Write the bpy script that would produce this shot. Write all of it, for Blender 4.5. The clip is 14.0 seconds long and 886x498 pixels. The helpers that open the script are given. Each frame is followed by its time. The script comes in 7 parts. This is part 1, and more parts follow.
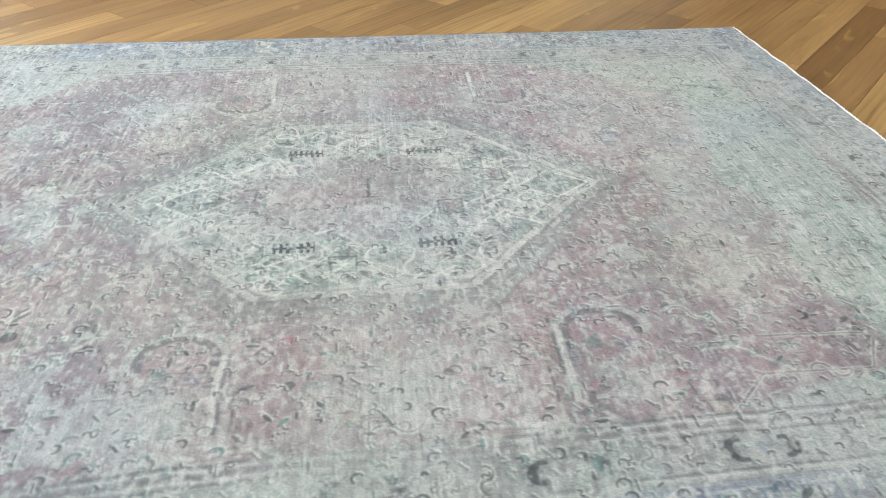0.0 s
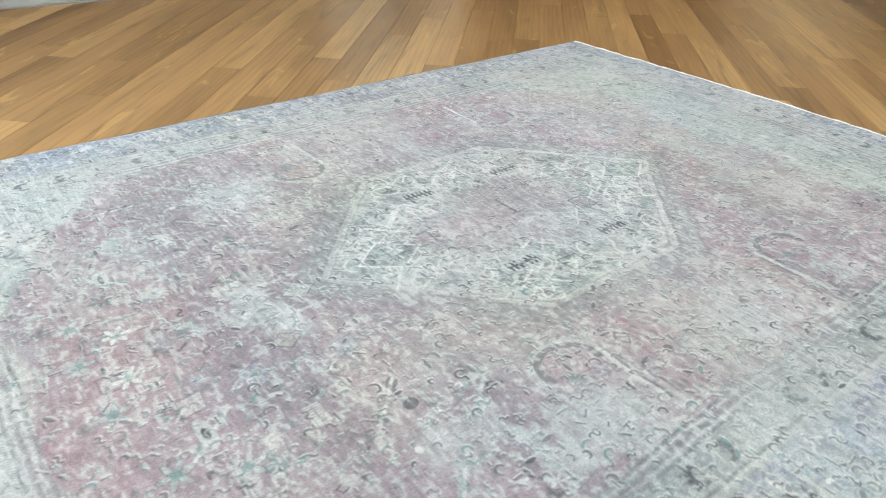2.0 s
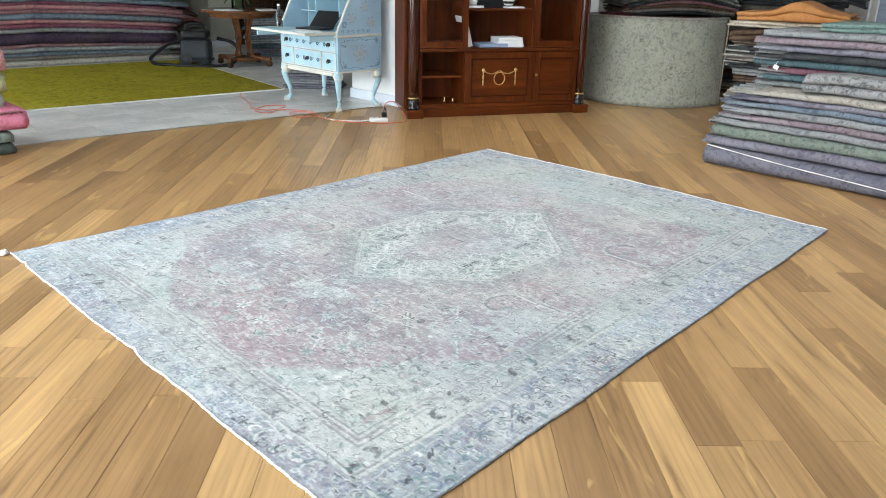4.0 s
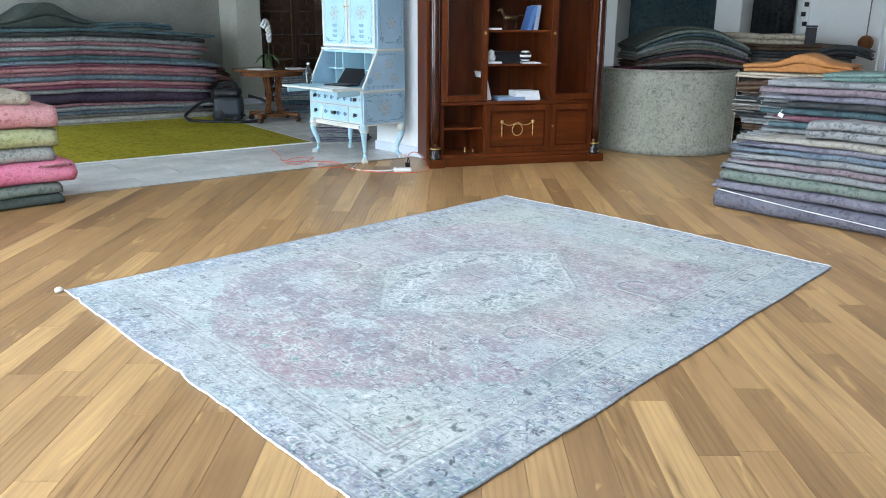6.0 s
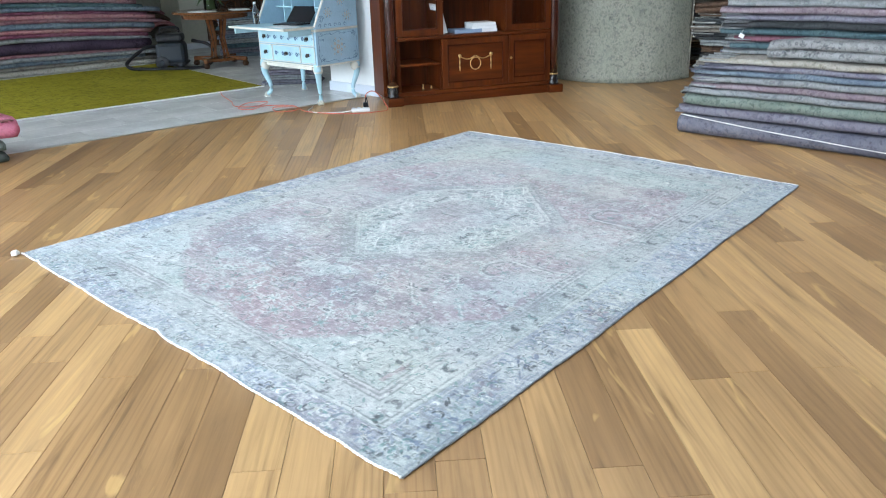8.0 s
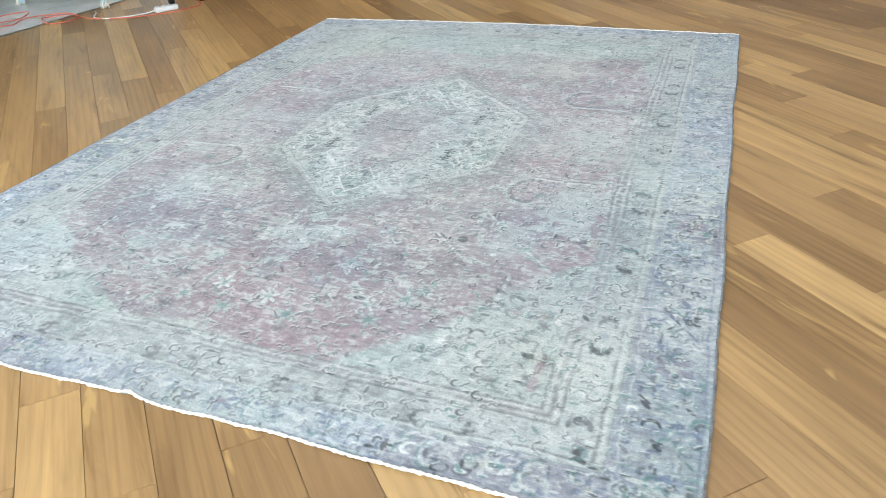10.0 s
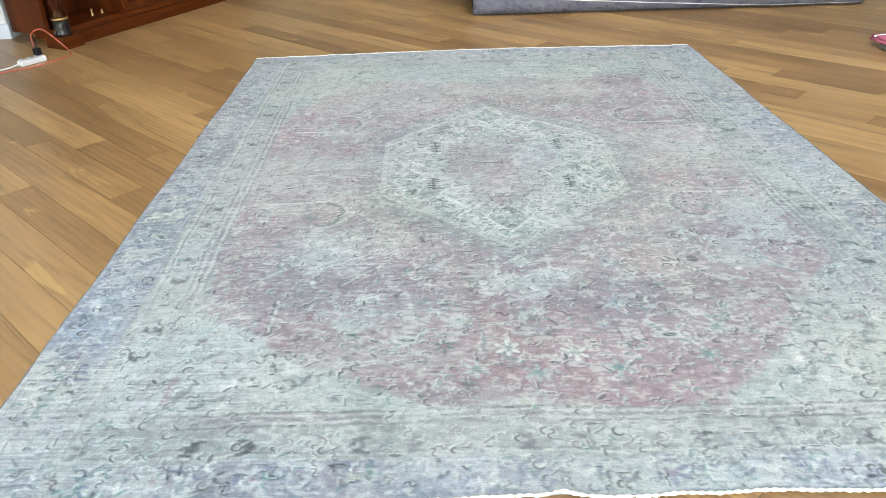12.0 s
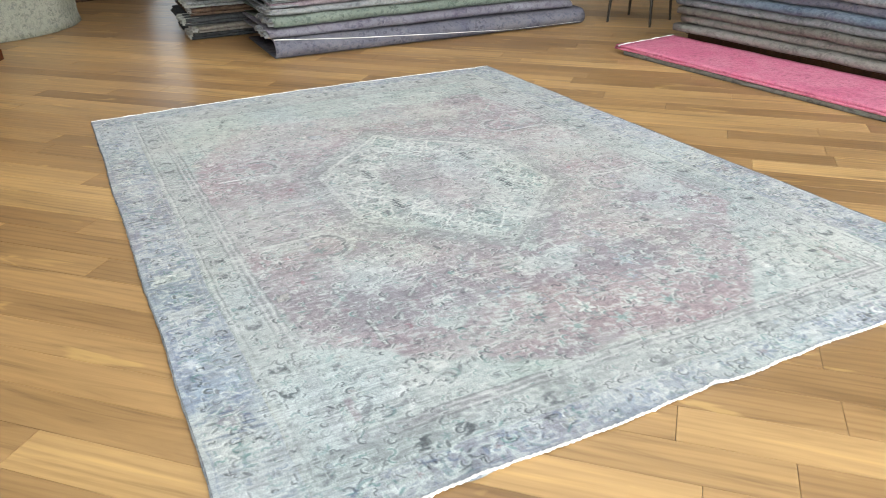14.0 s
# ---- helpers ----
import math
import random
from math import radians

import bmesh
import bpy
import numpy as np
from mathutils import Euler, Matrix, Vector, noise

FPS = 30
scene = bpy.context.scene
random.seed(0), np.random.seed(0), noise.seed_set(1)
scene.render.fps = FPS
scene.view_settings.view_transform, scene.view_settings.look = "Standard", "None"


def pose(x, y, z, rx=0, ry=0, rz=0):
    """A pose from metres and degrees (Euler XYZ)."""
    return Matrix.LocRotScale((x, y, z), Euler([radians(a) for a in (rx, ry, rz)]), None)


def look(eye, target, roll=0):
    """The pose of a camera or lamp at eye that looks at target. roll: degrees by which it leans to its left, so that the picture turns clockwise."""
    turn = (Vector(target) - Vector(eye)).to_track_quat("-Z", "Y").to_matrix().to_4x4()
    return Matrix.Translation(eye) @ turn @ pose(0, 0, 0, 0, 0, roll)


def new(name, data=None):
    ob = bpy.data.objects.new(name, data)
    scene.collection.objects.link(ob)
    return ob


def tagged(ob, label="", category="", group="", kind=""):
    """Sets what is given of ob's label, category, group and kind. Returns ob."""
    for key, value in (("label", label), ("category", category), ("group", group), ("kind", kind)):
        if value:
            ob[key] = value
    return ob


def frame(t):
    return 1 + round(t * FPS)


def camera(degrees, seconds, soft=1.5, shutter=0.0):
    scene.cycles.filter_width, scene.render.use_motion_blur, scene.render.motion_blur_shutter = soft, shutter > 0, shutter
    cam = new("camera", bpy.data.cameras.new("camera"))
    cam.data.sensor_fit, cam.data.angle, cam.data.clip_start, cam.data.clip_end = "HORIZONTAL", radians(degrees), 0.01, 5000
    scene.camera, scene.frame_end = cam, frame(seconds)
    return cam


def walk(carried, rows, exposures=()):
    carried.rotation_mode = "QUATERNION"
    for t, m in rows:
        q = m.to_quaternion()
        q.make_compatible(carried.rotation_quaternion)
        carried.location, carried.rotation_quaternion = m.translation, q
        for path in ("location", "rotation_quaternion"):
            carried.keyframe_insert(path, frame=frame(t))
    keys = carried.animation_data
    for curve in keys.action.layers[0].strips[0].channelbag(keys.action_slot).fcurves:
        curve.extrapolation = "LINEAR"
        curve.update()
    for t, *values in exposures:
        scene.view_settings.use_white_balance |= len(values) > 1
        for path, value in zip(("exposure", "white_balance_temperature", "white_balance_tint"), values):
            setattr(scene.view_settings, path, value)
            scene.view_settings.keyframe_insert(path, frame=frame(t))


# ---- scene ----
cam = camera(60.2, 14.0, soft=0.9, shutter=0.24)
PATH = [
    (0, (0.143, -0.149, 1.227), (0.325, 1.482, 0.083), 0.9),
    (0.5, (-0.225, -0.006, 1.224), (0.172, 1.589, 0.086), 0.6),
    (1, (-0.646, 0.054, 1.203), (0.004, 1.598, 0.111), 1.1),
    (1.5, (-1.08, 0.12, 1.212), (-0.208, 1.565, 0.138), 1.6),
    (2, (-1.523, 0.208, 1.221), (-0.446, 1.558, 0.213), 1.9),
    (2.5, (-1.944, 0.005, 1.309), (-0.707, 1.275, 0.383), 2.2),
    (3, (-2.285, -0.317, 1.345), (-0.993, 0.958, 0.506), 1.3),
    (3.5, (-2.542, -0.634, 1.427), (-1.226, 0.666, 0.666), 1.1),
    (3.7, (-2.664, -0.729, 1.445), (-1.333, 0.572, 0.714), 1.5),
    (5.8, (-2.958, -1.079, 1.449), (-1.646, 0.321, 0.884), 0.4),
    (6, (-2.968, -1.058, 1.45), (-1.65, 0.336, 0.884), 0.4),
    (6.5, (-2.97, -1.026, 1.452), (-1.635, 0.347, 0.877), 0.1),
    (7, (-2.963, -1.022, 1.449), (-1.615, 0.331, 0.854), -0.3),
    (7.5, (-2.956, -1.022, 1.449), (-1.599, 0.303, 0.816), -0.9),
    (8, (-2.985, -0.936, 1.425), (-1.624, 0.342, 0.709), -1.7),
    (8.2, (-2.993, -0.872, 1.414), (-1.631, 0.381, 0.655), -2.2),
    (10.3, (-2.809, 0.695, 1.307), (-1.203, 1.29, 0.273), -4.0),
    (10.5, (-2.806, 0.847, 1.3), (-1.177, 1.375, 0.266), -3.7),
    (11, (-2.901, 1.226, 1.319), (-1.217, 1.595, 0.306), -3.1),
    (11.5, (-2.976, 1.613, 1.349), (-1.253, 1.85, 0.361), -3.0),
    (12, (-2.939, 2.106, 1.328), (-1.199, 2.135, 0.341), -2.1),
    (12.5, (-2.951, 2.476, 1.361), (-1.206, 2.275, 0.406), -1.6),
    (13, (-2.958, 2.795, 1.374), (-1.229, 2.405, 0.447), -1.9),
    (13.5, (-2.901, 3.131, 1.372), (-1.236, 2.505, 0.455), -1.1),
    (14, (-3.021, 3.407, 1.425), (-1.427, 2.625, 0.505), -0.9),
]
walk(cam, [(t, look(eye, target, roll)) for t, eye, target, roll in PATH],
     [(0.0, -0.04, 6850, 9), (0.5, 0.03, 6850, 9), (2.0, 0.10, 6700, 9), (3.7, 0.12, 6550, 9), (5.8, 0.13, 5800, 7), (8.2, 0.10, 5850, 7), (10.3, 0.02, 6400, 7), (12.0, 0.03, 6550, 8), (14.0, 0.06, 6750, 9)])

# ---------------------------------------------------------------- light
world = bpy.data.worlds.new("sky")
scene.world = world
world.use_nodes = True
wn = world.node_tree
sky = wn.nodes.new("ShaderNodeTexSky")
sky.sky_type, sky.sun_disc = "NISHITA", False
sky.sun_elevation, sky.sun_rotation = radians(42), radians(250)
wn.links.new(sky.outputs[0], wn.nodes["Background"].inputs[0])
wn.nodes["Background"].inputs[1].default_value = 0.12

sun = new("sun", bpy.data.lights.new("sun", "SUN"))
sun.data.energy, sun.data.angle, sun.data.color = 0.5, radians(40), (1.0, 0.96, 0.9)
sun.matrix_world = look((-8, -3, 10), (0, 0, 0))


def window_light(name, eye, target, width, height, power, colour):
    """Daylight that enters by one window."""
    ob = new(name, bpy.data.lights.new(name, "AREA"))
    ob.data.shape, ob.data.size, ob.data.size_y = "RECTANGLE", width, height
    ob.data.energy, ob.data.color = power, colour
    ob.matrix_world = look(eye, target)
    return ob


DAY = (0.86, 0.94, 1.0)
window_light("window_light_west", (-5.9, 1.5, 1.75), (0, 1.5, 1.0), 6.2, 2.5, 345, DAY)
window_light("window_light_west_far", (-5.9, 9.0, 1.75), (0, 9.0, 1.0), 4.5, 2.5, 250, DAY)
# lamp above the unseen roof light, added because the light falls from overhead
window_light("added_roof_light", (-0.3, 0.95, 3.72), (-0.3, 0.95, 0), 5.8, 5.3, 95, (0.94, 0.97, 1.0))
window_light("window_light_east", (8.85, 0.6, 1.7), (0, 0.6, 0.8), 3.2, 2.5, 26, DAY)


# ---------------------------------------------------------------- materials
def nodes_of(name):
    m = bpy.data.materials.new(name)
    m.use_nodes = True
    return m, m.node_tree, m.node_tree.nodes["Principled BSDF"]


def add(nt, kind, **values):
    n = nt.nodes.new(kind)
    for k, v in values.items():
        if k in n.inputs:
            n.inputs[k].default_value = v
    return n


def ramp(nt, source, stops):
    r = nt.nodes.new("ShaderNodeValToRGB")
    while len(r.color_ramp.elements) < len(stops):
        r.color_ramp.elements.new(0.5)
    for e, (p, c) in zip(r.color_ramp.elements, stops):
        e.position, e.color = p, (*c, 1)
    nt.links.new(source, r.inputs[0])
    return r.outputs[0]


def mixed(nt, factor, a, b, blend="MIX"):
    m = nt.nodes.new("ShaderNodeMix")
    m.data_type, m.blend_type = "RGBA", blend
    for sock, v in ((m.inputs[0], factor), (m.inputs[6], a), (m.inputs[7], b)):
        if isinstance(v, (int, float)):
            sock.default_value = v
        elif isinstance(v, tuple):
            sock.default_value = (*v, 1)
        else:
            nt.links.new(v, sock)
    return m.outputs[2]


def coords(nt, scale=(1, 1, 1), source="Object"):
    tc, mp = nt.nodes.new("ShaderNodeTexCoord"), nt.nodes.new("ShaderNodeMapping")
    mp.inputs["Scale"].default_value = scale
    nt.links.new(tc.outputs[source], mp.inputs[0])
    return mp


def noise_of(nt, vec, scale, detail=4.0, rough=0.55, distort=0.0):
    n = add(nt, "ShaderNodeTexNoise", Scale=scale, Detail=detail, Roughness=rough, Distortion=distort)
    nt.links.new(vec.outputs[0], n.inputs["Vector"])
    return n.outputs["Fac"]


def bumped(nt, bsdf, height, strength=0.3, distance=0.01):
    b = add(nt, "ShaderNodeBump", Strength=strength, Distance=distance)
    nt.links.new(height, b.inputs["Height"])
    nt.links.new(b.outputs[0], bsdf.inputs["Normal"])


def plain_mat(name, colour, rough=0.5, metal=0.0, vary=0.12, scale=12.0, bump=0.08, spec=0.5):
    """Paint, metal, plastic or plaster with faint blotches at two scales."""
    m, nt, b = nodes_of(name)
    vec = coords(nt)
    big, fine = noise_of(nt, vec, scale * 0.2, 3), noise_of(nt, vec, scale * 4, 5)
    dark = tuple(c * (1 - vary) for c in colour)
    light = tuple(min(1, c * (1 + vary)) for c in colour)
    c1 = ramp(nt, big, [(0.3, dark), (0.7, light)])
    c2 = ramp(nt, fine, [(0.35, (1 - vary * 0.6,) * 3), (0.65, (1, 1, 1))])
    nt.links.new(mixed(nt, 1.0, c1, c2, "MULTIPLY"), b.inputs["Base Color"])
    b.inputs["Roughness"].default_value, b.inputs["Metallic"].default_value = rough, metal
    b.inputs["Specular IOR Level"].default_value = spec
    bumped(nt, b, fine, bump, 0.004)
    return m


def wood_mat(name, dark, light, rough=0.35, axis=0, scale=1.0, coat=0.0):
    """Grain that runs along one axis of the part."""
    m, nt, b = nodes_of(name)
    s = [18.0 * scale] * 3
    s[axis] = 1.1 * scale
    vec = coords(nt, tuple(s))
    g = noise_of(nt, vec, 1.0, 7, 0.62, 0.9)
    fine = noise_of(nt, coords(nt, tuple(5 * v for v in s)), 1.0, 4, 0.6)
    big = noise_of(nt, coords(nt), 1.7, 3)
    mid = tuple((a + c) / 2 for a, c in zip(dark, light))
    c = ramp(nt, g, [(0.3, dark), (0.5, mid), (0.72, light)])
    c = mixed(nt, 0.6, c, ramp(nt, fine, [(0.3, (0.72,) * 3), (0.6, (1, 1, 1))]), "MULTIPLY")
    c = mixed(nt, 0.7, c, ramp(nt, big, [(0.3, (0.8,) * 3), (0.7, (1.12, 1.1, 1.06))]), "MULTIPLY")
    nt.links.new(c, b.inputs["Base Color"])
    b.inputs["Roughness"].default_value = rough
    b.inputs["Coat Weight"].default_value = coat
    b.inputs["Specular IOR Level"].default_value = 0.22
    bumped(nt, b, fine, 0.08, 0.002)
    return m


def plank_mat(name, per_island):
    """Oiled oak: each board its own tone, with grain, pores, pale sapwood streaks and worn gloss."""
    m, nt, b = nodes_of(name)
    if per_island:
        rnd = nt.nodes.new("ShaderNodeNewGeometry").outputs["Random Per Island"]
    else:
        rnd = nt.nodes.new("ShaderNodeObjectInfo").outputs["Random"]
    geo = nt.nodes.new("ShaderNodeNewGeometry")
    mp = nt.nodes.new("ShaderNodeMapping")
    mp.inputs["Rotation"].default_value = (0, 0, radians(-46))
    nt.links.new(geo.outputs["Position"], mp.inputs[0])
    shift = nt.nodes.new("ShaderNodeVectorMath")
    shift.operation = "MULTIPLY_ADD"
    comb = nt.nodes.new("ShaderNodeCombineXYZ")
    for i in range(3):
        nt.links.new(rnd, comb.inputs[i])
    shift.inputs[1].default_value = (37.0, 53.0, 29.0)
    nt.links.new(comb.outputs[0], shift.inputs[0])
    nt.links.new(mp.outputs[0], shift.inputs[2])

    def grain(scale, detail, rough, distort):
        v = nt.nodes.new("ShaderNodeVectorMath")
        v.operation = "MULTIPLY"
        v.inputs[1].default_value = scale
        nt.links.new(shift.outputs[0], v.inputs[0])
        n = add(nt, "ShaderNodeTexNoise", Scale=1.0, Detail=detail, Roughness=rough, Distortion=distort)
        nt.links.new(v.outputs[0], n.inputs["Vector"])
        return n.outputs["Fac"]

    tone = ramp(nt, rnd, [(0.0, (0.300, 0.172, 0.072)), (0.22, (0.362, 0.212, 0.089)), (0.5, (0.432, 0.259, 0.110)),
                          (0.8, (0.500, 0.308, 0.131)), (1.0, (0.580, 0.370, 0.158))])
    figure = grain((0.9, 11.0, 1.0), 5, 0.6, 1.6)
    fine = grain((3.0, 120.0, 1.0), 4, 0.65, 0.2)
    patch = grain((1.7, 8.5, 1.0), 3, 0.55, 0.9)
    c = mixed(nt, 0.92, tone, ramp(nt, figure, [(0.26, (0.44, 0.39, 0.33)), (0.42, (0.86, 0.85, 0.83)), (0.55, (1.0, 1.0, 0.99)), (0.74, (1.2, 1.2, 1.16))]), "MULTIPLY")
    c = mixed(nt, 0.25, c, ramp(nt, fine, [(0.3, (0.66, 0.62, 0.56)), (0.55, (1, 1, 1))]), "MULTIPLY")
    smoke = grain((0.5, 1.6, 1.0), 4, 0.6, 0.4)
    c = mixed(nt, 0.75, c, ramp(nt, smoke, [(0.3, (0.70, 0.68, 0.66)), (0.6, (1.08, 1.08, 1.07))]), "MULTIPLY")
    wv = nt.nodes.new("ShaderNodeVectorMath")
    wv.operation = "MULTIPLY"
    wv.inputs[1].default_value = (0.55, 8.0, 1.0)
    nt.links.new(shift.outputs[0], wv.inputs[0])
    rings = add(nt, "ShaderNodeTexWave", Scale=1.3, Distortion=7.0, Detail=3.0)
    rings.inputs["Detail Scale"].default_value = 0.8
    rings.bands_direction = "Y"
    nt.links.new(wv.outputs[0], rings.inputs["Vector"])
    some = nt.nodes.new("ShaderNodeMath")
    some.operation = "PINGPONG"
    some.inputs[1].default_value = 0.19
    nt.links.new(rnd, some.inputs[0])
    lines = ramp(nt, rings.outputs["Fac"], [(0.05, (0.60, 0.54, 0.46)), (0.30, (0.96, 0.95, 0.94)), (0.9, (1.05, 1.05, 1.04))])
    strong = ramp(nt, some.outputs[0], [(0.04, (0.12,) * 3), (0.18, (0.4,) * 3)])
    c = mixed(nt, strong, c, mixed(nt, 1.0, c, lines, "MULTIPLY"))
    sap = ramp(nt, patch, [(0.645, (0, 0, 0)), (0.69, (1, 1, 1))])
    c = mixed(nt, sap, c, mixed(nt, 0.46, c, (0.66, 0.43, 0.16)))
    nt.links.new(c, b.inputs["Base Color"])
    r = nt.nodes.new("ShaderNodeMapRange")
    r.inputs["To Min"].default_value, r.inputs["To Max"].default_value = 0.26, 0.44
    nt.links.new(figure, r.inputs[0])
    nt.links.new(r.outputs[0], b.inputs["Roughness"])
    bumped(nt, b, fine, 0.12, 0.0015)
    return m


def pile_mat(name, base, second, third, scale=9.0, vary=1.0):
    """A faded pile carpet seen at some distance: worn patches, small pattern, tufts."""
    m, nt, b = nodes_of(name)
    vec = coords(nt)
    big = noise_of(nt, vec, scale * 0.22, 4, 0.6, 0.5)
    v = add(nt, "ShaderNodeTexVoronoi", Scale=scale * 2.6)
    v.distance = "MANHATTAN"
    nt.links.new(vec.outputs[0], v.inputs["Vector"])
    mid = noise_of(nt, vec, scale * 1.8, 5, 0.7, 1.2)
    fine = noise_of(nt, vec, scale * 30, 3, 0.7)
    c = mixed(nt, ramp(nt, big, [(0.36, (0, 0, 0)), (0.62, (vary,) * 3)]), base, second)
    c = mixed(nt, ramp(nt, mid, [(0.52, (0, 0, 0)), (0.62, (0.75 * vary,) * 3)]), c, third)
    # flowers with dark rims, of which the wear has left only some
    bent = nt.nodes.new("ShaderNodeVectorMath")
    bent.operation = "MULTIPLY_ADD"
    wob = add(nt, "ShaderNodeTexNoise", Scale=scale * 2.2, Detail=2.0)
    nt.links.new(vec.outputs[0], wob.inputs["Vector"])
    bent.inputs[1].default_value = (0.07, 0.07, 0.07)
    nt.links.new(wob.outputs["Color"], bent.inputs[0])
    nt.links.new(vec.outputs[0], bent.inputs[2])
    fl = add(nt, "ShaderNodeTexVoronoi", Scale=scale * 1.7, Randomness=0.75)
    nt.links.new(bent.outputs[0], fl.inputs["Vector"])
    rim = ramp(nt, fl.outputs["Distance"], [(0.10, (0, 0, 0)), (0.20, (0.6 * vary,) * 3), (0.28, (0.6 * vary,) * 3), (0.42, (0, 0, 0))])
    kept = ramp(nt, noise_of(nt, vec, scale * 0.5, 3, 0.6), [(0.34, (0.1,) * 3), (0.62, (1, 1, 1))])
    c = mixed(nt, mixed(nt, 1.0, rim, kept, "MULTIPLY"), c, tuple(0.5 * t for t in third))
    c = mixed(nt, 0.35, c, ramp(nt, v.outputs["Distance"], [(0.08, (0.55,) * 3), (0.5, (1.15,) * 3)]), "MULTIPLY")
    c = mixed(nt, 0.8, c, ramp(nt, fine, [(0.3, (0.5,) * 3), (0.7, (1.15,) * 3)]), "MULTIPLY")
    nt.links.new(c, b.inputs["Base Color"])
    b.inputs["Roughness"].default_value = 0.95
    b.inputs["Specular IOR Level"].default_value = 0.15
    bumped(nt, b, fine, 0.5, 0.006)
    return m


def glass_mat(name, tint=(1, 1, 1), rough=0.02):
    m, nt, b = nodes_of(name)
    b.inputs["Base Color"].default_value = (*tint, 1)
    b.inputs["Transmission Weight"].default_value, b.inputs["Roughness"].default_value = 1.0, rough
    b.inputs["IOR"].default_value = 1.2
    return m


OAK, OAK_FAR = plank_mat("oak_board", False), plank_mat("oak_board_far", True)
GROUT = plain_mat("dark_joint", (0.07, 0.045, 0.025), 0.9)
LIME_WASH = plain_mat("old_lime_wash", (0.46, 0.46, 0.39), 0.85, vary=0.14, scale=5)
WHITE_WALL = plain_mat("white_plaster", (0.78, 0.79, 0.78), 0.85, vary=0.04, scale=4)
CONCRETE = plain_mat("grey_concrete", (0.29, 0.285, 0.255), 0.8, vary=0.22, scale=5)
CEILING = plain_mat("ceiling_paint", (0.6, 0.6, 0.58), 0.9, vary=0.03)
SKIRTING = plain_mat("skirting_paint", (0.62, 0.66, 0.72), 0.5, vary=0.05)
TILE = plain_mat("grey_stone_tile", (0.66, 0.66, 0.64), 0.26, vary=0.16, scale=9)
TILE_JOINT = plain_mat("tile_joint", (0.22, 0.23, 0.24), 0.9)
METAL_TRIM = plain_mat("brushed_steel", (0.62, 0.62, 0.6), 0.35, 1.0, vary=0.05)
MAHOGANY = wood_mat("mahogany", (0.046, 0.0088, 0.0016), (0.140, 0.033, 0.0056), 0.38, axis=2, scale=0.6)
MAHOGANY_H = wood_mat("mahogany_across", (0.046, 0.0088, 0.0016), (0.140, 0.033, 0.0056), 0.38, axis=0, scale=0.6)
MAHOGANY_DARK = wood_mat("mahogany_dark", (0.028, 0.007, 0.004), (0.065, 0.016, 0.007), 0.2, axis=2, coat=0.5)
WALNUT = wood_mat("dark_walnut", (0.028, 0.013, 0.007), (0.075, 0.034, 0.016), 0.35, axis=2)
TABLE_WOOD = wood_mat("cherry_wood", (0.10, 0.036, 0.013), (0.22, 0.09, 0.035), 0.25, axis=0, coat=0.3)
GILT = plain_mat("gilt_brass", (0.72, 0.52, 0.22), 0.32, 1.0, vary=0.15)
BLACK_LACQUER = plain_mat("black_lacquer", (0.02, 0.017, 0.016), 0.2)
BLACK_PLASTIC = plain_mat("black_plastic", (0.014, 0.014, 0.016), 0.42, spec=0.25)
GREY_PLASTIC = plain_mat("slate_plastic", (0.026, 0.033, 0.042), 0.45, spec=0.3)
PALE_BLUE = plain_mat("pale_blue_lacquer", (0.41, 0.61, 0.69), 0.42, vary=0.12, scale=14)
# the pale blue again, with the shade of the unlit sides in its colour
BLUE_SHADED = plain_mat("shaded_blue_lacquer", (0.36, 0.52, 0.64), 0.42, vary=0.14, scale=14)
CREAM_EDGE = plain_mat("cream_gilt_edge", (0.66, 0.64, 0.56), 0.45, vary=0.15)
TAN_PAINT = plain_mat("ochre_flower_paint", (0.46, 0.40, 0.33), 0.6)
NAVY_PAINT = plain_mat("navy_scroll_paint", (0.07, 0.13, 0.24), 0.6)
WHITE_PAPER = plain_mat("white_paper", (0.78, 0.79, 0.8), 0.7, vary=0.04)
BLUE_PAPER = plain_mat("blue_cover", (0.10, 0.20, 0.46), 0.45)
GREY_BLUE_PAPER = plain_mat("grey_blue_cover", (0.28, 0.36, 0.5), 0.5)
ORANGE_CABLE = plain_mat("orange_cable", (0.58, 0.14, 0.085), 0.5)
WHITE_PLASTIC = plain_mat("white_plastic", (0.8, 0.8, 0.79), 0.35, vary=0.03)
COTTON = plain_mat("white_cotton", (0.82, 0.81, 0.77), 0.95, vary=0.1, scale=60, bump=0.5, spec=0.1)
PETAL = plain_mat("white_petal", (0.85, 0.84, 0.82), 0.6, vary=0.05)
STEM = plain_mat("green_stem", (0.07, 0.12, 0.04), 0.6)
GLASS = glass_mat("clear_glass")
DARK_METAL = plain_mat("dark_metal", (0.045, 0.036, 0.03), 0.4, 0.6)
BOTTLE = glass_mat("clear_plastic", (0.9, 0.96, 1.0), 0.08)


# ---------------------------------------------------------------- mesh helpers
def mesh_of(name, bm, material, smooth=False):
    me = bpy.data.meshes.new(name)
    bm.to_mesh(me)
    bm.free()
    for mt in material if isinstance(material, (list, tuple)) else [material]:
        me.materials.append(mt)
    if smooth:
        me.polygons.foreach_set("use_smooth", [True] * len(me.polygons))
    return me


def part(name, bm, material, parent=None, label="", m=None, smooth=False):
    ob = new(name, mesh_of(name, bm, material, smooth))
    if parent is not None:
        ob.parent = parent
    if m is not None:
        ob.matrix_basis = m
    if label:
        ob["label"] = label
    return ob


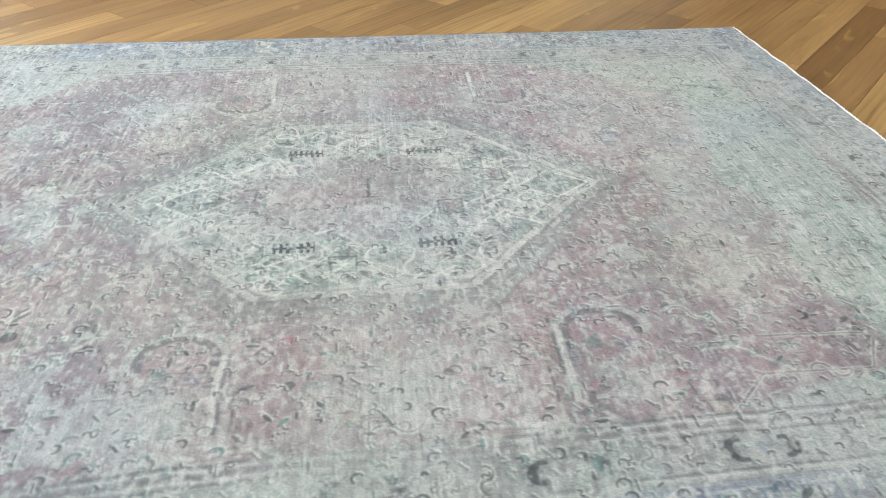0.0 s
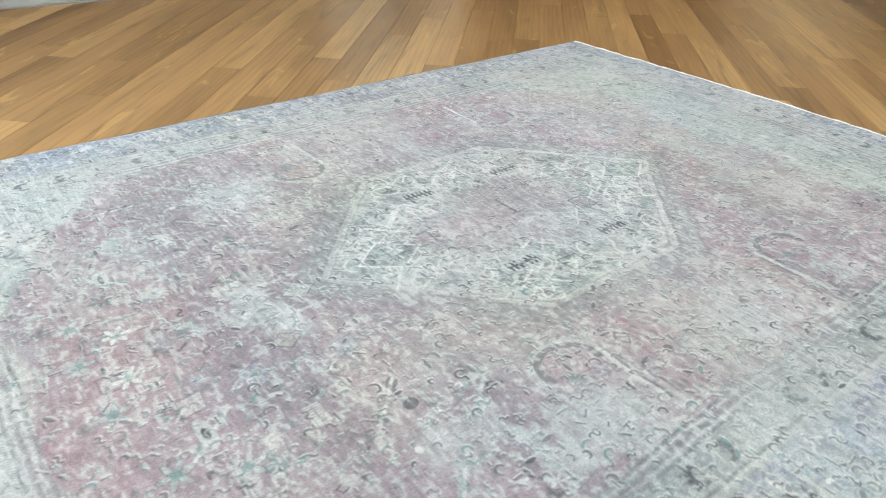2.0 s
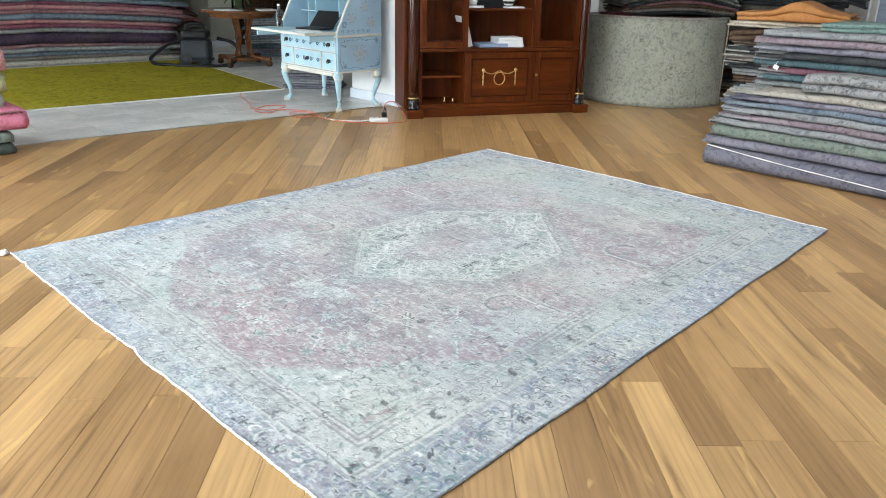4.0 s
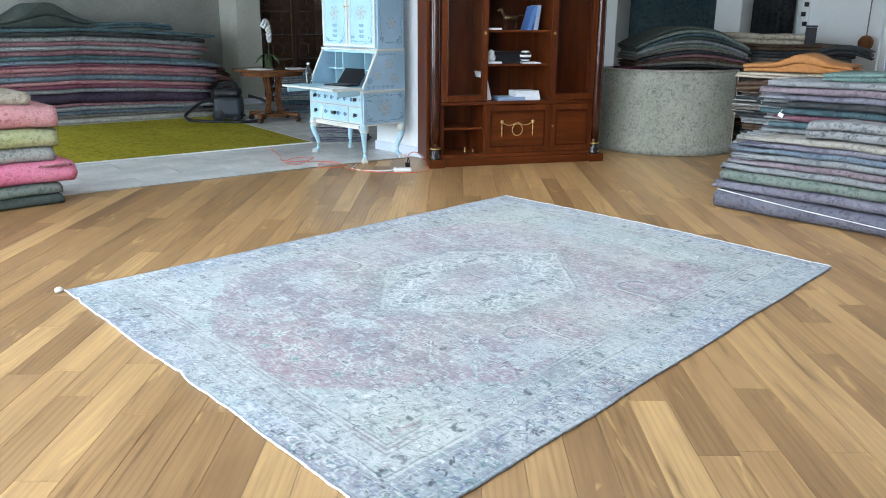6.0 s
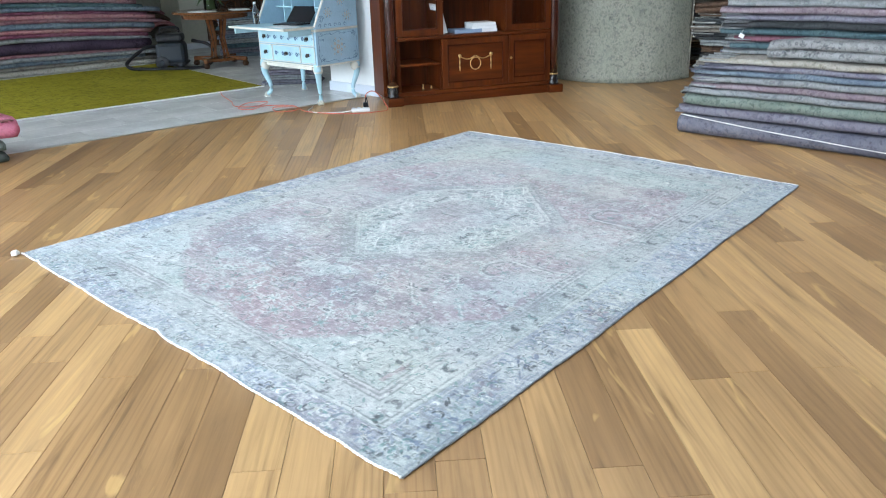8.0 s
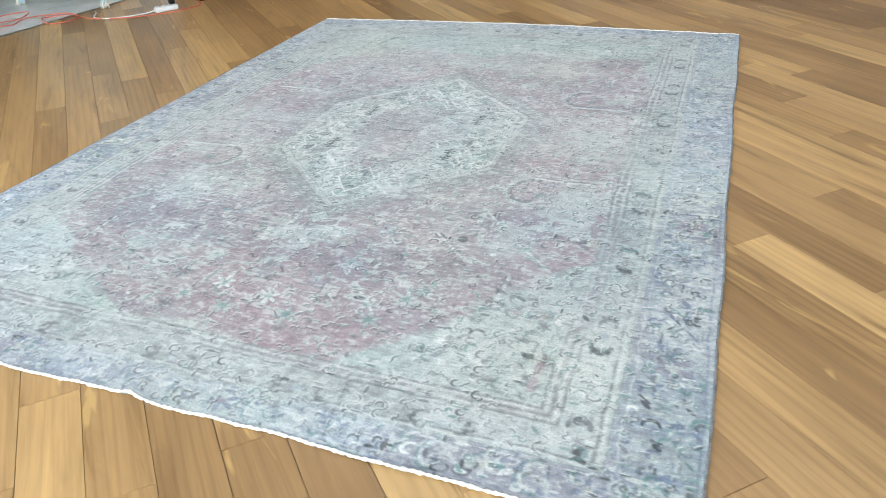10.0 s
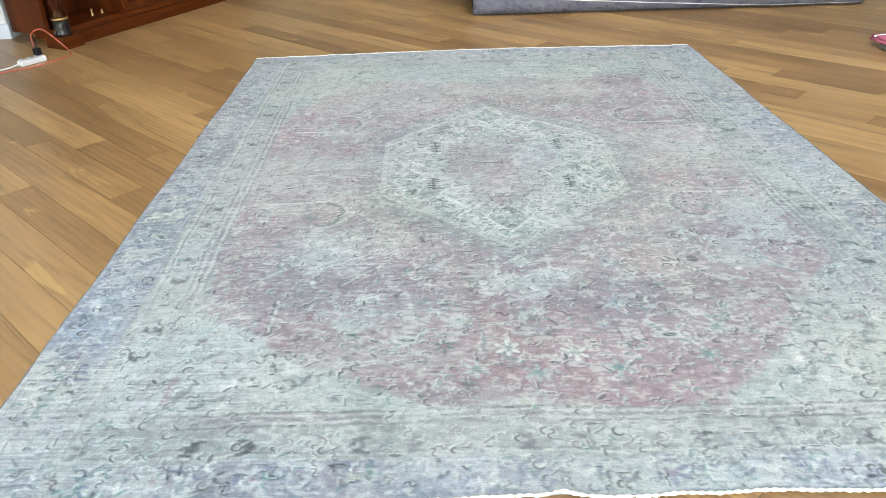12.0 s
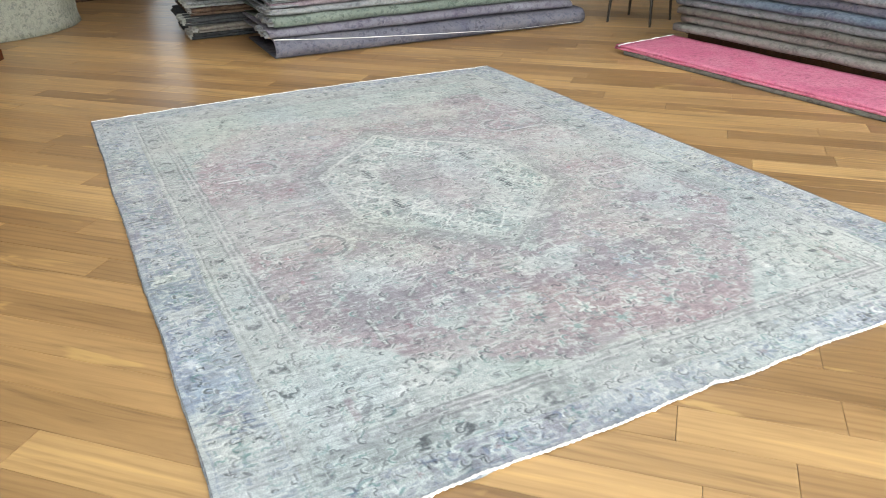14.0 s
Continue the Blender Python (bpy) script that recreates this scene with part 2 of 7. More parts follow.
def thing(name, m, label, category, group="", kind=""):
    ob = new(name)
    ob.empty_display_size = 0.1
    ob.matrix_basis = m
    return tagged(ob, label, category, group, kind)


def box(x0, x1, y0, y1, z0, z1, bevel=0.0, bm=None):
    bm = bm or bmesh.new()
    made = bmesh.ops.create_cube(bm, size=1.0, matrix=Matrix.Translation(((x0 + x1) / 2, (y0 + y1) / 2, (z0 + z1) / 2)) @ Matrix.Diagonal((x1 - x0, y1 - y0, z1 - z0, 1)))
    if bevel:
        edges = list({e for v in made["verts"] for e in v.link_edges})
        bmesh.ops.bevel(bm, geom=edges, offset=bevel, segments=2, affect="EDGES", profile=0.5)
    return bm


def lathe(profile, segments=20, bm=None, at=(0, 0, 0)):
    """A turned shape from (radius, height) pairs, closed where the radius is 0."""
    bm = bm or bmesh.new()
    rings = []
    for r, z in profile:
        r = max(r, 0.0004)
        rings.append([bm.verts.new((at[0] + r * math.cos(2 * math.pi * i / segments), at[1] + r * math.sin(2 * math.pi * i / segments), at[2] + z)) for i in range(segments)])
    for a, b in zip(rings, rings[1:]):
        for i in range(segments):
            j = (i + 1) % segments
            bm.faces.new((a[i], a[j], b[j], b[i]))
    bm.faces.new(list(reversed(rings[0])))
    bm.faces.new(rings[-1])
    return bm


def tube(points, radius, sides=8, bm=None):
    """A round bar along points; radius is a number or a function of 0..1."""
    bm = bm or bmesh.new()
    pts = [Vector(p) for p in points]
    rings = []
    for i, p in enumerate(pts):
        d = (pts[min(i + 1, len(pts) - 1)] - pts[max(i - 1, 0)]).normalized()
        side = d.cross(Vector((0, 0, 1)))
        side = side.normalized() if side.length > 1e-3 else Vector((1, 0, 0))
        up = side.cross(d)
        r = radius(i / (len(pts) - 1)) if callable(radius) else radius
        rings.append([bm.verts.new(p + r * (math.cos(2 * math.pi * k / sides) * side + math.sin(2 * math.pi * k / sides) * up)) for k in range(sides)])
    for a, b in zip(rings, rings[1:]):
        for k in range(sides):
            j = (k + 1) % sides
            bm.faces.new((a[k], a[j], b[j], b[k]))
    bm.faces.new(list(reversed(rings[0])))
    bm.faces.new(rings[-1])
    return bm


def glide(points, steps=8):
    """A Catmull-Rom curve through points."""
    p = [Vector(q) for q in points]
    p = [2 * p[0] - p[1], *p, 2 * p[-1] - p[-2]]
    out = []
    for i in range(1, len(p) - 2):
        for s in range(steps):
            t = s / steps
            out.append(0.5 * (2 * p[i] + (p[i + 1] - p[i - 1]) * t + (2 * p[i - 1] - 5 * p[i] + 4 * p[i + 1] - p[i + 2]) * t * t + (3 * p[i] - p[i - 1] - 3 * p[i + 1] + p[i + 2]) * t ** 3))
    return out + [p[-2]]


def framed_panel(w, h, rail, depth, bm=None, x=0.0, z=0.0, y=0.0):
    """A frame of four bars, in the plane y, from its lower left corner."""
    bm = bm or bmesh.new()
    for x0, x1, z0, z1 in ((0, rail, 0, h), (w - rail, w, 0, h), (rail, w - rail, 0, rail), (rail, w - rail, h - rail, h)):
        box(x + x0, x + x1, y, y + depth, z + z0, z + z1, 0.003, bm)
    return bm


def blossom(bm, x, y, z, r, axis="y"):
    """A flat painted flower of six petals."""
    for k in range(6):
        a = k * math.pi / 3
        cx, cz = x + r * 0.6 * math.cos(a), z + r * 0.6 * math.sin(a)
        ring = []
        for j in range(7):
            b = 2 * math.pi * j / 7
            px, pz = cx + 0.38 * r * math.cos(b), cz + 0.38 * r * math.sin(b)
            ring.append(bm.verts.new((px, y, pz) if axis == "y" else (y, px, pz)))
        bm.faces.new(ring)
    return bm


# ---------------------------------------------------------------- the building
def wall(name, x0, x1, y0, y1, z0, z1, material, label, openings=(), along="x"):
    """A thick wall with real openings (from, to, sill, head), each along the wall."""
    bm = bmesh.new()
    a0, a1 = (x0, x1) if along == "x" else (y0, y1)

    def piece(p, q, lo, hi):
        if q - p > 1e-3 and hi - lo > 1e-3:
            if along == "x":
                box(p, q, y0, y1, lo, hi, 0, bm)
            else:
                box(x0, x1, p, q, lo, hi, 0, bm)
    at = a0
    for p, q, sill, head in openings:
        piece(at, p, z0, z1)
        piece(p, q, z0, sill)
        piece(p, q, head, z1)
        at = q
    piece(at, a1, z0, z1)
    return tagged(part(name, bm, material), label, "wall", kind="structure")


TOP = 3.5
wall("wall_west", -5.75, -5.5, -5.5, 13.0, 0, TOP, WHITE_WALL, "white plastered wall with large shop windows",
     ((-1.7, 1.4, 0.5, 3.0), (1.6, 4.7, 0.5, 3.0), (6.7, 11.3, 0.5, 3.0)), "y")
# unseen south wall: windowless and dark to cut reflections and fill light
wall("wall_south", -5.5, 9.0, -5.75, -5.5, 0, TOP, CONCRETE, "unseen dark back wall, added to cut fill light",
     (), "x")
wall("wall_east", 8.45, 8.7, -5.5, 13.0, 0, TOP, WHITE_WALL, "pale wall with a tall bright window",
     ((-1.0, 2.62, 0.3, 3.0),), "y")
wall("wall_north", -5.5, 8.45, 12.4, 12.65, 0, TOP, CONCRETE, "bare grey concrete wall behind the carpet stack", (), "x")
# unseen ceiling, greyed to lessen bounce light, open under the added roof light
bm = bmesh.new()
for x0, x1, y0, y1 in ((-5.75, -3.2, -5.75, 12.65), (2.6, 8.7, -5.75, 12.65), (-3.2, 2.6, -5.75, -1.7), (-3.2, 2.6, 3.6, 12.65)):
    box(x0, x1, y0, y1, TOP, TOP + 0.2, 0, bm)
tagged(part("ceiling", bm, CEILING), "unseen painted ceiling, greyed to cut bounce, with an added roof light", "ceiling", kind="structure")


def window(name, along, a0, a1, z0, z1, at, label):
    """A glazed opening: frame, mullion and panes."""
    root = thing(name, pose(0, 0, 0), label, "window", kind="structure")
    bm = bmesh.new()
    n = max(2, round((a1 - a0) / 1.5))
    step = (a1 - a0) / n

    def bar(p, q, lo, hi):
        if along == "y":
            box(at - 0.03, at + 0.03, p, q, lo, hi, 0.004, bm)
        else:
            box(p, q, at - 0.03, at + 0.03, lo, hi, 0.004, bm)
    bar(a0, a1, z0, z0 + 0.07)
    bar(a0, a1, z1 - 0.07, z1)
    for i in range(n + 1):
        c = min(max(a0 + i * step, a0 + 0.035), a1 - 0.035)
        bar(c - 0.035, c + 0.035, z0 + 0.07, z1 - 0.07)
    part("window_frame", bm, WHITE_PLASTIC, root)
    for i in range(n):
        p, q = a0 + i * step + 0.04, a0 + (i + 1) * step - 0.04
        bm = box(at - 0.004, at + 0.004, p, q, z0 + 0.07, z1 - 0.07) if along == "y" else box(p, q, at - 0.004, at + 0.004, z0 + 0.07, z1 - 0.07)
        part("pane", bm, GLASS, root).visible_shadow = False
    return root


window("window_1", "y", -1.7, 1.4, 0.5, 3.0, -5.6, "large shop window with white frame")
window("window_2", "y", 1.6, 4.7, 0.5, 3.0, -5.6, "large shop window with white frame")
window("window_3", "y", 6.7, 11.3, 0.5, 3.0, -5.6, "large shop window with white frame")
# roof light out of view, added as a source for the overhead light
roof = thing("window_4", pose(0, 0, 0), "unseen roof light with white glazing bars, added for overhead light", "window", kind="structure")
bm = bmesh.new()
for k in range(7):
    x = min(max(-3.2 + 5.8 * k / 6, -3.17), 2.57)
    box(x - 0.03, x + 0.03, -1.7, 3.6, TOP + 0.02, TOP + 0.1, 0, bm)
part("window_frame", bm, WHITE_PLASTIC, roof)
for k in range(6):
    x = -3.2 + 5.8 * k / 6
    part("pane", box(x + 0.03, x + 0.936, -1.7, 3.6, TOP + 0.05, TOP + 0.058), GLASS, roof).visible_shadow = False
window("window_5", "y", -1.0, 2.62, 0.3, 3.0, 8.58, "tall bright window in the pale wall")

ground = tagged(part("ground", box(-400, 400, -400, 400, -0.4, -0.2), plain_mat("pale_paving", (0.3, 0.3, 0.29), 0.9, vary=0.2, scale=1)), "pale paving outside the shop", "ground", kind="structure")


# white pillar behind the writing cabinet, with its skirting
def pillar(name, x0, x1, y0, y1, label, material=WHITE_WALL):
    root = thing(name, pose(0, 0, 0), label, "pillar", kind="structure")
    part("shaft", box(x0, x1, y0, y1, 0, TOP, 0.006), material, root)
    bm = bmesh.new()
    box(x0 - 0.016, x1 + 0.016, y0 - 0.016, y1 + 0.016, 0.0, 0.11, 0.004, bm)
    part("skirting", bm, SKIRTING, root, "pale blue-grey skirting")
    return root


pillar("pillar_1", 2.72, 3.9, 5.32, 6.12, "white plastered pillar with pale skirting")
pillar("pillar_2", 4.07, 4.55, 11.75, 12.38, "dull beige plastered pillar beside the dark display case", LIME_WASH)
pillar("pillar_3", 8.05, 8.43, 6.5, 7.0, "white plastered pillar between hanging carpets")
pillar("pillar_4", 8.05, 8.43, 4.38, 4.78, "white plastered pillar between hanging carpets")

# ---------------------------------------------------------------- stone floor to the north
NORTH = -7.2                                   # turn of the stone floor and its furniture


def bay(a, b, z=0.0, turn=0.0):
    """A pose on the stone floor: a along its wooden edge, b beyond it."""
    return pose(-0.01, 5.79, 0, 0, 0, NORTH) @ pose(a, b, z, 0, 0, turn)


stone_floor = tagged(part("stone_floor", box(-5.6, 3.9, 0.0, 7.6, -0.06, 0.003), TILE_JOINT, m=bay(0, 0)), "grey stone tile floor beyond the oak boards", "floor", kind="structure")
tagged(part("floor_trim", box(-5.6, 2.75, -0.022, 0.0, -0.01, 0.009, 0.002), METAL_TRIM, m=bay(0, 0)), "slim steel strip between stone and oak floor", "trim", kind="structure")
tile_mesh = mesh_of("tile", box(-0.448, 0.448, -0.223, 0.223, 0.0, 0.007, 0.0015), TILE)
for row in range(17):
    for col in range(11):
        ob = new("tile", tile_mesh)
        ob.parent = stone_floor
        ob.matrix_basis = pose(-5.15 + 0.9 * col + (0.45 if row % 2 else 0), 0.225 + 0.45 * row, 0)

# ---------------------------------------------------------------- carpets
CARPETS = {}


def carpet_mat(key, base, second, third, scale=9.0, vary=1.0):
    if key not in CARPETS:
        if key not in ("hot_pink", "moss", "orange", "faded", "salmon", "pistachio", "sand", "pearl"):      # old dyes are dull
            base, second, third = (tuple(0.64 * (0.90 * v + 0.10 * sum(c) / 3) for v in c) for c in (base, second, third))
        CARPETS[key] = pile_mat("carpet_" + key, base, second, third, scale, vary)
    return CARPETS[key]


GREY = carpet_mat("grey", (0.37, 0.39, 0.41), (0.47, 0.48, 0.48), (0.26, 0.28, 0.31))
BLUE = carpet_mat("blue", (0.20, 0.27, 0.36), (0.30, 0.37, 0.44), (0.14, 0.18, 0.27))
TEAL = carpet_mat("teal", (0.095, 0.175, 0.205), (0.16, 0.25, 0.275), (0.06, 0.11, 0.14))
PURPLE = carpet_mat("purple", (0.29, 0.265, 0.335), (0.37, 0.36, 0.42), (0.20, 0.18, 0.26))
SLATE = carpet_mat("slate", (0.22, 0.22, 0.29), (0.31, 0.30, 0.35), (0.15, 0.16, 0.23), 12)
ROSE = carpet_mat("rose", (0.40, 0.17, 0.20), (0.48, 0.27, 0.29), (0.28, 0.09, 0.13))
PINK = carpet_mat("pink", (0.62, 0.25, 0.27), (0.68, 0.36, 0.36), (0.50, 0.16, 0.20))
HOT_PINK = carpet_mat("hot_pink", (0.74, 0.20, 0.32), (0.80, 0.31, 0.41), (0.60, 0.12, 0.23), 14, 0.7)
MAGENTA = carpet_mat("magenta", (0.34, 0.085, 0.165), (0.40, 0.15, 0.22), (0.22, 0.05, 0.10))
SAGE = carpet_mat("sage", (0.27, 0.34, 0.28), (0.36, 0.42, 0.36), (0.16, 0.22, 0.18), 12)
CREAM = carpet_mat("cream", (0.58, 0.53, 0.44), (0.64, 0.60, 0.52), (0.42, 0.38, 0.31), 12)
MOSS = carpet_mat("moss", (0.28, 0.235, 0.010), (0.34, 0.29, 0.02), (0.18, 0.155, 0.008), 7)
CHARCOAL = carpet_mat("charcoal", (0.060, 0.066, 0.072), (0.10, 0.105, 0.11), (0.035, 0.04, 0.045))
TAUPE = carpet_mat("taupe", (0.27, 0.24, 0.20), (0.34, 0.31, 0.27), (0.19, 0.17, 0.145))
BROWN = carpet_mat("brown", (0.15, 0.085, 0.05), (0.21, 0.13, 0.085), (0.09, 0.05, 0.035))
ORANGE = carpet_mat("orange", (0.46, 0.20, 0.065), (0.52, 0.27, 0.12), (0.36, 0.14, 0.045), 8, 0.5)
AUBERGINE = carpet_mat("aubergine", (0.075, 0.05, 0.09), (0.12, 0.08, 0.13), (0.045, 0.03, 0.06))
FLORAL = carpet_mat("floral", (0.46, 0.46, 0.45), (0.52, 0.52, 0.52), (0.13, 0.14, 0.16), 10)
SAGE_DARK = carpet_mat("dark_sage", (0.11, 0.14, 0.12), (0.16, 0.19, 0.165), (0.07, 0.085, 0.075), 9, 0.6)
FADED = carpet_mat("faded", (0.37, 0.385, 0.315), (0.43, 0.43, 0.36), (0.22, 0.235, 0.22), 13)


MAUVE = carpet_mat("mauve", (0.36, 0.27, 0.31), (0.43, 0.35, 0.38), (0.25, 0.17, 0.21), 11)
WINE = carpet_mat("wine", (0.24, 0.085, 0.125), (0.30, 0.14, 0.18), (0.15, 0.05, 0.08), 11)
SEA_GREEN = carpet_mat("sea_green", (0.24, 0.37, 0.33), (0.30, 0.43, 0.39), (0.17, 0.27, 0.24), 11)
SALMON = carpet_mat("salmon", (0.62, 0.27, 0.28), (0.68, 0.36, 0.36), (0.50, 0.19, 0.22), 12)
PISTACHIO = carpet_mat("pistachio", (0.44, 0.46, 0.20), (0.52, 0.53, 0.31), (0.33, 0.38, 0.16), 12)
SAND = carpet_mat("sand", (0.44, 0.38, 0.29), (0.52, 0.46, 0.37), (0.30, 0.26, 0.20), 12)
PEARL = carpet_mat("pearl", (0.36, 0.36, 0.33), (0.44, 0.44, 0.40), (0.25, 0.25, 0.24), 12)


def folded_carpet(name, length, depth, high, material, label, m, group, seed, sheet=0.010, sag=0.016, droop=0.0, plies=2, lift=None, ragged=0.025):
    """A carpet folded over at its front (local -y), lying along x: nested plies that show at both ends."""
    rng = random.Random(seed)
    root = thing(name, m, label, "carpet", group)
    phase, wave = rng.uniform(0, 6), rng.uniform(0.8, 1.6)
    n = 30
    plies = plies if high > 0.04 else 1
    for k in range(plies):
        unit = high / plies
        r = unit / 2 - 0.0006
        lean = rng.uniform(-0.012, 0.016) * (k > 0)
        back = depth - rng.uniform(0.0, 0.05)
        prof = [(back, 0.0), (depth * 0.66, 0.0), (depth * 0.33, 0.0)]
        prof = [(y, unit / 2 - r) for y, _ in prof]
        for i in range(9):
            a = -math.pi / 2 - math.pi * i / 8
            prof.append((r * 1.15 + r * 1.15 * math.cos(a), unit / 2 + r * math.sin(a)))
        prof += [(y, unit / 2 + r) for y in (depth * 0.33, depth * 0.66, back)]
        inner = []
        for i, (y, z) in enumerate(prof):
            dz = 1 if i < 3 else -1
            if 3 <= i < 12:
                a = -math.pi / 2 - math.pi * (i - 3) / 8
                inner.append((y - sheet * math.cos(a), z - sheet * math.sin(a)))
            else:
                inner.append((y, z + dz * sheet))
        loop = [(y + lean, z + k * unit) for y, z in prof + inner[::-1]]
        bm, rings = bmesh.new(), []
        cut0, cut1 = rng.uniform(0, ragged), rng.uniform(0, ragged)
        curl = [rng.uniform(-1, 1) * max(0.0, ragged - 0.025) * 0.35 for _ in range(2)]
        for s in range(n + 1):
            t = s / n
            x = -length / 2 + cut0 + (length - cut0 - cut1) * t
            rise = min(1.0, m.translation.z / 0.25)
            dz = rise * 0.016 * (noise.noise((x * 1.3, len(group), 0.0)) + 0.5 * noise.noise((x * 3.1, len(group), 3.0))) + 0.35 * sag * noise.noise((x * 2.6 * wave, phase, k))
            dy = 1.6 * sag * noise.noise((x * 1.7, phase + 9, k * 0.4)) + 0.5 * sag * noise.noise((x * 6.0, phase + 5, k))
            end = max(0.0, abs(2 * t - 1) - 0.55) / 0.45
            dz -= droop * (2 * t - 1) ** 2 + 0.012 * end * end * (1 if rng.random() < 2 else 0) * (0 if droop else 1)
            dz += (curl[0] if t < 0.5 else curl[1]) * end ** 4
            hump = 0.0
            if lift:
                hump = lift(t)
            puff = 1 + 0.10 * noise.noise((x * 2.1, phase + 3, k)) + 0.05 * noise.noise((x * 7.0, phase + 4, k))
            rings.append([bm.verts.new((x + 0.02 * noise.noise((y * 6, phase, z * 20)) * (s in (0, n)), y + dy, max(0.001, z * puff + dz * (1.0 if z > 0.3 * high else 0.85)) if droop == 0 and lift is None else z * puff + dz + hump * z / high)) for y, z in loop])
        c = len(loop)
        for a, b in zip(rings, rings[1:]):
            for i in range(c):
                j = (i + 1) % c
                bm.faces.new((a[i], b[i], b[j], a[j]))
        h = len(prof)
        for ring, flip in ((rings[0], False), (rings[-1], True)):
            for i in range(h - 1):
                q = [ring[i], ring[i + 1], ring[c - 2 - i], ring[c - 1 - i]]
                bm.faces.new(q[::-1] if flip else q)
        bmesh.ops.recalc_face_normals(bm, faces=bm.faces[:])
        part("ply", bm, material, root, smooth=True)
    return root


def crumpled_end(root, length, depth, high, material, rng):
    """The loose end of a folded carpet: its sheet runs back and forth in uneven loops."""
    bm, waves, steps = bmesh.new(), rng.choice((2.5, 3.0, 3.5)), 44
    run = depth * rng.uniform(0.30, 0.46)
    phase, far_end = rng.uniform(0, 6), -length / 2 + rng.uniform(-0.03, 0.02)
    rows = []
    for i in range(steps + 1):
        t = i / steps
        a = t * waves * 2 * math.pi + phase
        y = 0.012 + run * t + 0.02 * math.sin(2 * a + 1)
        z = high / 2 + high * 0.40 * math.sin(a) * (0.8 + 0.2 * math.sin(3.1 * a))
        dy, dz = run / steps + 0.04 * math.cos(2 * a + 1) * waves * 2 * math.pi / steps, high * 0.40 * math.cos(a) * waves * 2 * math.pi / steps
        q = math.hypot(dy, dz) or 1.0
        ny, nz = -dz / q * 0.0045, dy / q * 0.0045
        x = far_end + 0.016 * noise.noise((t * 5, phase, 0))
        rows.append([bm.verts.new(p) for p in ((x, y + ny, z + nz), (x, y - ny, z - nz), (x + 0.22, y - ny, z - nz), (x + 0.22, y + ny, z + nz))])
    for a, b in zip(rows, rows[1:]):
        for i in range(4):
            bm.faces.new((a[i], a[(i + 1) % 4], b[(i + 1) % 4], b[i]))
    bm.faces.new(rows[0])
    bm.faces.new(rows[-1][::-1])
    bmesh.ops.recalc_face_normals(bm, faces=bm.faces[:])
    part("loose_end", bm, material, root, "pale grey frayed end loops", smooth=True)


def stack(rows, base, along, group, seed, droop=0.0, plies=2, loose=None):
    """Folded carpets laid on one another. rows: (material, words, length, depth, high, shift along, shift back)."""
    z, rng = 0.0, random.Random(seed)
    for material, words, length, depth, high, dx, dy in rows:
        m = base @ pose(dx, dy, z + 0.001, 0, 0, along + rng.uniform(-0.7, 0.7))
        root = folded_carpet("folded_carpet", length, depth, high, material, words, m, group, rng.random(), droop=droop * min(1.0, z / 0.5) if z > 0.1 else 0.0, plies=plies)
        if loose:
            crumpled_end(root, length, depth, high, loose, random.Random(high + z))
        z += high + 0.002
    return z


# stack against the grey wall, north
north_rows = []
north_looks = [(CREAM, "beige folded carpet at the foot of a tall stack", 0.075), (TAUPE, "tan folded carpet in a tall stack", 0.05), (BLUE, "dusty blue folded carpet in a tall stack", 0.06), (GREY, "grey folded carpet in a tall stack", 0.055),
               (ROSE, "thin dark rose folded carpet in a tall stack", 0.04), (AUBERGINE, "thick dark aubergine folded carpet in a tall stack", 0.15), (GREY, "light grey folded carpet in a tall stack", 0.065),
               (MAGENTA, "magenta folded carpet in a tall stack", 0.055), (PINK, "salmon pink folded carpet in a tall stack", 0.05), (BLUE, "grey-blue folded carpet in a tall stack", 0.075),
               (ROSE, "rose red folded carpet in a tall stack", 0.05), (PINK, "faded pink folded carpet in a tall stack", 0.065), (MAGENTA, "wine red folded carpet in a tall stack", 0.035), (BLUE, "steel blue folded carpet in a tall stack", 0.06),
               (TEAL, "teal folded carpet in a tall stack", 0.055), (ROSE, "old rose folded carpet in a tall stack", 0.07), (GREY, "pale grey folded carpet in a tall stack", 0.06), (ROSE, "dull red folded carpet in a tall stack", 0.055), (FLORAL, "grey floral folded carpet in a tall stack", 0.07), (CHARCOAL, "dark grey folded carpet in a tall stack", 0.06), (TEAL, "dark green folded carpet in a tall stack", 0.05)]
rng = random.Random(5)
for i, (mt, words, high) in enumerate(north_looks):
    ln = 4.3 + rng.uniform(-0.30, 0.2)
    north_rows.append((mt, words, ln, 1.35, high, rng.uniform(0.04, 0.17), rng.uniform(-0.03, 0.05)))
north_top = stack(north_rows, bay(0.02, 4.98, 0.007), 0, "carpets in the north stack", 11, droop=0.10, plies=1) + 0.007
for dx, dy, dz, ln, mt, words, turn in ((0.05, 0.2, 0.0, 1.7, SAGE_DARK, "dark grey-green carpet thrown over a stack", 12), (1.15, 0.3, 0.0, 1.3, TEAL, "dark teal carpet folded on a stack", -5), (-1.35, 0.1, 0.0, 0.9, ROSE, "small red folded carpet on a stack", 4)):
    folded_carpet("folded_carpet", ln, 0.8, 0.085, mt, words, bay(dx, 5.0 + dy, north_top + dz, turn), "carpets in the north stack", dx, droop=0.035 if turn != 12 else 0.0,
                  lift=(lambda t: 0.26 * math.exp(-((t - 0.5) / 0.2) ** 2)) if turn == 12 else None)
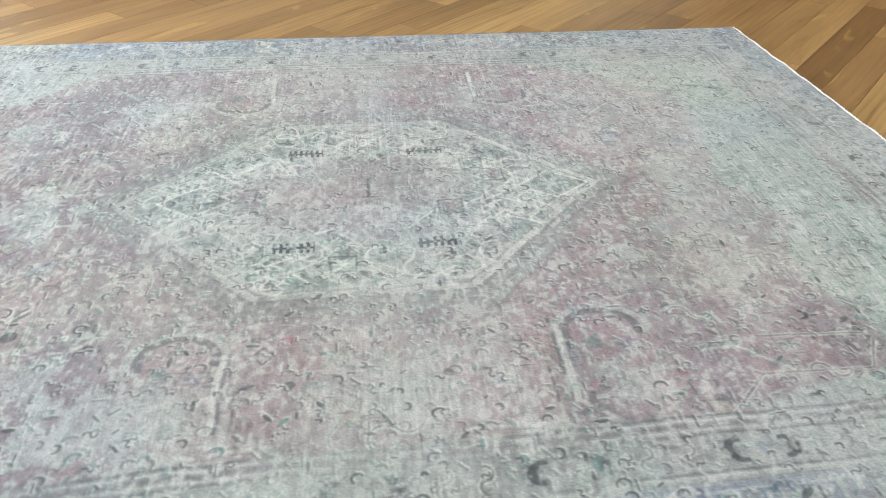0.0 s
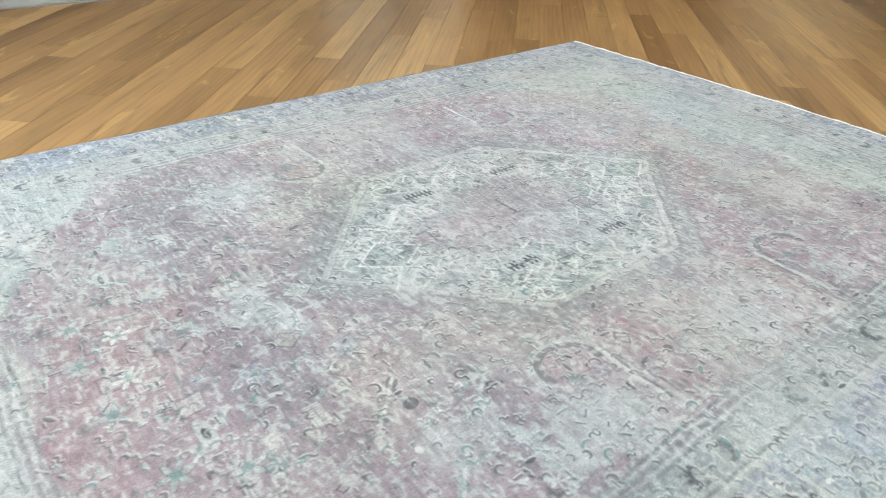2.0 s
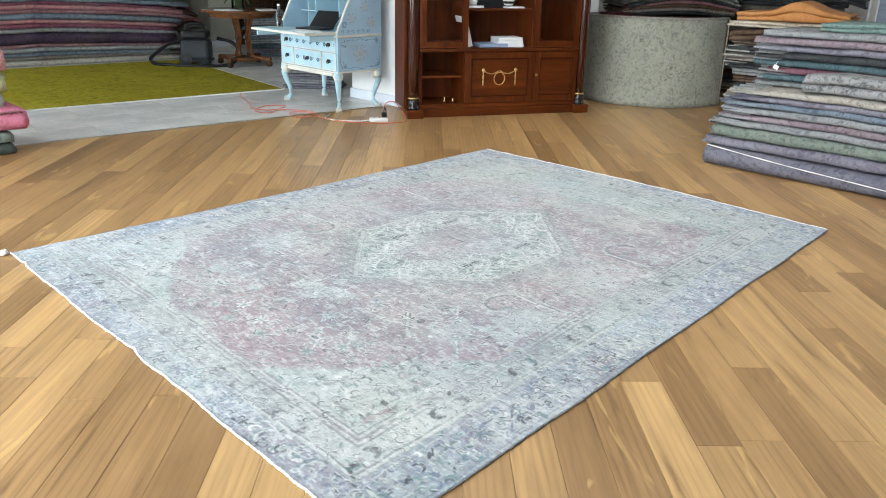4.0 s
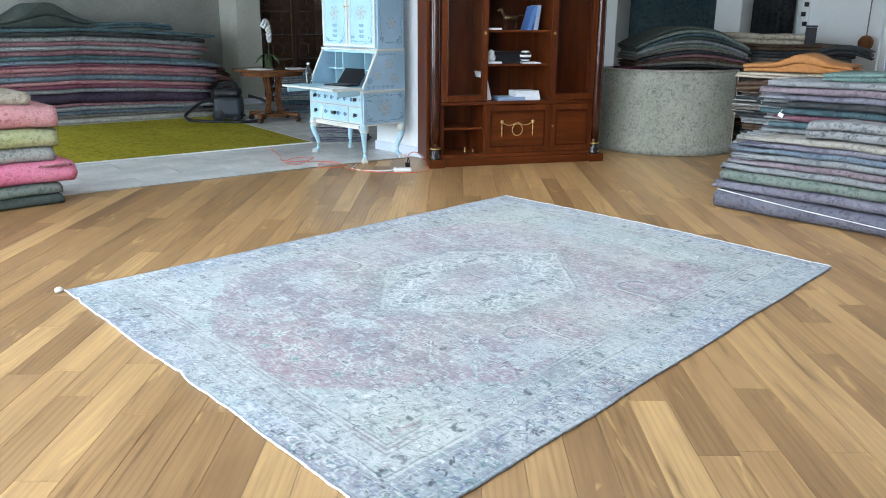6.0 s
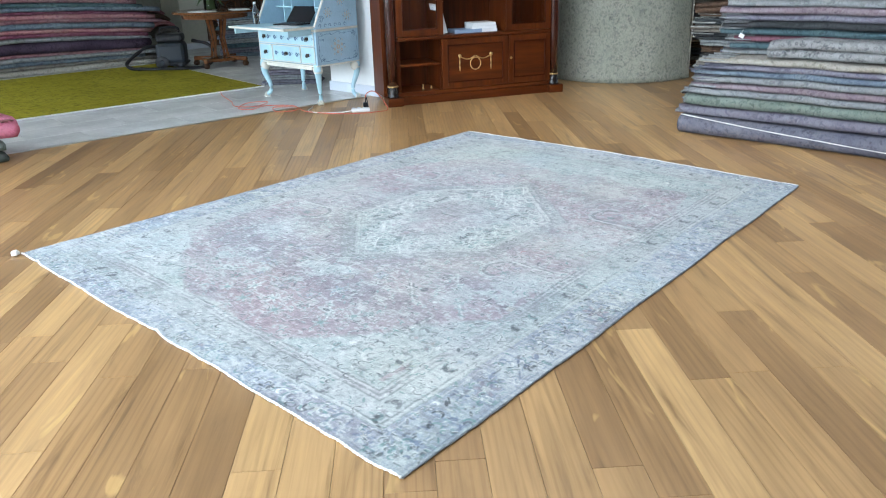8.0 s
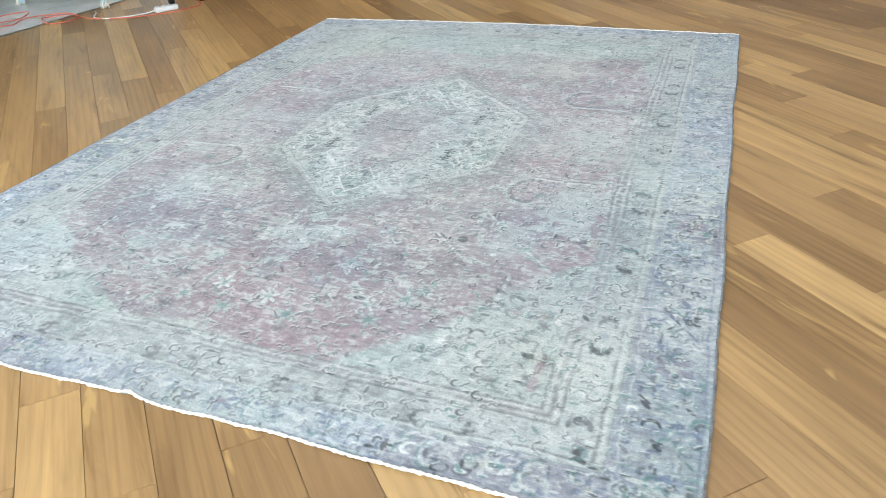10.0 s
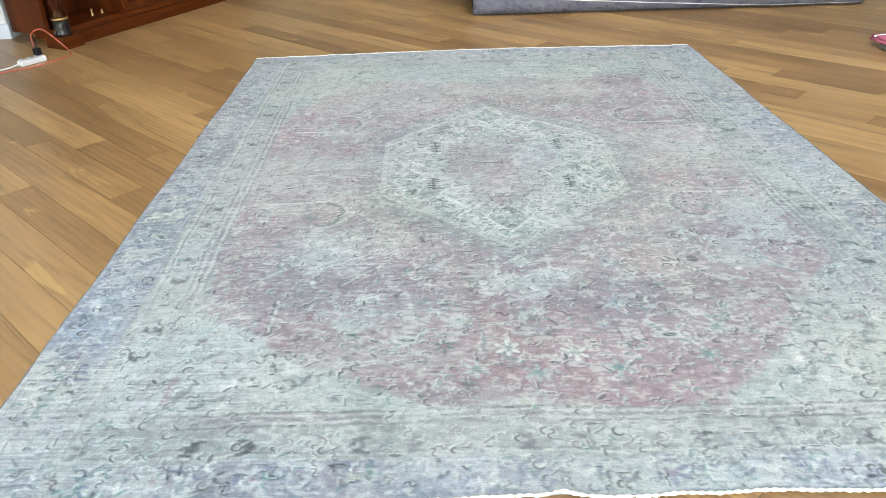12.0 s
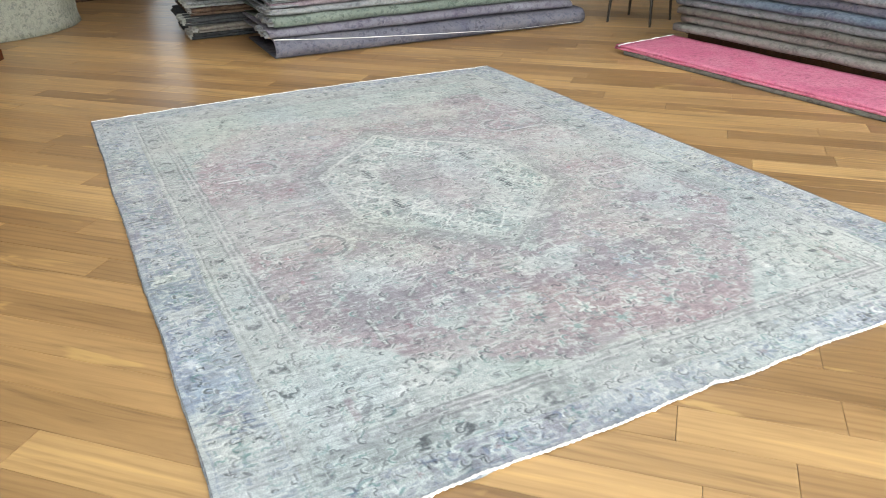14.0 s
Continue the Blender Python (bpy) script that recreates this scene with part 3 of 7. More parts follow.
for k in range(4):
    folded_carpet("folded_carpet", 0.55, 0.9, 0.06, (ROSE, BROWN, PINK, TAUPE)[k], "loose end of a folded carpet beside a stack", bay(2.42 + 0.07 * k, 5.35, 0.74 - 0.1 * k + 0.062 * 0, 22), "carpets in the north stack", k + 40, droop=0.09)

# moss green carpet on the stone floor
moss = tagged(part("green_carpet", box(-4.0, 2.06, 0.0, 3.3, 0.0072, 0.022, 0.004), MOSS, m=bay(0.16, 1.52)), "moss green pile carpet lying on stone tiles", "carpet")
part("binding", box(-4.0, 2.074, -0.012, 0.0, 0.006, 0.02), COTTON, moss, "pale bound edge")
part("binding", box(2.06, 2.074, 0.0, 3.3, 0.006, 0.02), COTTON, moss, "pale bound edge")

# low stack of folded carpets, west of the stone floor
west_rows = [(SAGE_DARK, "mottled green folded carpet at the foot of a short stack", 1.5, 0.75, 0.085, -0.02, 0.0), (SAGE, "dark green folded carpet in a short stack", 1.5, 0.72, 0.09, 0.0, 0.01),
             (HOT_PINK, "bright pink folded carpet with fringe in a short stack", 1.62, 0.74, 0.17, 0.04, -0.02), (PEARL, "pale grey folded carpet in a short stack", 1.46, 0.7, 0.12, 0.0, 0.02),
             (PISTACHIO, "lime green folded carpet in a short stack", 1.5, 0.72, 0.15, 0.0, 0.0), (SALMON, "salmon pink folded carpet in a short stack", 1.5, 0.74, 0.18, 0.0, -0.01), (SAND, "beige folded carpet on a short stack", 1.36, 0.62, 0.11, -0.08, 0.04)]
for k in range(6):
    x, y, z0 = -1.16 + 0.035 * k, 5.548 + 0.006 * (k % 3), 0.322
    pts = glide([(x, y + 0.03, z0), (x + 0.01, y - 0.012, z0 + 0.012), (x + 0.05 + 0.01 * (k % 2), y - 0.02, z0 + 0.004), (x + 0.06, y + 0.02, z0 - 0.006)], 4)
    tagged(part("carpet_fringe", tube(pts, 0.006, 5), PINK, smooth=True), "loose pale fringe cord on a pink folded carpet", "fringe", "fringe cords of the pink carpet")
stack(west_rows, pose(-1.72, 5.56, 0), 2.0, "carpets in the west stack", 21, plies=1)

# long stack, east: folds face the carpet on display
east_base = pose(2.9, 0.50, 0)
east_rows = [(PURPLE, "lilac folded carpet in a long stack", 2.9, 0.95, 0.075, -0.02, 0.06), (SAGE, "green floral folded carpet in a long stack", 2.82, 0.92, 0.085, -0.03, 0.09), (GREY, "light grey folded carpet in a long stack", 2.8, 0.92, 0.05, -0.02, 0.10),
             (MAUVE, "grey carpet with a rose fold in a long stack", 2.76, 0.9, 0.048, -0.01, 0.12), (GREY, "silver grey folded carpet in a long stack", 2.74, 0.9, 0.052, 0.0, 0.13), (BLUE, "grey-blue folded carpet in a long stack", 2.76, 0.9, 0.045, -0.01, 0.15),
             (PURPLE, "dull purple folded carpet in a long stack", 2.66, 0.86, 0.04, 0.03, 0.16), (CREAM, "cream floral folded carpet in a long stack", 2.7, 0.86, 0.05, 0.0, 0.17)]
z = 0.155
rng = random.Random(3)
for mt, words, ln, dp, hi, dx, dy in east_rows:
    root = folded_carpet("folded_carpet", ln, dp, hi, mt, words, east_base @ pose(dy, 0 - dx, z, 0, 0, -90 + rng.uniform(-0.8, 0.8)), "carpets in the east stack", rng.random(), sag=0.013, plies=1, ragged=0.05)
    crumpled_end(root, ln, dp, hi, GREY if rng.random() < 0.6 else SLATE, rng)
    z += hi + 0.002
east_upper = [(GREY, "pale grey folded carpet in the upper stack", 2.6, 0.8, 0.045, 0.05), (TEAL, "petrol blue folded carpet in the upper stack", 2.5, 0.8, 0.05, 0.06), (WINE, "dark red folded carpet in the upper stack", 2.5, 0.8, 0.05, 0.07), (TEAL, "dark teal folded carpet in the upper stack", 2.6, 0.8, 0.055, 0.04),
              (CHARCOAL, "black folded carpet in the upper stack", 2.6, 0.8, 0.05, 0.05), (PURPLE, "mauve folded carpet in the upper stack", 2.6, 0.8, 0.05, 0.03), (MAUVE, "grey and pink folded carpet in the upper stack", 2.6, 0.8, 0.055, 0.03), (GREY, "silver folded carpet in the upper stack", 2.55, 0.8, 0.05, 0.06)]
for mt, words, ln, dp, hi, dx in east_upper:
    root = folded_carpet("folded_carpet", ln, dp, hi, mt, words, east_base @ pose(0.42 + rng.uniform(-0.02, 0.02), 0.05 - dx, z, 0, 0, -90 + rng.uniform(-0.8, 0.8)), "carpets in the east stack", rng.random(), sag=0.013, plies=1, ragged=0.05)
    crumpled_end(root, ln, dp, hi, GREY if rng.random() < 0.6 else SLATE, rng)
    z += hi + 0.002
folded_carpet("folded_carpet", 1.9, 0.6, 0.07, SEA_GREEN, "sea green folded carpet on top of a long stack", east_base @ pose(0.6, -0.05, z, 0, 0, -88), "carpets in the east stack", 8)
folded_carpet("folded_carpet", 1.5, 0.36, 0.14, FLORAL, "thick grey floral carpet folded loosely on a long stack", east_base @ pose(0.20, 0.18 - 0.1, 0.155 + 0.47, 0, 0, -91), "carpets in the east stack", 18, sheet=0.018)

# the lowest carpet of the east stack: a wide loose fold with a white bound edge
low = thing("folded_carpet", pose(2.9, 0.47, 0, 0, 0, -90.5), "blue-grey carpet folded loosely with white bound edge on oak floor", "carpet", "carpets in the east stack")
bm, rings, edge = bmesh.new(), [], []
N = 40
for s in range(N + 1):
    t = s / N
    x = -1.44 + 2.9 * t
    h = 0.150 - 0.012 * t + 0.006 * noise.noise((x * 2, 1, 0))
    lip = 0.55 * (1 - min(1.0, t * 1.35))          # height of the loose edge above the fold
    prof = [(0.95, 0.002), (0.3, 0.002), (0.07, 0.002)]
    for i in range(11):
        a = -math.pi / 2 - math.pi * i / 10
        prof.append((0.085 + 0.085 * math.cos(a), h / 2 + h / 2 * math.sin(a)))
    prof += [(0.3, h), (0.95, h)]
    inn = [(y + (0.014 if 3 <= i < 14 else 0) * (1 if y < 0.1 else 0), z + (0.012 if z < h / 2 else -0.012)) for i, (y, z) in enumerate(prof)]
    rings.append([bm.verts.new((x, y, z)) for y, z in prof + inn[::-1]])
    ze = 0.012 + (h - 0.016) * min(1.0, 0.06 + lip * 1.72)
    edge.append((x, 0.083 - 0.085 * math.sqrt(max(0.0, 1 - ((ze - h / 2) / (h / 2)) ** 2)), ze + 0.004))
for a, b in zip(rings, rings[1:]):
    c = len(a)
    for i in range(c):
        j = (i + 1) % c
        bm.faces.new((a[i], b[i], b[j], a[j]))
for ring in (rings[0], rings[-1]):
    c = len(ring)
    for i in range(c // 2 - 1):
        bm.faces.new((ring[i], ring[i + 1], ring[c - 2 - i], ring[c - 1 - i]))
bmesh.ops.recalc_face_normals(bm, faces=bm.faces[:])
part("ply", bm, SLATE, low, smooth=True)
part("flap", tube([(x, y, z) for x, y, z in edge], lambda t: 0.0038 - 0.0014 * t + 0.0010 * math.sin(300 * t), 6), COTTON, low, "white cord edge")

# dark stack behind it
dark_rows = [((CHARCOAL, TAUPE, CHARCOAL, BROWN, GREY)[i % 5], "charcoal folded carpet with pale edges in a dark stack", 3.2 + 0.1 * math.sin(i * 7), 0.85, 0.062, 0.06 * math.sin(i * 5), 0.03 * math.cos(i * 3)) for i in range(14)]
dark_top = stack(dark_rows, pose(4.02, 0.72, 0), -90, "carpets in the dark stack", 31, loose=PEARL)
folded_carpet("folded_carpet", 1.6, 0.8, 0.09, BROWN, "brown patterned carpet folded on a dark stack", pose(4.05, 1.55, dark_top, 0, 0, -86), "carpets in the dark stack", 4, droop=0.03)
folded_carpet("folded_carpet", 0.9, 0.6, 0.05, SAND, "sand coloured carpet folded on a dark stack", pose(4.1, 1.98, dark_top + 0.09, 0, 0, -92), "carpets in the dark stack", 6)
folded_carpet("folded_carpet", 0.95, 0.6, 0.07, ORANGE, "rust orange carpet folded on a dark stack", pose(4.25, 1.92, dark_top + 0.145, 0, 0, -78), "carpets in the dark stack", 7,
              lift=lambda t: 0.10 * math.exp(-((t - 0.55) / 0.2) ** 2))

# far pile by the east wall
far_rows = [((BROWN, TAUPE, CHARCOAL)[i % 3], "brown folded carpet in a far pile", 2.3 - 0.02 * i, 0.9, 0.075, 0.05 * math.sin(3 * i), 0.04 * math.cos(2 * i)) for i in range(16)]
far_top = stack(far_rows, pose(6.6, 3.35, 0), -72, "carpets in the far pile", 51)
folded_carpet("folded_carpet", 1.6, 0.8, 0.13, SAND, "taupe carpet folded on a far pile", pose(6.6, 3.6, far_top, 0, 0, -66), "carpets in the far pile", 61, droop=0.03)
folded_carpet("folded_carpet", 0.6, 0.6, 0.10, CHARCOAL, "black carpet folded on a far pile", pose(6.7, 2.4, far_top - 0.1, 0, 0, -75), "carpets in the far pile", 62, droop=0.06)

box_m = pose(6.9, 2.9, far_top + 0.001, 0, 0, 24)
can = thing("container", box_m, "small dark upright container on a carpet pile", "container")
part("body", box(-0.075, 0.075, -0.06, 0.06, 0, 0.2, 0.008), BLACK_PLASTIC, can)
part("lid", box(-0.079, 0.079, -0.064, 0.064, 0.201, 0.225, 0.008), GREY_PLASTIC, can)
rail = thing("wall_rail", pose(8.44, 3.62, 0), "narrow white wall rail with dark clips", "rail")
part("strip", box(-0.03, 0.0, -0.05, 0.05, 1.35, 2.9, 0.004), WHITE_PLASTIC, rail)
for k in range(9):
    part("clip", box(-0.055, -0.031, -0.04 + 0.03 * (k % 2), 0.02 + 0.03 * (k % 2), 1.45 + 0.13 * k, 1.51 + 0.13 * k, 0.004), BLACK_PLASTIC, rail, "black clip")
price = thing("price_tag", pose(3.285, 1.60, 0.76, 0, 0, 8), "small white card tag hanging from a carpet stack", "tag")
part("card", box(-0.002, 0.002, -0.02, 0.02, -0.015, 0.016, 0.0008), WHITE_PAPER, price, m=pose(0, 0, 0, 24, 0, 0))
part("thread", tube([(0.0, 0.0, 0.02), (0.02, 0.004, 0.035), (0.05, 0.0, 0.04)], 0.0015, 5), COTTON, price, "white thread")

# arched stack on the round counter, with a carpet hung round its side
arch_rows = [((CHARCOAL, TAUPE, BROWN, ROSE, CHARCOAL, TAUPE, SAGE, GREY, SAGE_DARK, TEAL, SAGE, SAGE_DARK)[i % 12], "grey-green carpet folded over a round counter", 1.40 + 0.05 * math.sin(4 * i), 0.9, 0.040, 0.12 + 0.03 * math.sin(5 * i), 0.02 * math.cos(4 * i)) for i in range(12)]
zz = 0.955
rng = random.Random(8)
counter = thing("round_counter", pose(5.66, 4.08, 0), "round dark wooden counter hidden under carpets", "counter")
part("body", lathe([(0.84, 0.0), (0.84, 0.90), (0.85, 0.905), (0.85, 0.93), (0.0, 0.935)], 48), WALNUT, counter)
for row, (mt, words, ln, dp, hi, dx, dy) in enumerate(arch_rows):
    folded_carpet("folded_carpet", ln, dp, hi, mt, words, pose(5.62 + 0.30, 3.84 + 0.25, zz - 0.005, 0, 0, -42) @ pose(dx, dy - 0.2, 0), "carpets on the counter", rng.random(), droop=0.03 + 0.018 * row)
    zz += hi + 0.001
tagged(part("folded_cloth", box(-0.17, 0.17, -0.1, 0.1, 0, 0.045, 0.012), carpet_mat("maroon", (0.09, 0.012, 0.03), (0.12, 0.02, 0.04), (0.06, 0.01, 0.02)), m=pose(5.0, 4.2, 0.935, 0, 0, -50)), "dark maroon folded cloth lying on a counter", "cloth")

hung = thing("hung_carpet", pose(5.66, 4.08, 0), "pale grey-green floral carpet standing round a counter", "carpet")
bm, rings = bmesh.new(), []
for s in range(61):
    a = radians(140 + (274 - 140) * s / 60)
    ring = []
    for j in range(15):
        zc = 0.004 + 0.95 * j / 14 + 0.010 * noise.noise((s * 0.08, 5, 0)) * (j / 14)
        r = 0.905 + 0.012 * noise.noise((s * 0.15, j * 0.3, 2)) - 0.02 * (j / 14) + (0.02 if j == 0 else 0)
        ring.append(bm.verts.new((r * math.cos(a), r * math.sin(a), zc)))
    for j in range(14, -1, -1):
        v = ring[j].co
        k = 1 - 0.016 / math.hypot(v.x, v.y)
        ring.append(bm.verts.new((v.x * k, v.y * k, v.z)))
    rings.append(ring)
for a, b in zip(rings, rings[1:]):
    c = len(a)
    for i in range(c):
        j = (i + 1) % c
        bm.faces.new((a[i], b[i], b[j], a[j]))
for ring in (rings[0], rings[-1]):
    for i in range(14):
        bm.faces.new((ring[i], ring[i + 1], ring[28 - i], ring[29 - i]))
bmesh.ops.recalc_face_normals(bm, faces=bm.faces[:])
part("carpet_face", bm, FADED, hung, smooth=True)
a = radians(274)
part("binding", tube([(0.905 * math.cos(a), 0.905 * math.sin(a), 0.01 + 0.94 * k / 20) for k in range(21)], 0.008, 6), CREAM, hung, "pale bound edge")
part("binding", tube([(0.89 * math.cos(radians(140 + 134 * k / 50)), 0.89 * math.sin(radians(140 + 134 * k / 50)), 0.955) for k in range(51)], 0.011, 6), CREAM, hung, "pale bound edge")

# carpets hanging on the east side
for y0, y1, mt, words in ((4.82, 6.42, TEAL, "dark green worn carpet hanging on the wall"), (3.72, 4.34, CHARCOAL, "black worn carpet hanging beside a pillar")):
    bm, cols = bmesh.new(), []
    for i in range(25):
        y = y0 + (y1 - y0) * i / 24
        cols.append([bm.verts.new((8.30 + 0.015 * math.sin(i * 0.9), y, 0.75 + 2.3 * k / 12)) for k in range(13)])
    for a, b in zip(cols, cols[1:]):
        for k in range(12):
            bm.faces.new((a[k], a[k + 1], b[k + 1], b[k]))
    bmesh.ops.solidify(bm, geom=bm.faces[:], thickness=0.012)
    w = thing("wall_carpet", pose(0, 0, 0), words, "carpet")
    part("carpet_face", bm, mt, w, smooth=True)
    part("rod", tube([(8.31, y0 - 0.06, 3.06), (8.31, y1 + 0.06, 3.06)], 0.014), DARK_METAL, w)
    for yy in (y0 + 0.1, y1 - 0.1):
        part("bracket", box(8.31, 8.46, yy - 0.012, yy + 0.012, 3.04, 3.075), DARK_METAL, w)

cordset = thing("blind_cord", pose(8.25, 2.72, 0), "blind cord with a round wooden weight by the window", "blind cord")
part("cord", tube([(0, 0, 1.32), (0, 0, 3.4)], 0.008, 6), TAUPE, cordset)
part("bracket", box(-0.02, 0.21, -0.015, 0.015, 3.36, 3.4), DARK_METAL, cordset)
part("weight", lathe([(0.0, -0.03), (0.07, -0.03), (0.10, 0.0), (0.07, 0.03), (0.0, 0.03)], 20), TABLE_WOOD, cordset, m=pose(0, 0, 1.24, 0, 90, 0))

TAUPE_LIGHT = carpet_mat("pale_taupe", (0.42, 0.39, 0.34), (0.48, 0.45, 0.40), (0.30, 0.28, 0.25))
# pink carpet and grey pile, south
PINK_FLOOR = pose(1.76, -0.52, 0, 0, 0, 7.0)
under = tagged(part("underlay_carpet", box(-3.6, -0.02, -0.62, 0.0, 0.0, 0.035, 0.012), TAUPE, m=PINK_FLOOR), "dark taupe carpet folded flat under a pink one", "carpet", "carpets on the south floor")
pk = thing("pink_carpet", PINK_FLOOR @ pose(0, 0, 0.036), "bright pink carpet folded flat on the oak floor", "carpet", "carpets on the south floor")
for k, (z0, z1, out) in enumerate(((0.0, 0.014, 0.0), (0.015, 0.032, -0.012))):
    bm = bmesh.new()
    cols = []
    for i in range(61):
        x = -3.6 + 3.62 * i / 60
        cut = 0.30 * max(0.0, (x + 0.02 - 0.0) / 1.0)
        row = []
        for j in range(13):
            y = -0.62 + (0.62 + out + 0.012 * noise.noise((x * 3, k, 0))) * j / 12
            row.append((x + (0.05 * (j / 12) if i == 60 else 0), y, z1 + 0.006 * noise.noise((x * 5, y * 5, k))))
        cols.append([bm.verts.new(p) for p in row] + [bm.verts.new((p[0], p[1], z0)) for p in row[::-1]])
    for a, b in zip(cols, cols[1:]):
        c = len(a)
        for i in range(c):
            j = (i + 1) % c
            bm.faces.new((a[i], a[j], b[j], b[i]))
    for ring in (cols[0], cols[-1]):
        for i in range(12):
            bm.faces.new((ring[i], ring[i + 1], ring[24 - i], ring[25 - i]))
    bmesh.ops.recalc_face_normals(bm, faces=bm.faces[:])
    part("ply", bm, HOT_PINK, pk, smooth=True)
part("binding", tube([(0.03, -0.62 + 0.62 * k / 12, 0.03 + 0.004 * math.sin(k * 2)) for k in range(13)], 0.007, 6), COTTON, pk, "pale bound edge")

pallet = thing("pallet", PINK_FLOOR @ pose(-1.78, -1.2, 0), "dark wooden pallet under a grey carpet pile", "pallet")
for y in (-0.42, 0.0, 0.42):
    part("runner", box(-1.75, 1.75, y - 0.05, y + 0.05, 0.0, 0.08, 0.004), WALNUT, pallet)
part("deck", box(-1.75, 1.75, -0.5, 0.5, 0.08, 0.1, 0.003), WALNUT, pallet)
south_rows = [((TAUPE_LIGHT, TAUPE_LIGHT, TAUPE, GREY, BLUE, SLATE, GREY, CHARCOAL, SAGE, CHARCOAL)[i], "thick grey-brown folded carpet on a low pallet" if i < 3 else "dark blue-grey folded carpet on a low pallet", 3.62 + 0.05 * math.sin(3 * i), 1.1, 0.065, 0.03 * math.sin(5 * i), 0.02 * math.cos(3 * i)) for i in range(10)]
zz = 0.102
rng = random.Random(9)
for mt, words, ln, dp, hi, dx, dy in south_rows:
    folded_carpet("folded_carpet", ln, dp, hi, mt, words, PINK_FLOOR @ pose(-1.74, -0.64, zz) @ pose(dx, dy, 0, 0, 0, 180 + rng.uniform(-0.5, 0.5)), "carpets in the south pile", rng.random(), plies=1, ragged=0.03)
    zz += hi + 0.002


# ---------------------------------------------------------------- chair by the south pile (only its legs come into view)
def dark_chair(m):
    root = thing("chair", m, "dark wooden chair with slim legs on oak floor", "chair")
    for x in (-0.19, 0.19):
        for y in (-0.19, 0.19):
            part("leg", tube([(x * 1.12, y * 1.12, 0.0), (x, y, 0.43)], lambda t: 0.011 + 0.008 * t, 8), DARK_METAL, root)
    part("seat", box(-0.22, 0.22, -0.22, 0.22, 0.43, 0.47, 0.015), WALNUT, root)
    part("backrest", box(-0.21, 0.21, 0.19, 0.22, 0.6, 0.9, 0.012), WALNUT, root)
    for x in (-0.18, 0.18):
        part("back_post", tube([(x, 0.2, 0.46), (x, 0.22, 0.62)], 0.013, 8), WALNUT, root)
    return root


dark_chair(pose(2.74, -1.50, 0, 0, 0, 24))


# ---------------------------------------------------------------- mahogany bookcase with columns
def bookcase(m):
    root = thing("bookcase", m, "polished mahogany bookcase with columns and gilt mounts", "bookcase")
    W, D, H, L = 1.98, 0.52, 2.45, 0.672
    col = 0.13
    s0, s1, s2, s3 = col, col + 0.49, col + 1.21, W - col
    part("plinth", box(0.16, W - 0.16, 0.05, D, 0.0, 0.085, 0.004), MAHOGANY_H, root)
    for x in (0.0, W - 0.165):
        part("plinth_block", box(x, x + 0.165, 0.0, 0.19, 0.0, 0.085, 0.006), MAHOGANY_H, root)
    part("side_panel", box(0.0, 0.03, 0.15, D, 0.087, H), MAHOGANY, root)
    part("side_panel", box(W - 0.03, W, 0.15, D, 0.087, H), MAHOGANY, root)
    part("back_panel", box(0.03, W - 0.03, D - 0.02, D, 0.087, H), MAHOGANY, root)
    part("bottom", box(0.03, W - 0.03, 0.07, D - 0.02, 0.087, 0.125), MAHOGANY_H, root)
    part("ledge", box(s0 + 0.005, s3 - 0.005, 0.05, D - 0.02, L - 0.035, L, 0.008), MAHOGANY_H, root)
    part("top", box(-0.05, W + 0.05, -0.05, D, H - 0.12, H, 0.02), MAHOGANY_H, root)
    for x in (s1, s2):
        part("divider", box(x - 0.018, x + 0.018, 0.085, D - 0.02, 0.125, H - 0.12), MAHOGANY, root)
    for x in (s0, s3 - 0.03):
        part("stile", box(x - 0.02, x + 0.05, 0.12, 0.17, 0.125, H - 0.12, 0.003), MAHOGANY, root)
    for z in (1.05, 1.39, 1.72, 2.06):
        part("shelf", box(s1 + 0.019, s2 - 0.019, 0.1, D - 0.02, z - 0.022, z, 0.002), MAHOGANY_H, root)
    part("shelf", box(s0 + 0.03, s1 - 0.019, 0.12, D - 0.02, 0.378, 0.40, 0.002), MAHOGANY_H, root)
    for x in (0.08, W - 0.08):
        c = part("column", lathe([(0.050, 0.20), (0.053, 0.6), (0.052, 1.4), (0.045, 2.2), (0.045, 2.26), (0.06, 2.30), (0.06, 2.33)], 24), MAHOGANY_DARK, root, "dark polished round column", pose(x, 0.09, 0), True)
        part("base", lathe([(0.062, 0.086), (0.062, 0.10), (0.052, 0.115), (0.058, 0.135), (0.050, 0.155), (0.050, 0.185)], 24), BLACK_LACQUER, c, "black turned column base", smooth=True)
        part("ring", lathe([(0.050, 0.186), (0.057, 0.190), (0.057, 0.200), (0.050, 0.204)], 24), GILT, c, "gilt ring", smooth=True)
    # doors with glass above, panelled below
    for x0, x1, knob in ((s0 + 0.005, s1 - 0.019 + 0.03, 1), (s2 + 0.019 - 0.03, s3 - 0.005, 0)):
        w = x1 - x0
        d = part("door", framed_panel(w, H - 0.13 - L - 0.005, 0.065, 0.024, x=x0, z=L + 0.004, y=0.06), MAHOGANY, root, "glazed mahogany door")
        part("pane", box(x0 + 0.06, x1 - 0.06, 0.07, 0.074, L + 0.06, H - 0.19), GLASS, d, "clear glass pane").visible_shadow = False
        part("moulding", framed_panel(w - 0.124, H - 0.13 - L - 0.13, 0.012, 0.012, x=x0 + 0.062, z=L + 0.066, y=0.053), MAHOGANY_DARK, d)
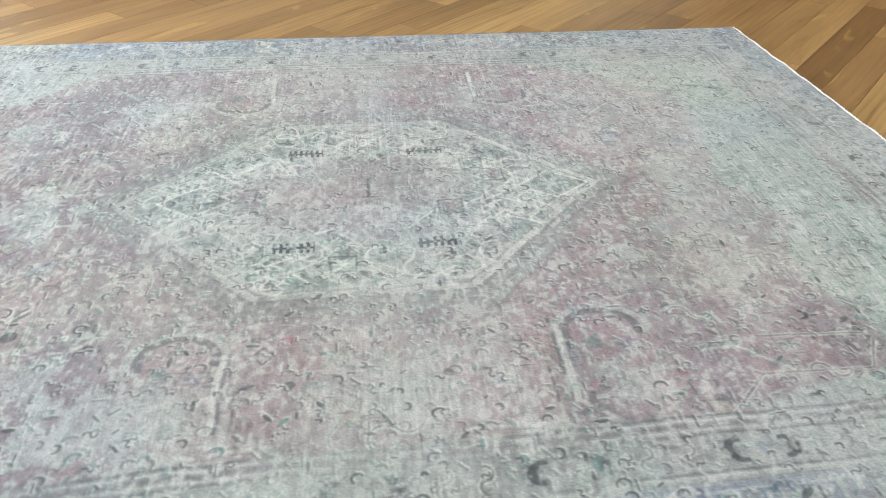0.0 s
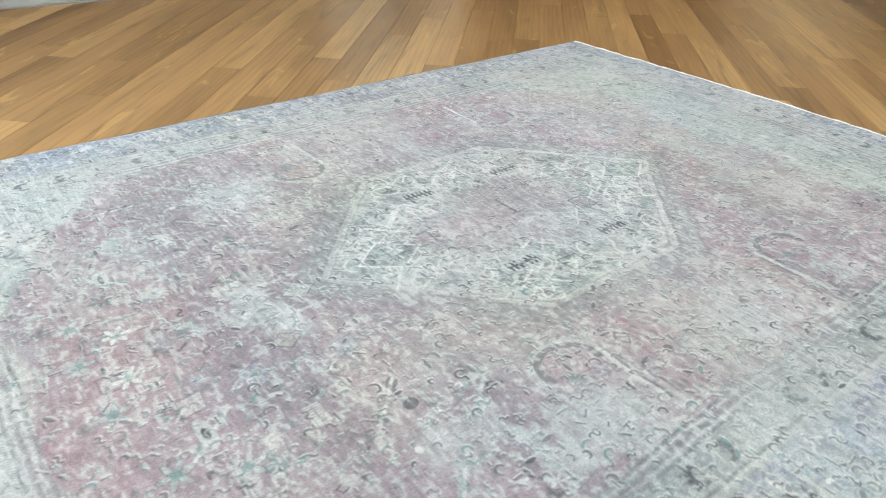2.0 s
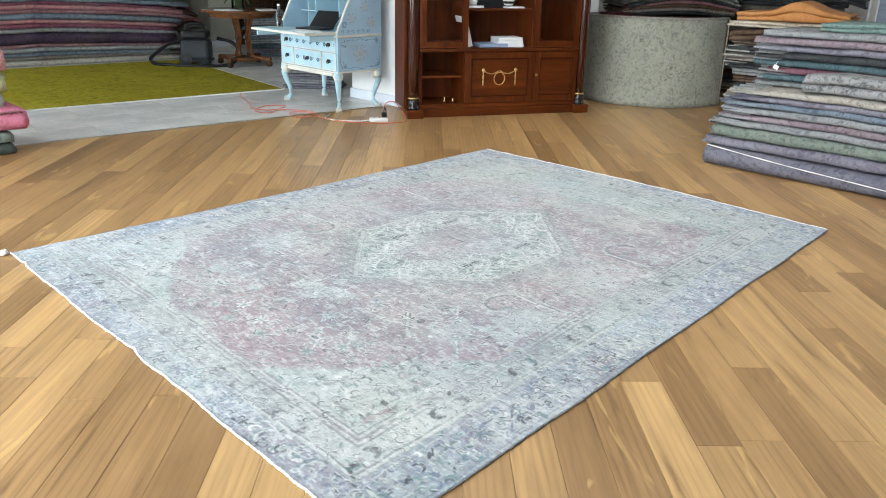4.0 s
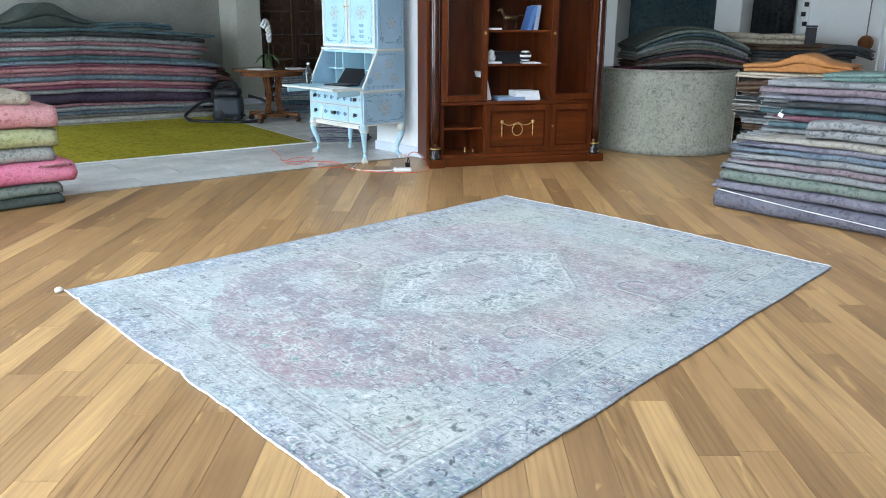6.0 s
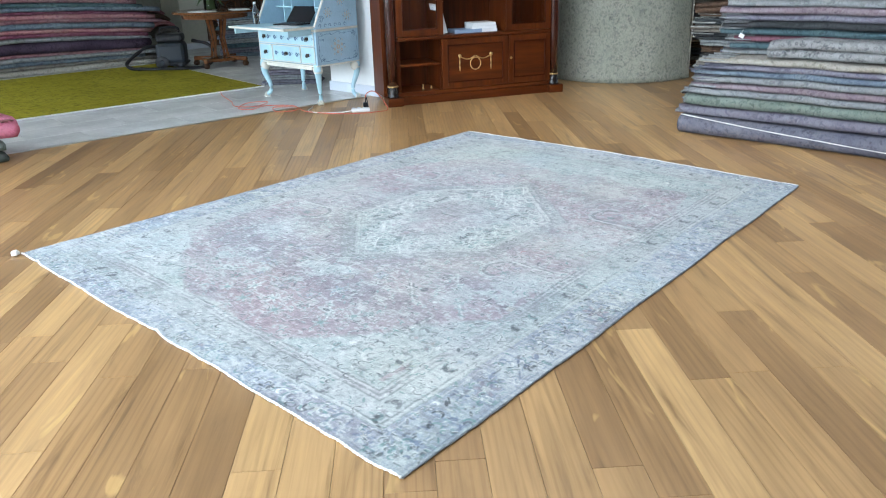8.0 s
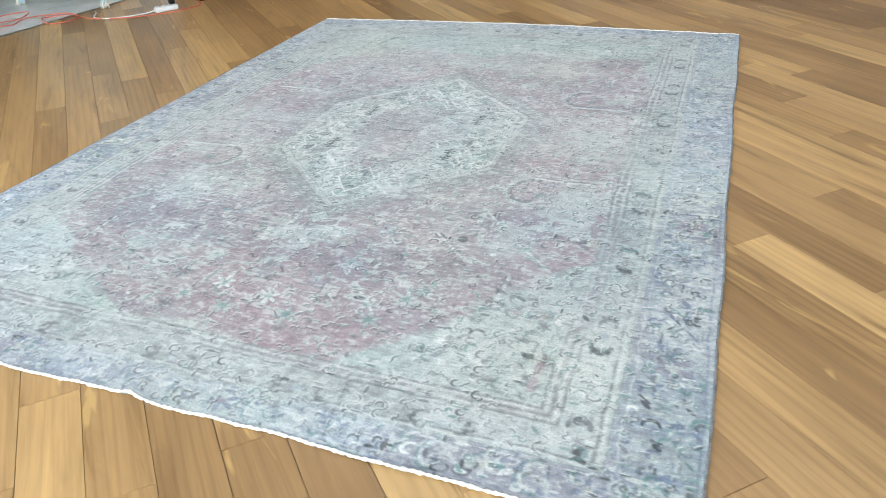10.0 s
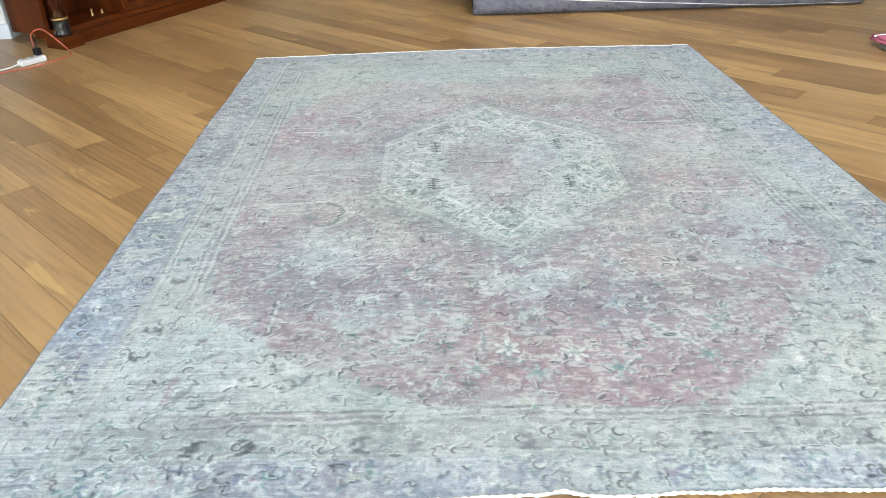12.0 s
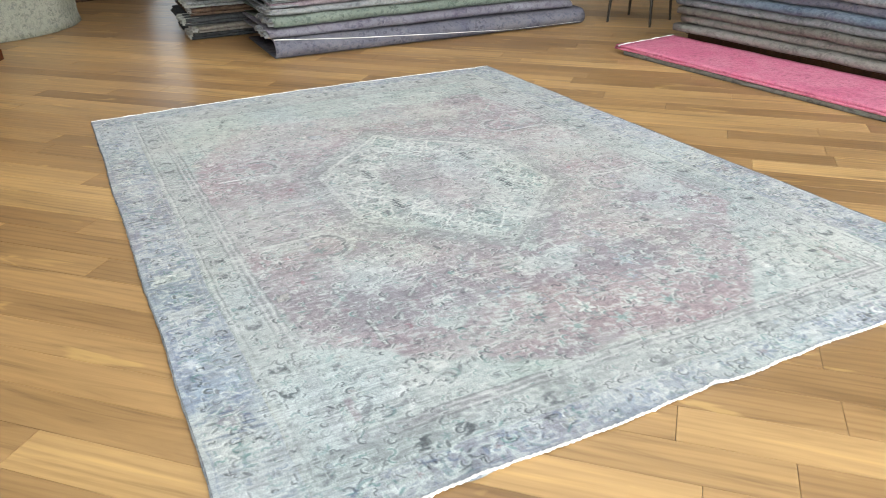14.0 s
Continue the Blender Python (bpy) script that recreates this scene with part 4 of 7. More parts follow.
        part("escutcheon", lathe([(0.0, 0), (0.016, 0.0), (0.016, 0.004), (0.006, 0.006), (0.006, 0.010), (0.0, 0.011)], 14), GILT, d, "brass keyhole plate", pose(x1 - 0.033 if knob else x0 + 0.033, 0.058, 1.36, 90, 0, 0))

    def low_door(x0, x1, keyhole):
        d = part("door", framed_panel(x1 - x0, L - 0.04 - 0.13, 0.062, 0.026, x=x0, z=0.13, y=0.058), MAHOGANY, root, "panelled mahogany door")
        part("panel", box(x0 + 0.06, x1 - 0.06, 0.072, 0.084, 0.19, L - 0.1, 0.003), MAHOGANY_H, d)
        part("moulding", framed_panel(x1 - x0 - 0.118, L - 0.04 - 0.248, 0.013, 0.012, x=x0 + 0.059, z=0.189, y=0.052), MAHOGANY_DARK, d)
        if keyhole:
            part("escutcheon", lathe([(0.0, 0), (0.015, 0.0), (0.015, 0.004), (0.0, 0.006)], 12), GILT, d, "brass keyhole plate", pose(x0 + 0.03, 0.057, 0.4, 90, 0, 0))
        return d
    mid = low_door(s1 - 0.01, s2 + 0.01, False)
    low_door(s2 + 0.014, s3 - 0.005, True)
    cx, zc = (s1 + s2) / 2, 0.40
    wreath = bmesh.new()
    ring = [(cx + 0.058 * math.cos(2 * math.pi * k / 28), 0.064, zc - 0.03 + 0.062 * math.sin(2 * math.pi * k / 28)) for k in range(29)]
    tube(ring, lambda t: 0.006 + 0.0015 * math.sin(60 * t), 8, wreath)
    part("wreath", wreath, GILT, mid, "gilt wreath mount", smooth=True)
    for sgn in (-1, 1):
        drop = bmesh.new()
        tube([(cx + sgn * 0.175, 0.064, zc + 0.06 - 0.16 * k / 8) for k in range(9)], lambda t: 0.007 + 0.003 * math.sin(18 * t), 8, drop)
        part("gilt_drop", drop, GILT, mid, "gilt tassel mount", smooth=True)
        sw = bmesh.new()
        tube([(cx + sgn * (0.005 + 0.165 * k / 8), 0.064, zc + 0.048 - 0.03 * math.sin(math.pi * k / 8)) for k in range(9)], 0.006, 6, sw)
        part("gilt_swag", sw, GILT, mid, "gilt garland mount", smooth=True)
        part("rosette", lathe([(0.0, 0), (0.018, 0), (0.018, 0.006), (0.008, 0.012), (0.0, 0.012)], 12), GILT, mid, "", pose(cx + sgn * 0.175, 0.066, zc + 0.055, 90, 0, 0))
    return s1, s2


CASE = pose(2.322, 4.742, 0, 0, 0, -27.5)
s1, s2 = bookcase(CASE)


def on_case(x, y, z, turn=0, tilt=0):
    return CASE @ pose(x, y, z + 0.0008, 0, tilt, turn)


BRONZE = plain_mat("dark_bronze", (0.16, 0.11, 0.05), 0.4, 0.8)


def book(w, d, h, material, m, label, pages=True):
    root = thing("book", m, label, "book")
    part("cover", box(0, w, 0, d, 0, h, 0.002), material, root)
    if pages:
        part("pages", box(w * 0.02, w * 1.003, d * 0.03, d * 0.97, h * 0.12, h * 0.88), WHITE_PAPER, root)
    return root


book(0.05, 0.23, 0.30, WHITE_PAPER, on_case(s1 + 0.04, 0.14, 0.674 + 0.0, 0, -14) @ pose(0.0, 0, 0.0), "white file leaning upright on a bookcase shelf", False)
book(0.30, 0.22, 0.035, GREY_BLUE_PAPER, on_case(s1 + 0.16, 0.12, 0.672), "grey-blue book lying flat on a shelf")
for k in range(3):
    book(0.29 - 0.012 * k, 0.21, 0.03, WHITE_PAPER, on_case(s1 + 0.345 + 0.01 * k, 0.14, 0.672 + 0.0315 * k, 3 * k - 3), "white book in a small pile on a shelf")
book(0.16, 0.2, 0.022, WHITE_PAPER, on_case(s1 + 0.03, 0.13, 1.05), "white booklet lying flat on a shelf")
book(0.19, 0.16, 0.015, WHITE_PAPER, on_case(s1 + 0.43, 0.12, 1.05), "white booklet lying flat on a shelf")
bx = thing("black_box", on_case(s1 + 0.15, 0.2, 1.05), "black storage box on a bookcase shelf", "box")
part("body", box(0, 0.27, 0, 0.17, 0, 0.10, 0.006), BLACK_PLASTIC, bx)
part("lid", box(-0.004, 0.274, -0.004, 0.174, 0.101, 0.122, 0.006), BLACK_PLASTIC, bx)
sh = thing("sea_shell", on_case(s1 + 0.475, 0.2, 1.065), "black and white striped ornament on a shelf", "ornament")
for k in range(7):
    a0, a1 = -1.45 + 2.9 * k / 7, -1.45 + 2.9 * (k + 1) / 7
    part("stripe", lathe([(0.062 * math.cos(a0), 0.062 + 0.062 * math.sin(a0)), (0.064 * math.cos((a0 + a1) / 2), 0.062 + 0.064 * math.sin((a0 + a1) / 2)), (0.062 * math.cos(a1), 0.062 + 0.062 * math.sin(a1))], 18),
         WHITE_PLASTIC if k % 2 else BLACK_PLASTIC, sh, smooth=True)
tagged(part("white_ornament", lathe([(0.0, 0), (0.04, 0.004), (0.05, 0.04), (0.03, 0.08), (0.036, 0.10), (0.0, 0.12)], 16), WHITE_PLASTIC, m=on_case(s1 + 0.10, 0.22, 1.073), smooth=True), "small white rounded ornament on a booklet", "ornament")
book(0.16, 0.17, 0.02, WHITE_PAPER, on_case(s1 + 0.02, 0.13, 1.39), "white booklet lying flat on a shelf")
tagged(part("dark_figurine", lathe([(0.0, 0), (0.03, 0.0), (0.028, 0.02), (0.012, 0.04), (0.02, 0.09), (0.006, 0.13), (0.0, 0.14)], 14), DARK_METAL, m=on_case(s1 + 0.06, 0.28, 1.39), smooth=True), "small dark turned figurine on a shelf", "ornament")
bm = bmesh.new()
tube([(-0.07, 0, 0.12), (0.0, 0, 0.125), (0.07, 0, 0.115)], lambda t: 0.022 + 0.006 * math.cos(7 * t), 8, bm)
for x in (-0.06, -0.045, 0.05, 0.065):
    tube([(x, 0, 0.12), (x + 0.008, 0, 0.06), (x - 0.004, 0, 0.0)], 0.008, 6, bm)
tube([(-0.065, 0, 0.13), (-0.09, 0, 0.18), (-0.10, 0, 0.215)], 0.014, 7, bm)
tube([(-0.10, 0, 0.215), (-0.135, 0, 0.19)], 0.011, 7, bm)
tube([(0.07, 0, 0.12), (0.11, 0, 0.15), (0.15, 0, 0.145)], 0.006, 6, bm)
tagged(part("bronze_figurine", bm, BRONZE, m=on_case(s1 + 0.30, 0.22, 1.39), smooth=True), "small bronze statuette standing on a shelf", "statuette")
for k in range(2):
    book(0.045, 0.2, 0.25, (BLUE_PAPER, GREY_BLUE_PAPER)[k], on_case(s1 + 0.47 + 0.075 * k, 0.16, 1.392, 0, 16 - 9 * k), "blue book leaning upright on a shelf", False)
for k in range(2):
    tagged(part("candle_holder", lathe([(0.0, 0), (0.012, 0), (0.012, 0.01), (0.005, 0.02), (0.008, 0.05 - 0.02 * k), (0.0, 0.052 - 0.02 * k)], 12), GILT, m=on_case(0.44 + 0.09 * k, 0.2, 0.126), smooth=True), "tiny brass holder standing in an open shelf", "ornament")


# ---------------------------------------------------------------- painted writing cabinet
def cabriole(root, x, y, sx, sy):
    """A bowed leg with a gilt knee and claw foot."""
    pts = glide([(x, y, 0.415), (x + 0.026 * sx, y + 0.026 * sy, 0.36), (x + 0.020 * sx, y + 0.020 * sy, 0.27), (x - 0.010 * sx, y - 0.010 * sy, 0.15), (x - 0.012 * sx, y - 0.012 * sy, 0.07), (x + 0.016 * sx, y + 0.016 * sy, 0.03)], 5)
    leg = part("leg", tube(pts, lambda t: 0.048 - 0.028 * min(1, t * 1.5) + 0.008 * max(0, t - 0.8) * 5, 10), PALE_BLUE, root, smooth=True)
    foot = bmesh.new()
    bmesh.ops.create_icosphere(foot, subdivisions=2, radius=0.026, matrix=Matrix.Translation((x + 0.018 * sx, y + 0.018 * sy, 0.024)))
    for k in range(4):
        a = k * math.pi / 2 + 0.4
        tube([(x + 0.018 * sx + 0.012 * math.cos(a), y + 0.018 * sy + 0.012 * math.sin(a), 0.055), (x + 0.018 * sx + 0.030 * math.cos(a), y + 0.018 * sy + 0.030 * math.sin(a), 0.03), (x + 0.018 * sx + 0.031 * math.cos(a), y + 0.018 * sy + 0.031 * math.sin(a), 0.002)], 0.008, 6, foot)
    part("claw_foot", foot, CREAM_EDGE, leg, "gilt claw foot", smooth=True)
    knee = bmesh.new()
    bmesh.ops.create_icosphere(knee, subdivisions=2, radius=0.058, matrix=Matrix.Translation((x + 0.012 * sx, y + 0.012 * sy, 0.36)) @ Matrix.Diagonal((0.9, 0.9, 1.1, 1)))
    part("knee", knee, CREAM_EDGE, leg, "gilt carved knee", smooth=True)


def scroll(bm, x, z, y, r, flip=1, axis="y", turns=1.2, thick=0.006):
    """A flat painted curl."""
    inner, outer = [], []
    for k in range(22):
        t = k / 21
        a, q = t * turns * 2 * math.pi, r * (1 - 0.75 * t)
        for ring, d in ((inner, -thick / 2), (outer, thick / 2)):
            px, pz = x + flip * (q + d) * math.cos(a), z + (q + d) * math.sin(a)
            ring.append(bm.verts.new((px, y, pz) if axis == "y" else (y, px, pz)))
    for k in range(21):
        bm.faces.new((inner[k], inner[k + 1], outer[k + 1], outer[k]))


def bouquet(bt, bm, x, z, y, r, axis="y", lift=-1):
    """A painted bunch: one flower, a ring of smaller ones, buds and curls round them."""
    blossom(bt, x, y + lift * 0.0004, z, r * 0.34, axis)
    for k in range(6):
        a = k * math.pi / 3 + 0.4
        blossom(bt, x + 0.62 * r * math.cos(a), y + lift * 0.0006, z + 0.62 * r * math.sin(a), r * 0.2, axis)
        b = a + 0.5
        blossom(bt, x + 1.05 * r * math.cos(b), y + lift * 0.0008, z + 1.05 * r * math.sin(b), r * 0.11, axis)
        scroll(bm, x + 0.92 * r * math.cos(b + 0.3), z + 0.92 * r * math.sin(b + 0.3), y, r * 0.2, 1 if k % 2 else -1, axis, 0.8, 0.003)


def vine_frame(bm, x0, x1, z0, z1, y, axis="y", n=10):
    """Painted curls along the rim of a panel."""
    rg = random.Random(int(1000 * (x0 + z0)))
    w, h = x1 - x0, z1 - z0
    steps = int((w + h) * 2 / 0.012)
    inner, outer = [], []
    for i in range(steps + 1):
        d = (i / steps) * 2 * (w + h)
        if d < w:
            px, pz, nx, nz = x0 + d, z0, 0, 1
        elif d < w + h:
            px, pz, nx, nz = x1, z0 + d - w, -1, 0
        elif d < 2 * w + h:
            px, pz, nx, nz = x1 - (d - w - h), z1, 0, -1
        else:
            px, pz, nx, nz = x0, z1 - (d - 2 * w - h), 1, 0
        for ring, t in ((inner, 0.0016), (outer, -0.0016)):
            o = 0.008 * math.sin(d * 42) + 0.006 * math.sin(d * 17) + t
            a, b = px + nx * o, pz + nz * o
            ring.append(bm.verts.new((a, y, b) if axis == "y" else (y, a, b)))
    for i in range(steps):
        bm.faces.new((inner[i], inner[i + 1], outer[i + 1], outer[i]))
    for cx, cz in ((x0, z0), (x1, z0), (x0, z1), (x1, z1)):
        for k in range(5):
            scroll(bm, cx + math.copysign(rg.uniform(0.0, 0.06), (x0 + x1) / 2 - cx), cz + math.copysign(rg.uniform(0.0, 0.06), (z0 + z1) / 2 - cz), y, rg.uniform(0.008, 0.020), rg.choice((-1, 1)), axis, rg.uniform(0.6, 1.2), 0.004)
    for k in range(n):
        scroll(bm, rg.uniform(x0, x1), rg.choice((z0, z1)), y, rg.uniform(0.007, 0.014), rg.choice((-1, 1)), axis, rg.uniform(0.5, 1.1), 0.0035)


def writing_cabinet(m):
    W, D = 1.0, 0.58
    root = thing("writing_cabinet", m, "pale blue painted writing cabinet with open flap and gilt flowers", "writing desk")
    for x, sx in ((0.05, -1), (W - 0.05, 1)):
        for y, sy in ((0.05, -1), (D - 0.05, 1)):
            cabriole(root, x, y, sx, sy)
    body = part("body", box(0, W, 0.012, D, 0.41, 0.74, 0.004), BLUE_SHADED, root, "lower case in shaded blue")
    part("cornice", box(-0.012, W + 0.012, -0.006, D, 0.742, 0.765, 0.006), CREAM_EDGE, root, "cream gilt edge strip")
    part("rim", box(-0.006, W + 0.006, 0.0, D, 0.395, 0.409, 0.004), CREAM_EDGE, root, "cream gilt edge strip")
    part("apron", box(0.1, W - 0.1, 0.01, 0.03, 0.355, 0.394, 0.01), CREAM_EDGE, root, "carved cream apron")

    def drawer(x0, x1, z0, z1, knobs):
        d = part("drawer", box(x0, x1, 0.0, 0.014, z0, z1, 0.005), PALE_BLUE, root, "pale blue drawer with painted flowers")
        part("edge", framed_panel(x1 - x0, z1 - z0, 0.009, 0.004, x=x0, z=z0, y=-0.003), CREAM_EDGE, d, "cream gilt edge")
        bm = bmesh.new()
        n = max(1, int((x1 - x0) / 0.12))
        for i in range(n):
            xx = x0 + (x1 - x0) * (i + 0.5) / n
            if all(abs(xx - k) > 0.05 for k in knobs):
                blossom(bm, xx, -0.0035, (z0 + z1) / 2, 0.024)
            scroll(bm, xx + 0.035, (z0 + z1) / 2, -0.0035, 0.016, 1, "y", 0.9, 0.005)
        tagged(part("painted_vine", bm, NAVY_PAINT, d, "blue painted vine"), kind="stuff")
        for k in knobs:
            h = part("handle", box(k - 0.026, k + 0.026, -0.007, -0.001, (z0 + z1) / 2 - 0.014, (z0 + z1) / 2 + 0.02, 0.004), DARK_METAL, d, "dark metal pull")
            part("bail", tube([(k - 0.02, -0.012, (z0 + z1) / 2 + 0.008), (k - 0.014, -0.02, (z0 + z1) / 2 - 0.018), (k + 0.014, -0.02, (z0 + z1) / 2 - 0.018), (k + 0.02, -0.012, (z0 + z1) / 2 + 0.008)], 0.0035, 6), DARK_METAL, h)
    drawer(0.02, W - 0.02, 0.60, 0.735, (0.13, W - 0.13))
    drawer(0.02, 0.25, 0.42, 0.59, (0.135,))
    drawer(0.26, W - 0.26, 0.42, 0.59, (W / 2,))
    drawer(W - 0.25, W - 0.02, 0.42, 0.59, (W - 0.135,))
    # sloping middle
    for x in (0.0, W - 0.022):
        bm = bmesh.new()
        side = [(0.02, 0.766), (0.02, 0.80), (0.215, 1.165), (D, 1.165), (D, 0.766)]
        a, b = [bm.verts.new((x, y, z)) for y, z in side], [bm.verts.new((x + 0.022, y, z)) for y, z in side]
        bm.faces.new(a)
        bm.faces.new(b[::-1])
        for i in range(5):
            bm.faces.new((a[i], b[i], b[(i + 1) % 5], a[(i + 1) % 5]))
        bmesh.ops.recalc_face_normals(bm, faces=bm.faces[:])
        s = part("cheek", bm, BLUE_SHADED, root, "sloping blue side with painted flowers")
        part("edge", tube([(x + 0.011, 0.012, 0.79), (x + 0.011, 0.208, 1.166)], 0.012, 6), CREAM_EDGE, s, "cream gilt edge")
    part("desk_floor", box(0.022, W - 0.022, 0.02, D - 0.014, 0.766, 0.79), PALE_BLUE, root)
    part("back_board", box(0.022, W - 0.022, D - 0.013, D, 0.766, 1.165), BLUE_SHADED, root)
    part("desk_roof", box(0.022, W - 0.022, 0.215, D - 0.014, 1.14, 1.165), PALE_BLUE, root)
    for x in (0.16, 0.30, 0.70, 0.84):
        part("pigeonhole_divider", box(x - 0.006, x + 0.006, 0.27, D - 0.014, 0.791, 1.139), PALE_BLUE, root)
    for x0, x1 in ((0.022, 0.153), (0.167, 0.293), (0.707, 0.833), (0.847, W - 0.022)):
        part("pigeonhole_shelf", box(x0, x1, 0.272, D - 0.014, 0.95, 0.962), PALE_BLUE, root)
    flap = part("flap", box(0.02, W - 0.02, -0.36, 0.018, 0.775, 0.797, 0.005), CREAM_EDGE, root, "fold-down writing flap, lowered")
    part("writing_pad", box(0.06, W - 0.06, -0.33, 0.0, 0.7972, 0.7995), PALE_BLUE, flap)
    for x in (0.03, W - 0.055):
        part("support", box(x, x + 0.025, -0.30, 0.2, 0.7655, 0.7745), PALE_BLUE, root)
        part("support", box(x, x + 0.025, -0.30, -0.014, 0.715, 0.765, 0.003), PALE_BLUE, root)
    part("cornice", box(-0.012, W + 0.012, 0.195, D, 1.166, 1.188, 0.006), CREAM_EDGE, root, "cream gilt edge strip")
    upper = part("upper_case", box(0.01, W - 0.01, 0.225, D, 1.189, 2.12, 0.004), BLUE_SHADED, root, "upper case in shaded blue")
    part("cornice", box(-0.03, W + 0.03, 0.17, D, 2.121, 2.18, 0.016), CREAM_EDGE, root, "cream gilt cornice")
    for x0, x1 in ((0.03, W / 2 - 0.006), (W / 2 + 0.006, W - 0.03)):
        d = part("door", box(x0, x1, 0.203, 0.224, 1.20, 2.11, 0.004), PALE_BLUE, root, "pale blue painted door")
        part("edge", framed_panel(x1 - x0, 0.91, 0.028, 0.006, x=x0, z=1.2, y=0.198), CREAM_EDGE, d, "cream gilt frame")
        bm, bt = bmesh.new(), bmesh.new()
        vine_frame(bm, x0 + 0.055, x1 - 0.055, 1.255, 2.05, 0.2015)
        for k, zz in enumerate((1.31, 1.36, 1.42)):
            scroll(bm, (x0 + x1) / 2 + 0.02, zz, 0.2015, 0.02, 1)
            scroll(bm, (x0 + x1) / 2 - 0.02, zz, 0.2015, 0.02, -1)
        for zz in (1.55, 1.86):
            bouquet(bt, bm, (x0 + x1) / 2, zz, 0.2014, 0.075)
        tagged(part("painted_vine", bm, NAVY_PAINT, d, "blue painted scrolls"), kind="stuff")
        tagged(part("painted_flower", bt, TAN_PAINT, d, "ochre painted flower"), kind="stuff")
        part("knob", lathe([(0.006, 0), (0.006, 0.012), (0.012, 0.018), (0.0, 0.026)], 10), GILT, d, "", pose(W / 2 + (-0.03 if x0 < 0.2 else 0.03), 0.197, 1.62, 90, 0, 0))
    # painted sides towards the bookcase
    for z0, z1, y0, owner in ((0.44, 0.71, 0.05, body), (1.25, 2.0, 0.26, upper)):
        bm, bt = bmesh.new(), bmesh.new()
        X = W + 0.0012 - (0.01 if owner is upper else 0)
        vine_frame(bm, y0, D - 0.035, z0, z1, X, "x", 8)
        for zz in ((z0 + z1) / 2,) if owner is body else (z0 + 0.2, z0 + 0.55):
            bouquet(bt, bm, (y0 + D - 0.035) / 2, zz, X + 0.0004, 0.085 if owner is body else 0.06, "x", 1)
        tagged(part("painted_vine", bm, NAVY_PAINT, owner, "dark painted scroll rim"), kind="stuff")
        tagged(part("painted_flower", bt, TAN_PAINT, owner, "ochre painted bouquet"), kind="stuff")
    bm, bt = bmesh.new(), bmesh.new()
    for i in range(6):
        scroll(bm, 0.08 + 0.065 * i, 0.795, W + 0.0012, 0.02, 1 if i % 2 else -1, "x", 0.9)
        scroll(bm, 0.235 + 0.04 * i, 1.13, W + 0.0012, 0.014, 1 if i % 2 else -1, "x", 0.9)
    scroll(bm, 0.10, 0.86, W + 0.0012, 0.035, 1, "x", 1.8)
    for y, zz in ((0.19, 0.92), (0.36, 1.03), (0.44, 0.88)):
        bouquet(bt, bm, y, zz, W + 0.0014, 0.05, "x", 1)
    tagged(part("painted_vine", bm, NAVY_PAINT, body, "dark painted scroll rim"), kind="stuff")
    tagged(part("painted_flower", bt, TAN_PAINT, body, "ochre painted bouquet"), kind="stuff")


DESK = pose(1.985, 6.42, 0, 0, 0, -90)
writing_cabinet(DESK)

lap = thing("laptop", DESK @ pose(0.60, 0.03, 0.8005, 0, 0, 14), "dark open laptop on the lowered writing flap", "laptop")
part("base", box(-0.16, 0.16, -0.11, 0.11, 0, 0.014, 0.004), BLACK_PLASTIC, lap)
part("screen", box(-0.16, 0.16, -0.004, 0.004, 0, 0.215, 0.003), BLACK_PLASTIC, lap, m=pose(0, 0.108, 0.016, -46, 0, 0))
bm = bmesh.new()
for i in range(12):
    for j in range(4):
        box(-0.14 + 0.0235 * i, -0.121 + 0.0235 * i, -0.02 + 0.024 * j, -0.001 + 0.024 * j, 0.0142, 0.0165, 0, bm)
part("keyboard", bm, GREY_PLASTIC, lap)
bot = thing("water_bottle", DESK @ pose(0.16, -0.10, 0.8005), "clear plastic water bottle on the writing flap", "bottle")
part("body", lathe([(0.0, 0.0), (0.033, 0.002), (0.034, 0.05), (0.031, 0.06), (0.034, 0.07), (0.034, 0.14), (0.014, 0.19), (0.014, 0.205), (0.0, 0.206)], 18), BOTTLE, bot, smooth=True)
part("cap", lathe([(0.0, 0.207), (0.016, 0.207), (0.016, 0.226), (0.0, 0.227)], 14), WHITE_PLASTIC, bot)
for k in range(2):
    tagged(part("paper_sheet", box(-0.105, 0.105, -0.148, 0.148, 0, 0.0016), WHITE_PAPER, m=DESK @ pose(0.78 - 0.05 * k, -0.19, 0.8002 + 0.0018 * k, 0, 0, 14 * k + 80)), "white paper sheet lying on the writing flap", "paper")

# folded throws under the writing cabinet, on the stone
for k in range(6):
    folded_carpet("folded_carpet", 0.7, 0.45, 0.058, (SLATE, GREY, PURPLE, FLORAL, FLORAL, FLORAL)[k], "small grey folded carpet under a writing cabinet", pose(2.68, 6.85, 0.0075 + 0.0595 * k, 0, 0, -48 + 3 * (k % 3)), "small carpets under the cabinet", 70 + k)

# ---------------------------------------------------------------- cables and power strip
strip = thing("power_strip", pose(2.02, 4.83, 0.0, 0, 0, -32), "white power strip with black plug on oak floor", "power strip")
part("body", box(-0.09, 0.09, -0.026, 0.026, 0.0, 0.036, 0.008), WHITE_PLASTIC, strip)
for k in range(3):
    part("socket", lathe([(0.0, 0.041), (0.019, 0.041), (0.019, 0.0425), (0.0, 0.0425)], 16), SKIRTING, strip, m=pose(-0.07 + 0.055 * k, 0, 0))
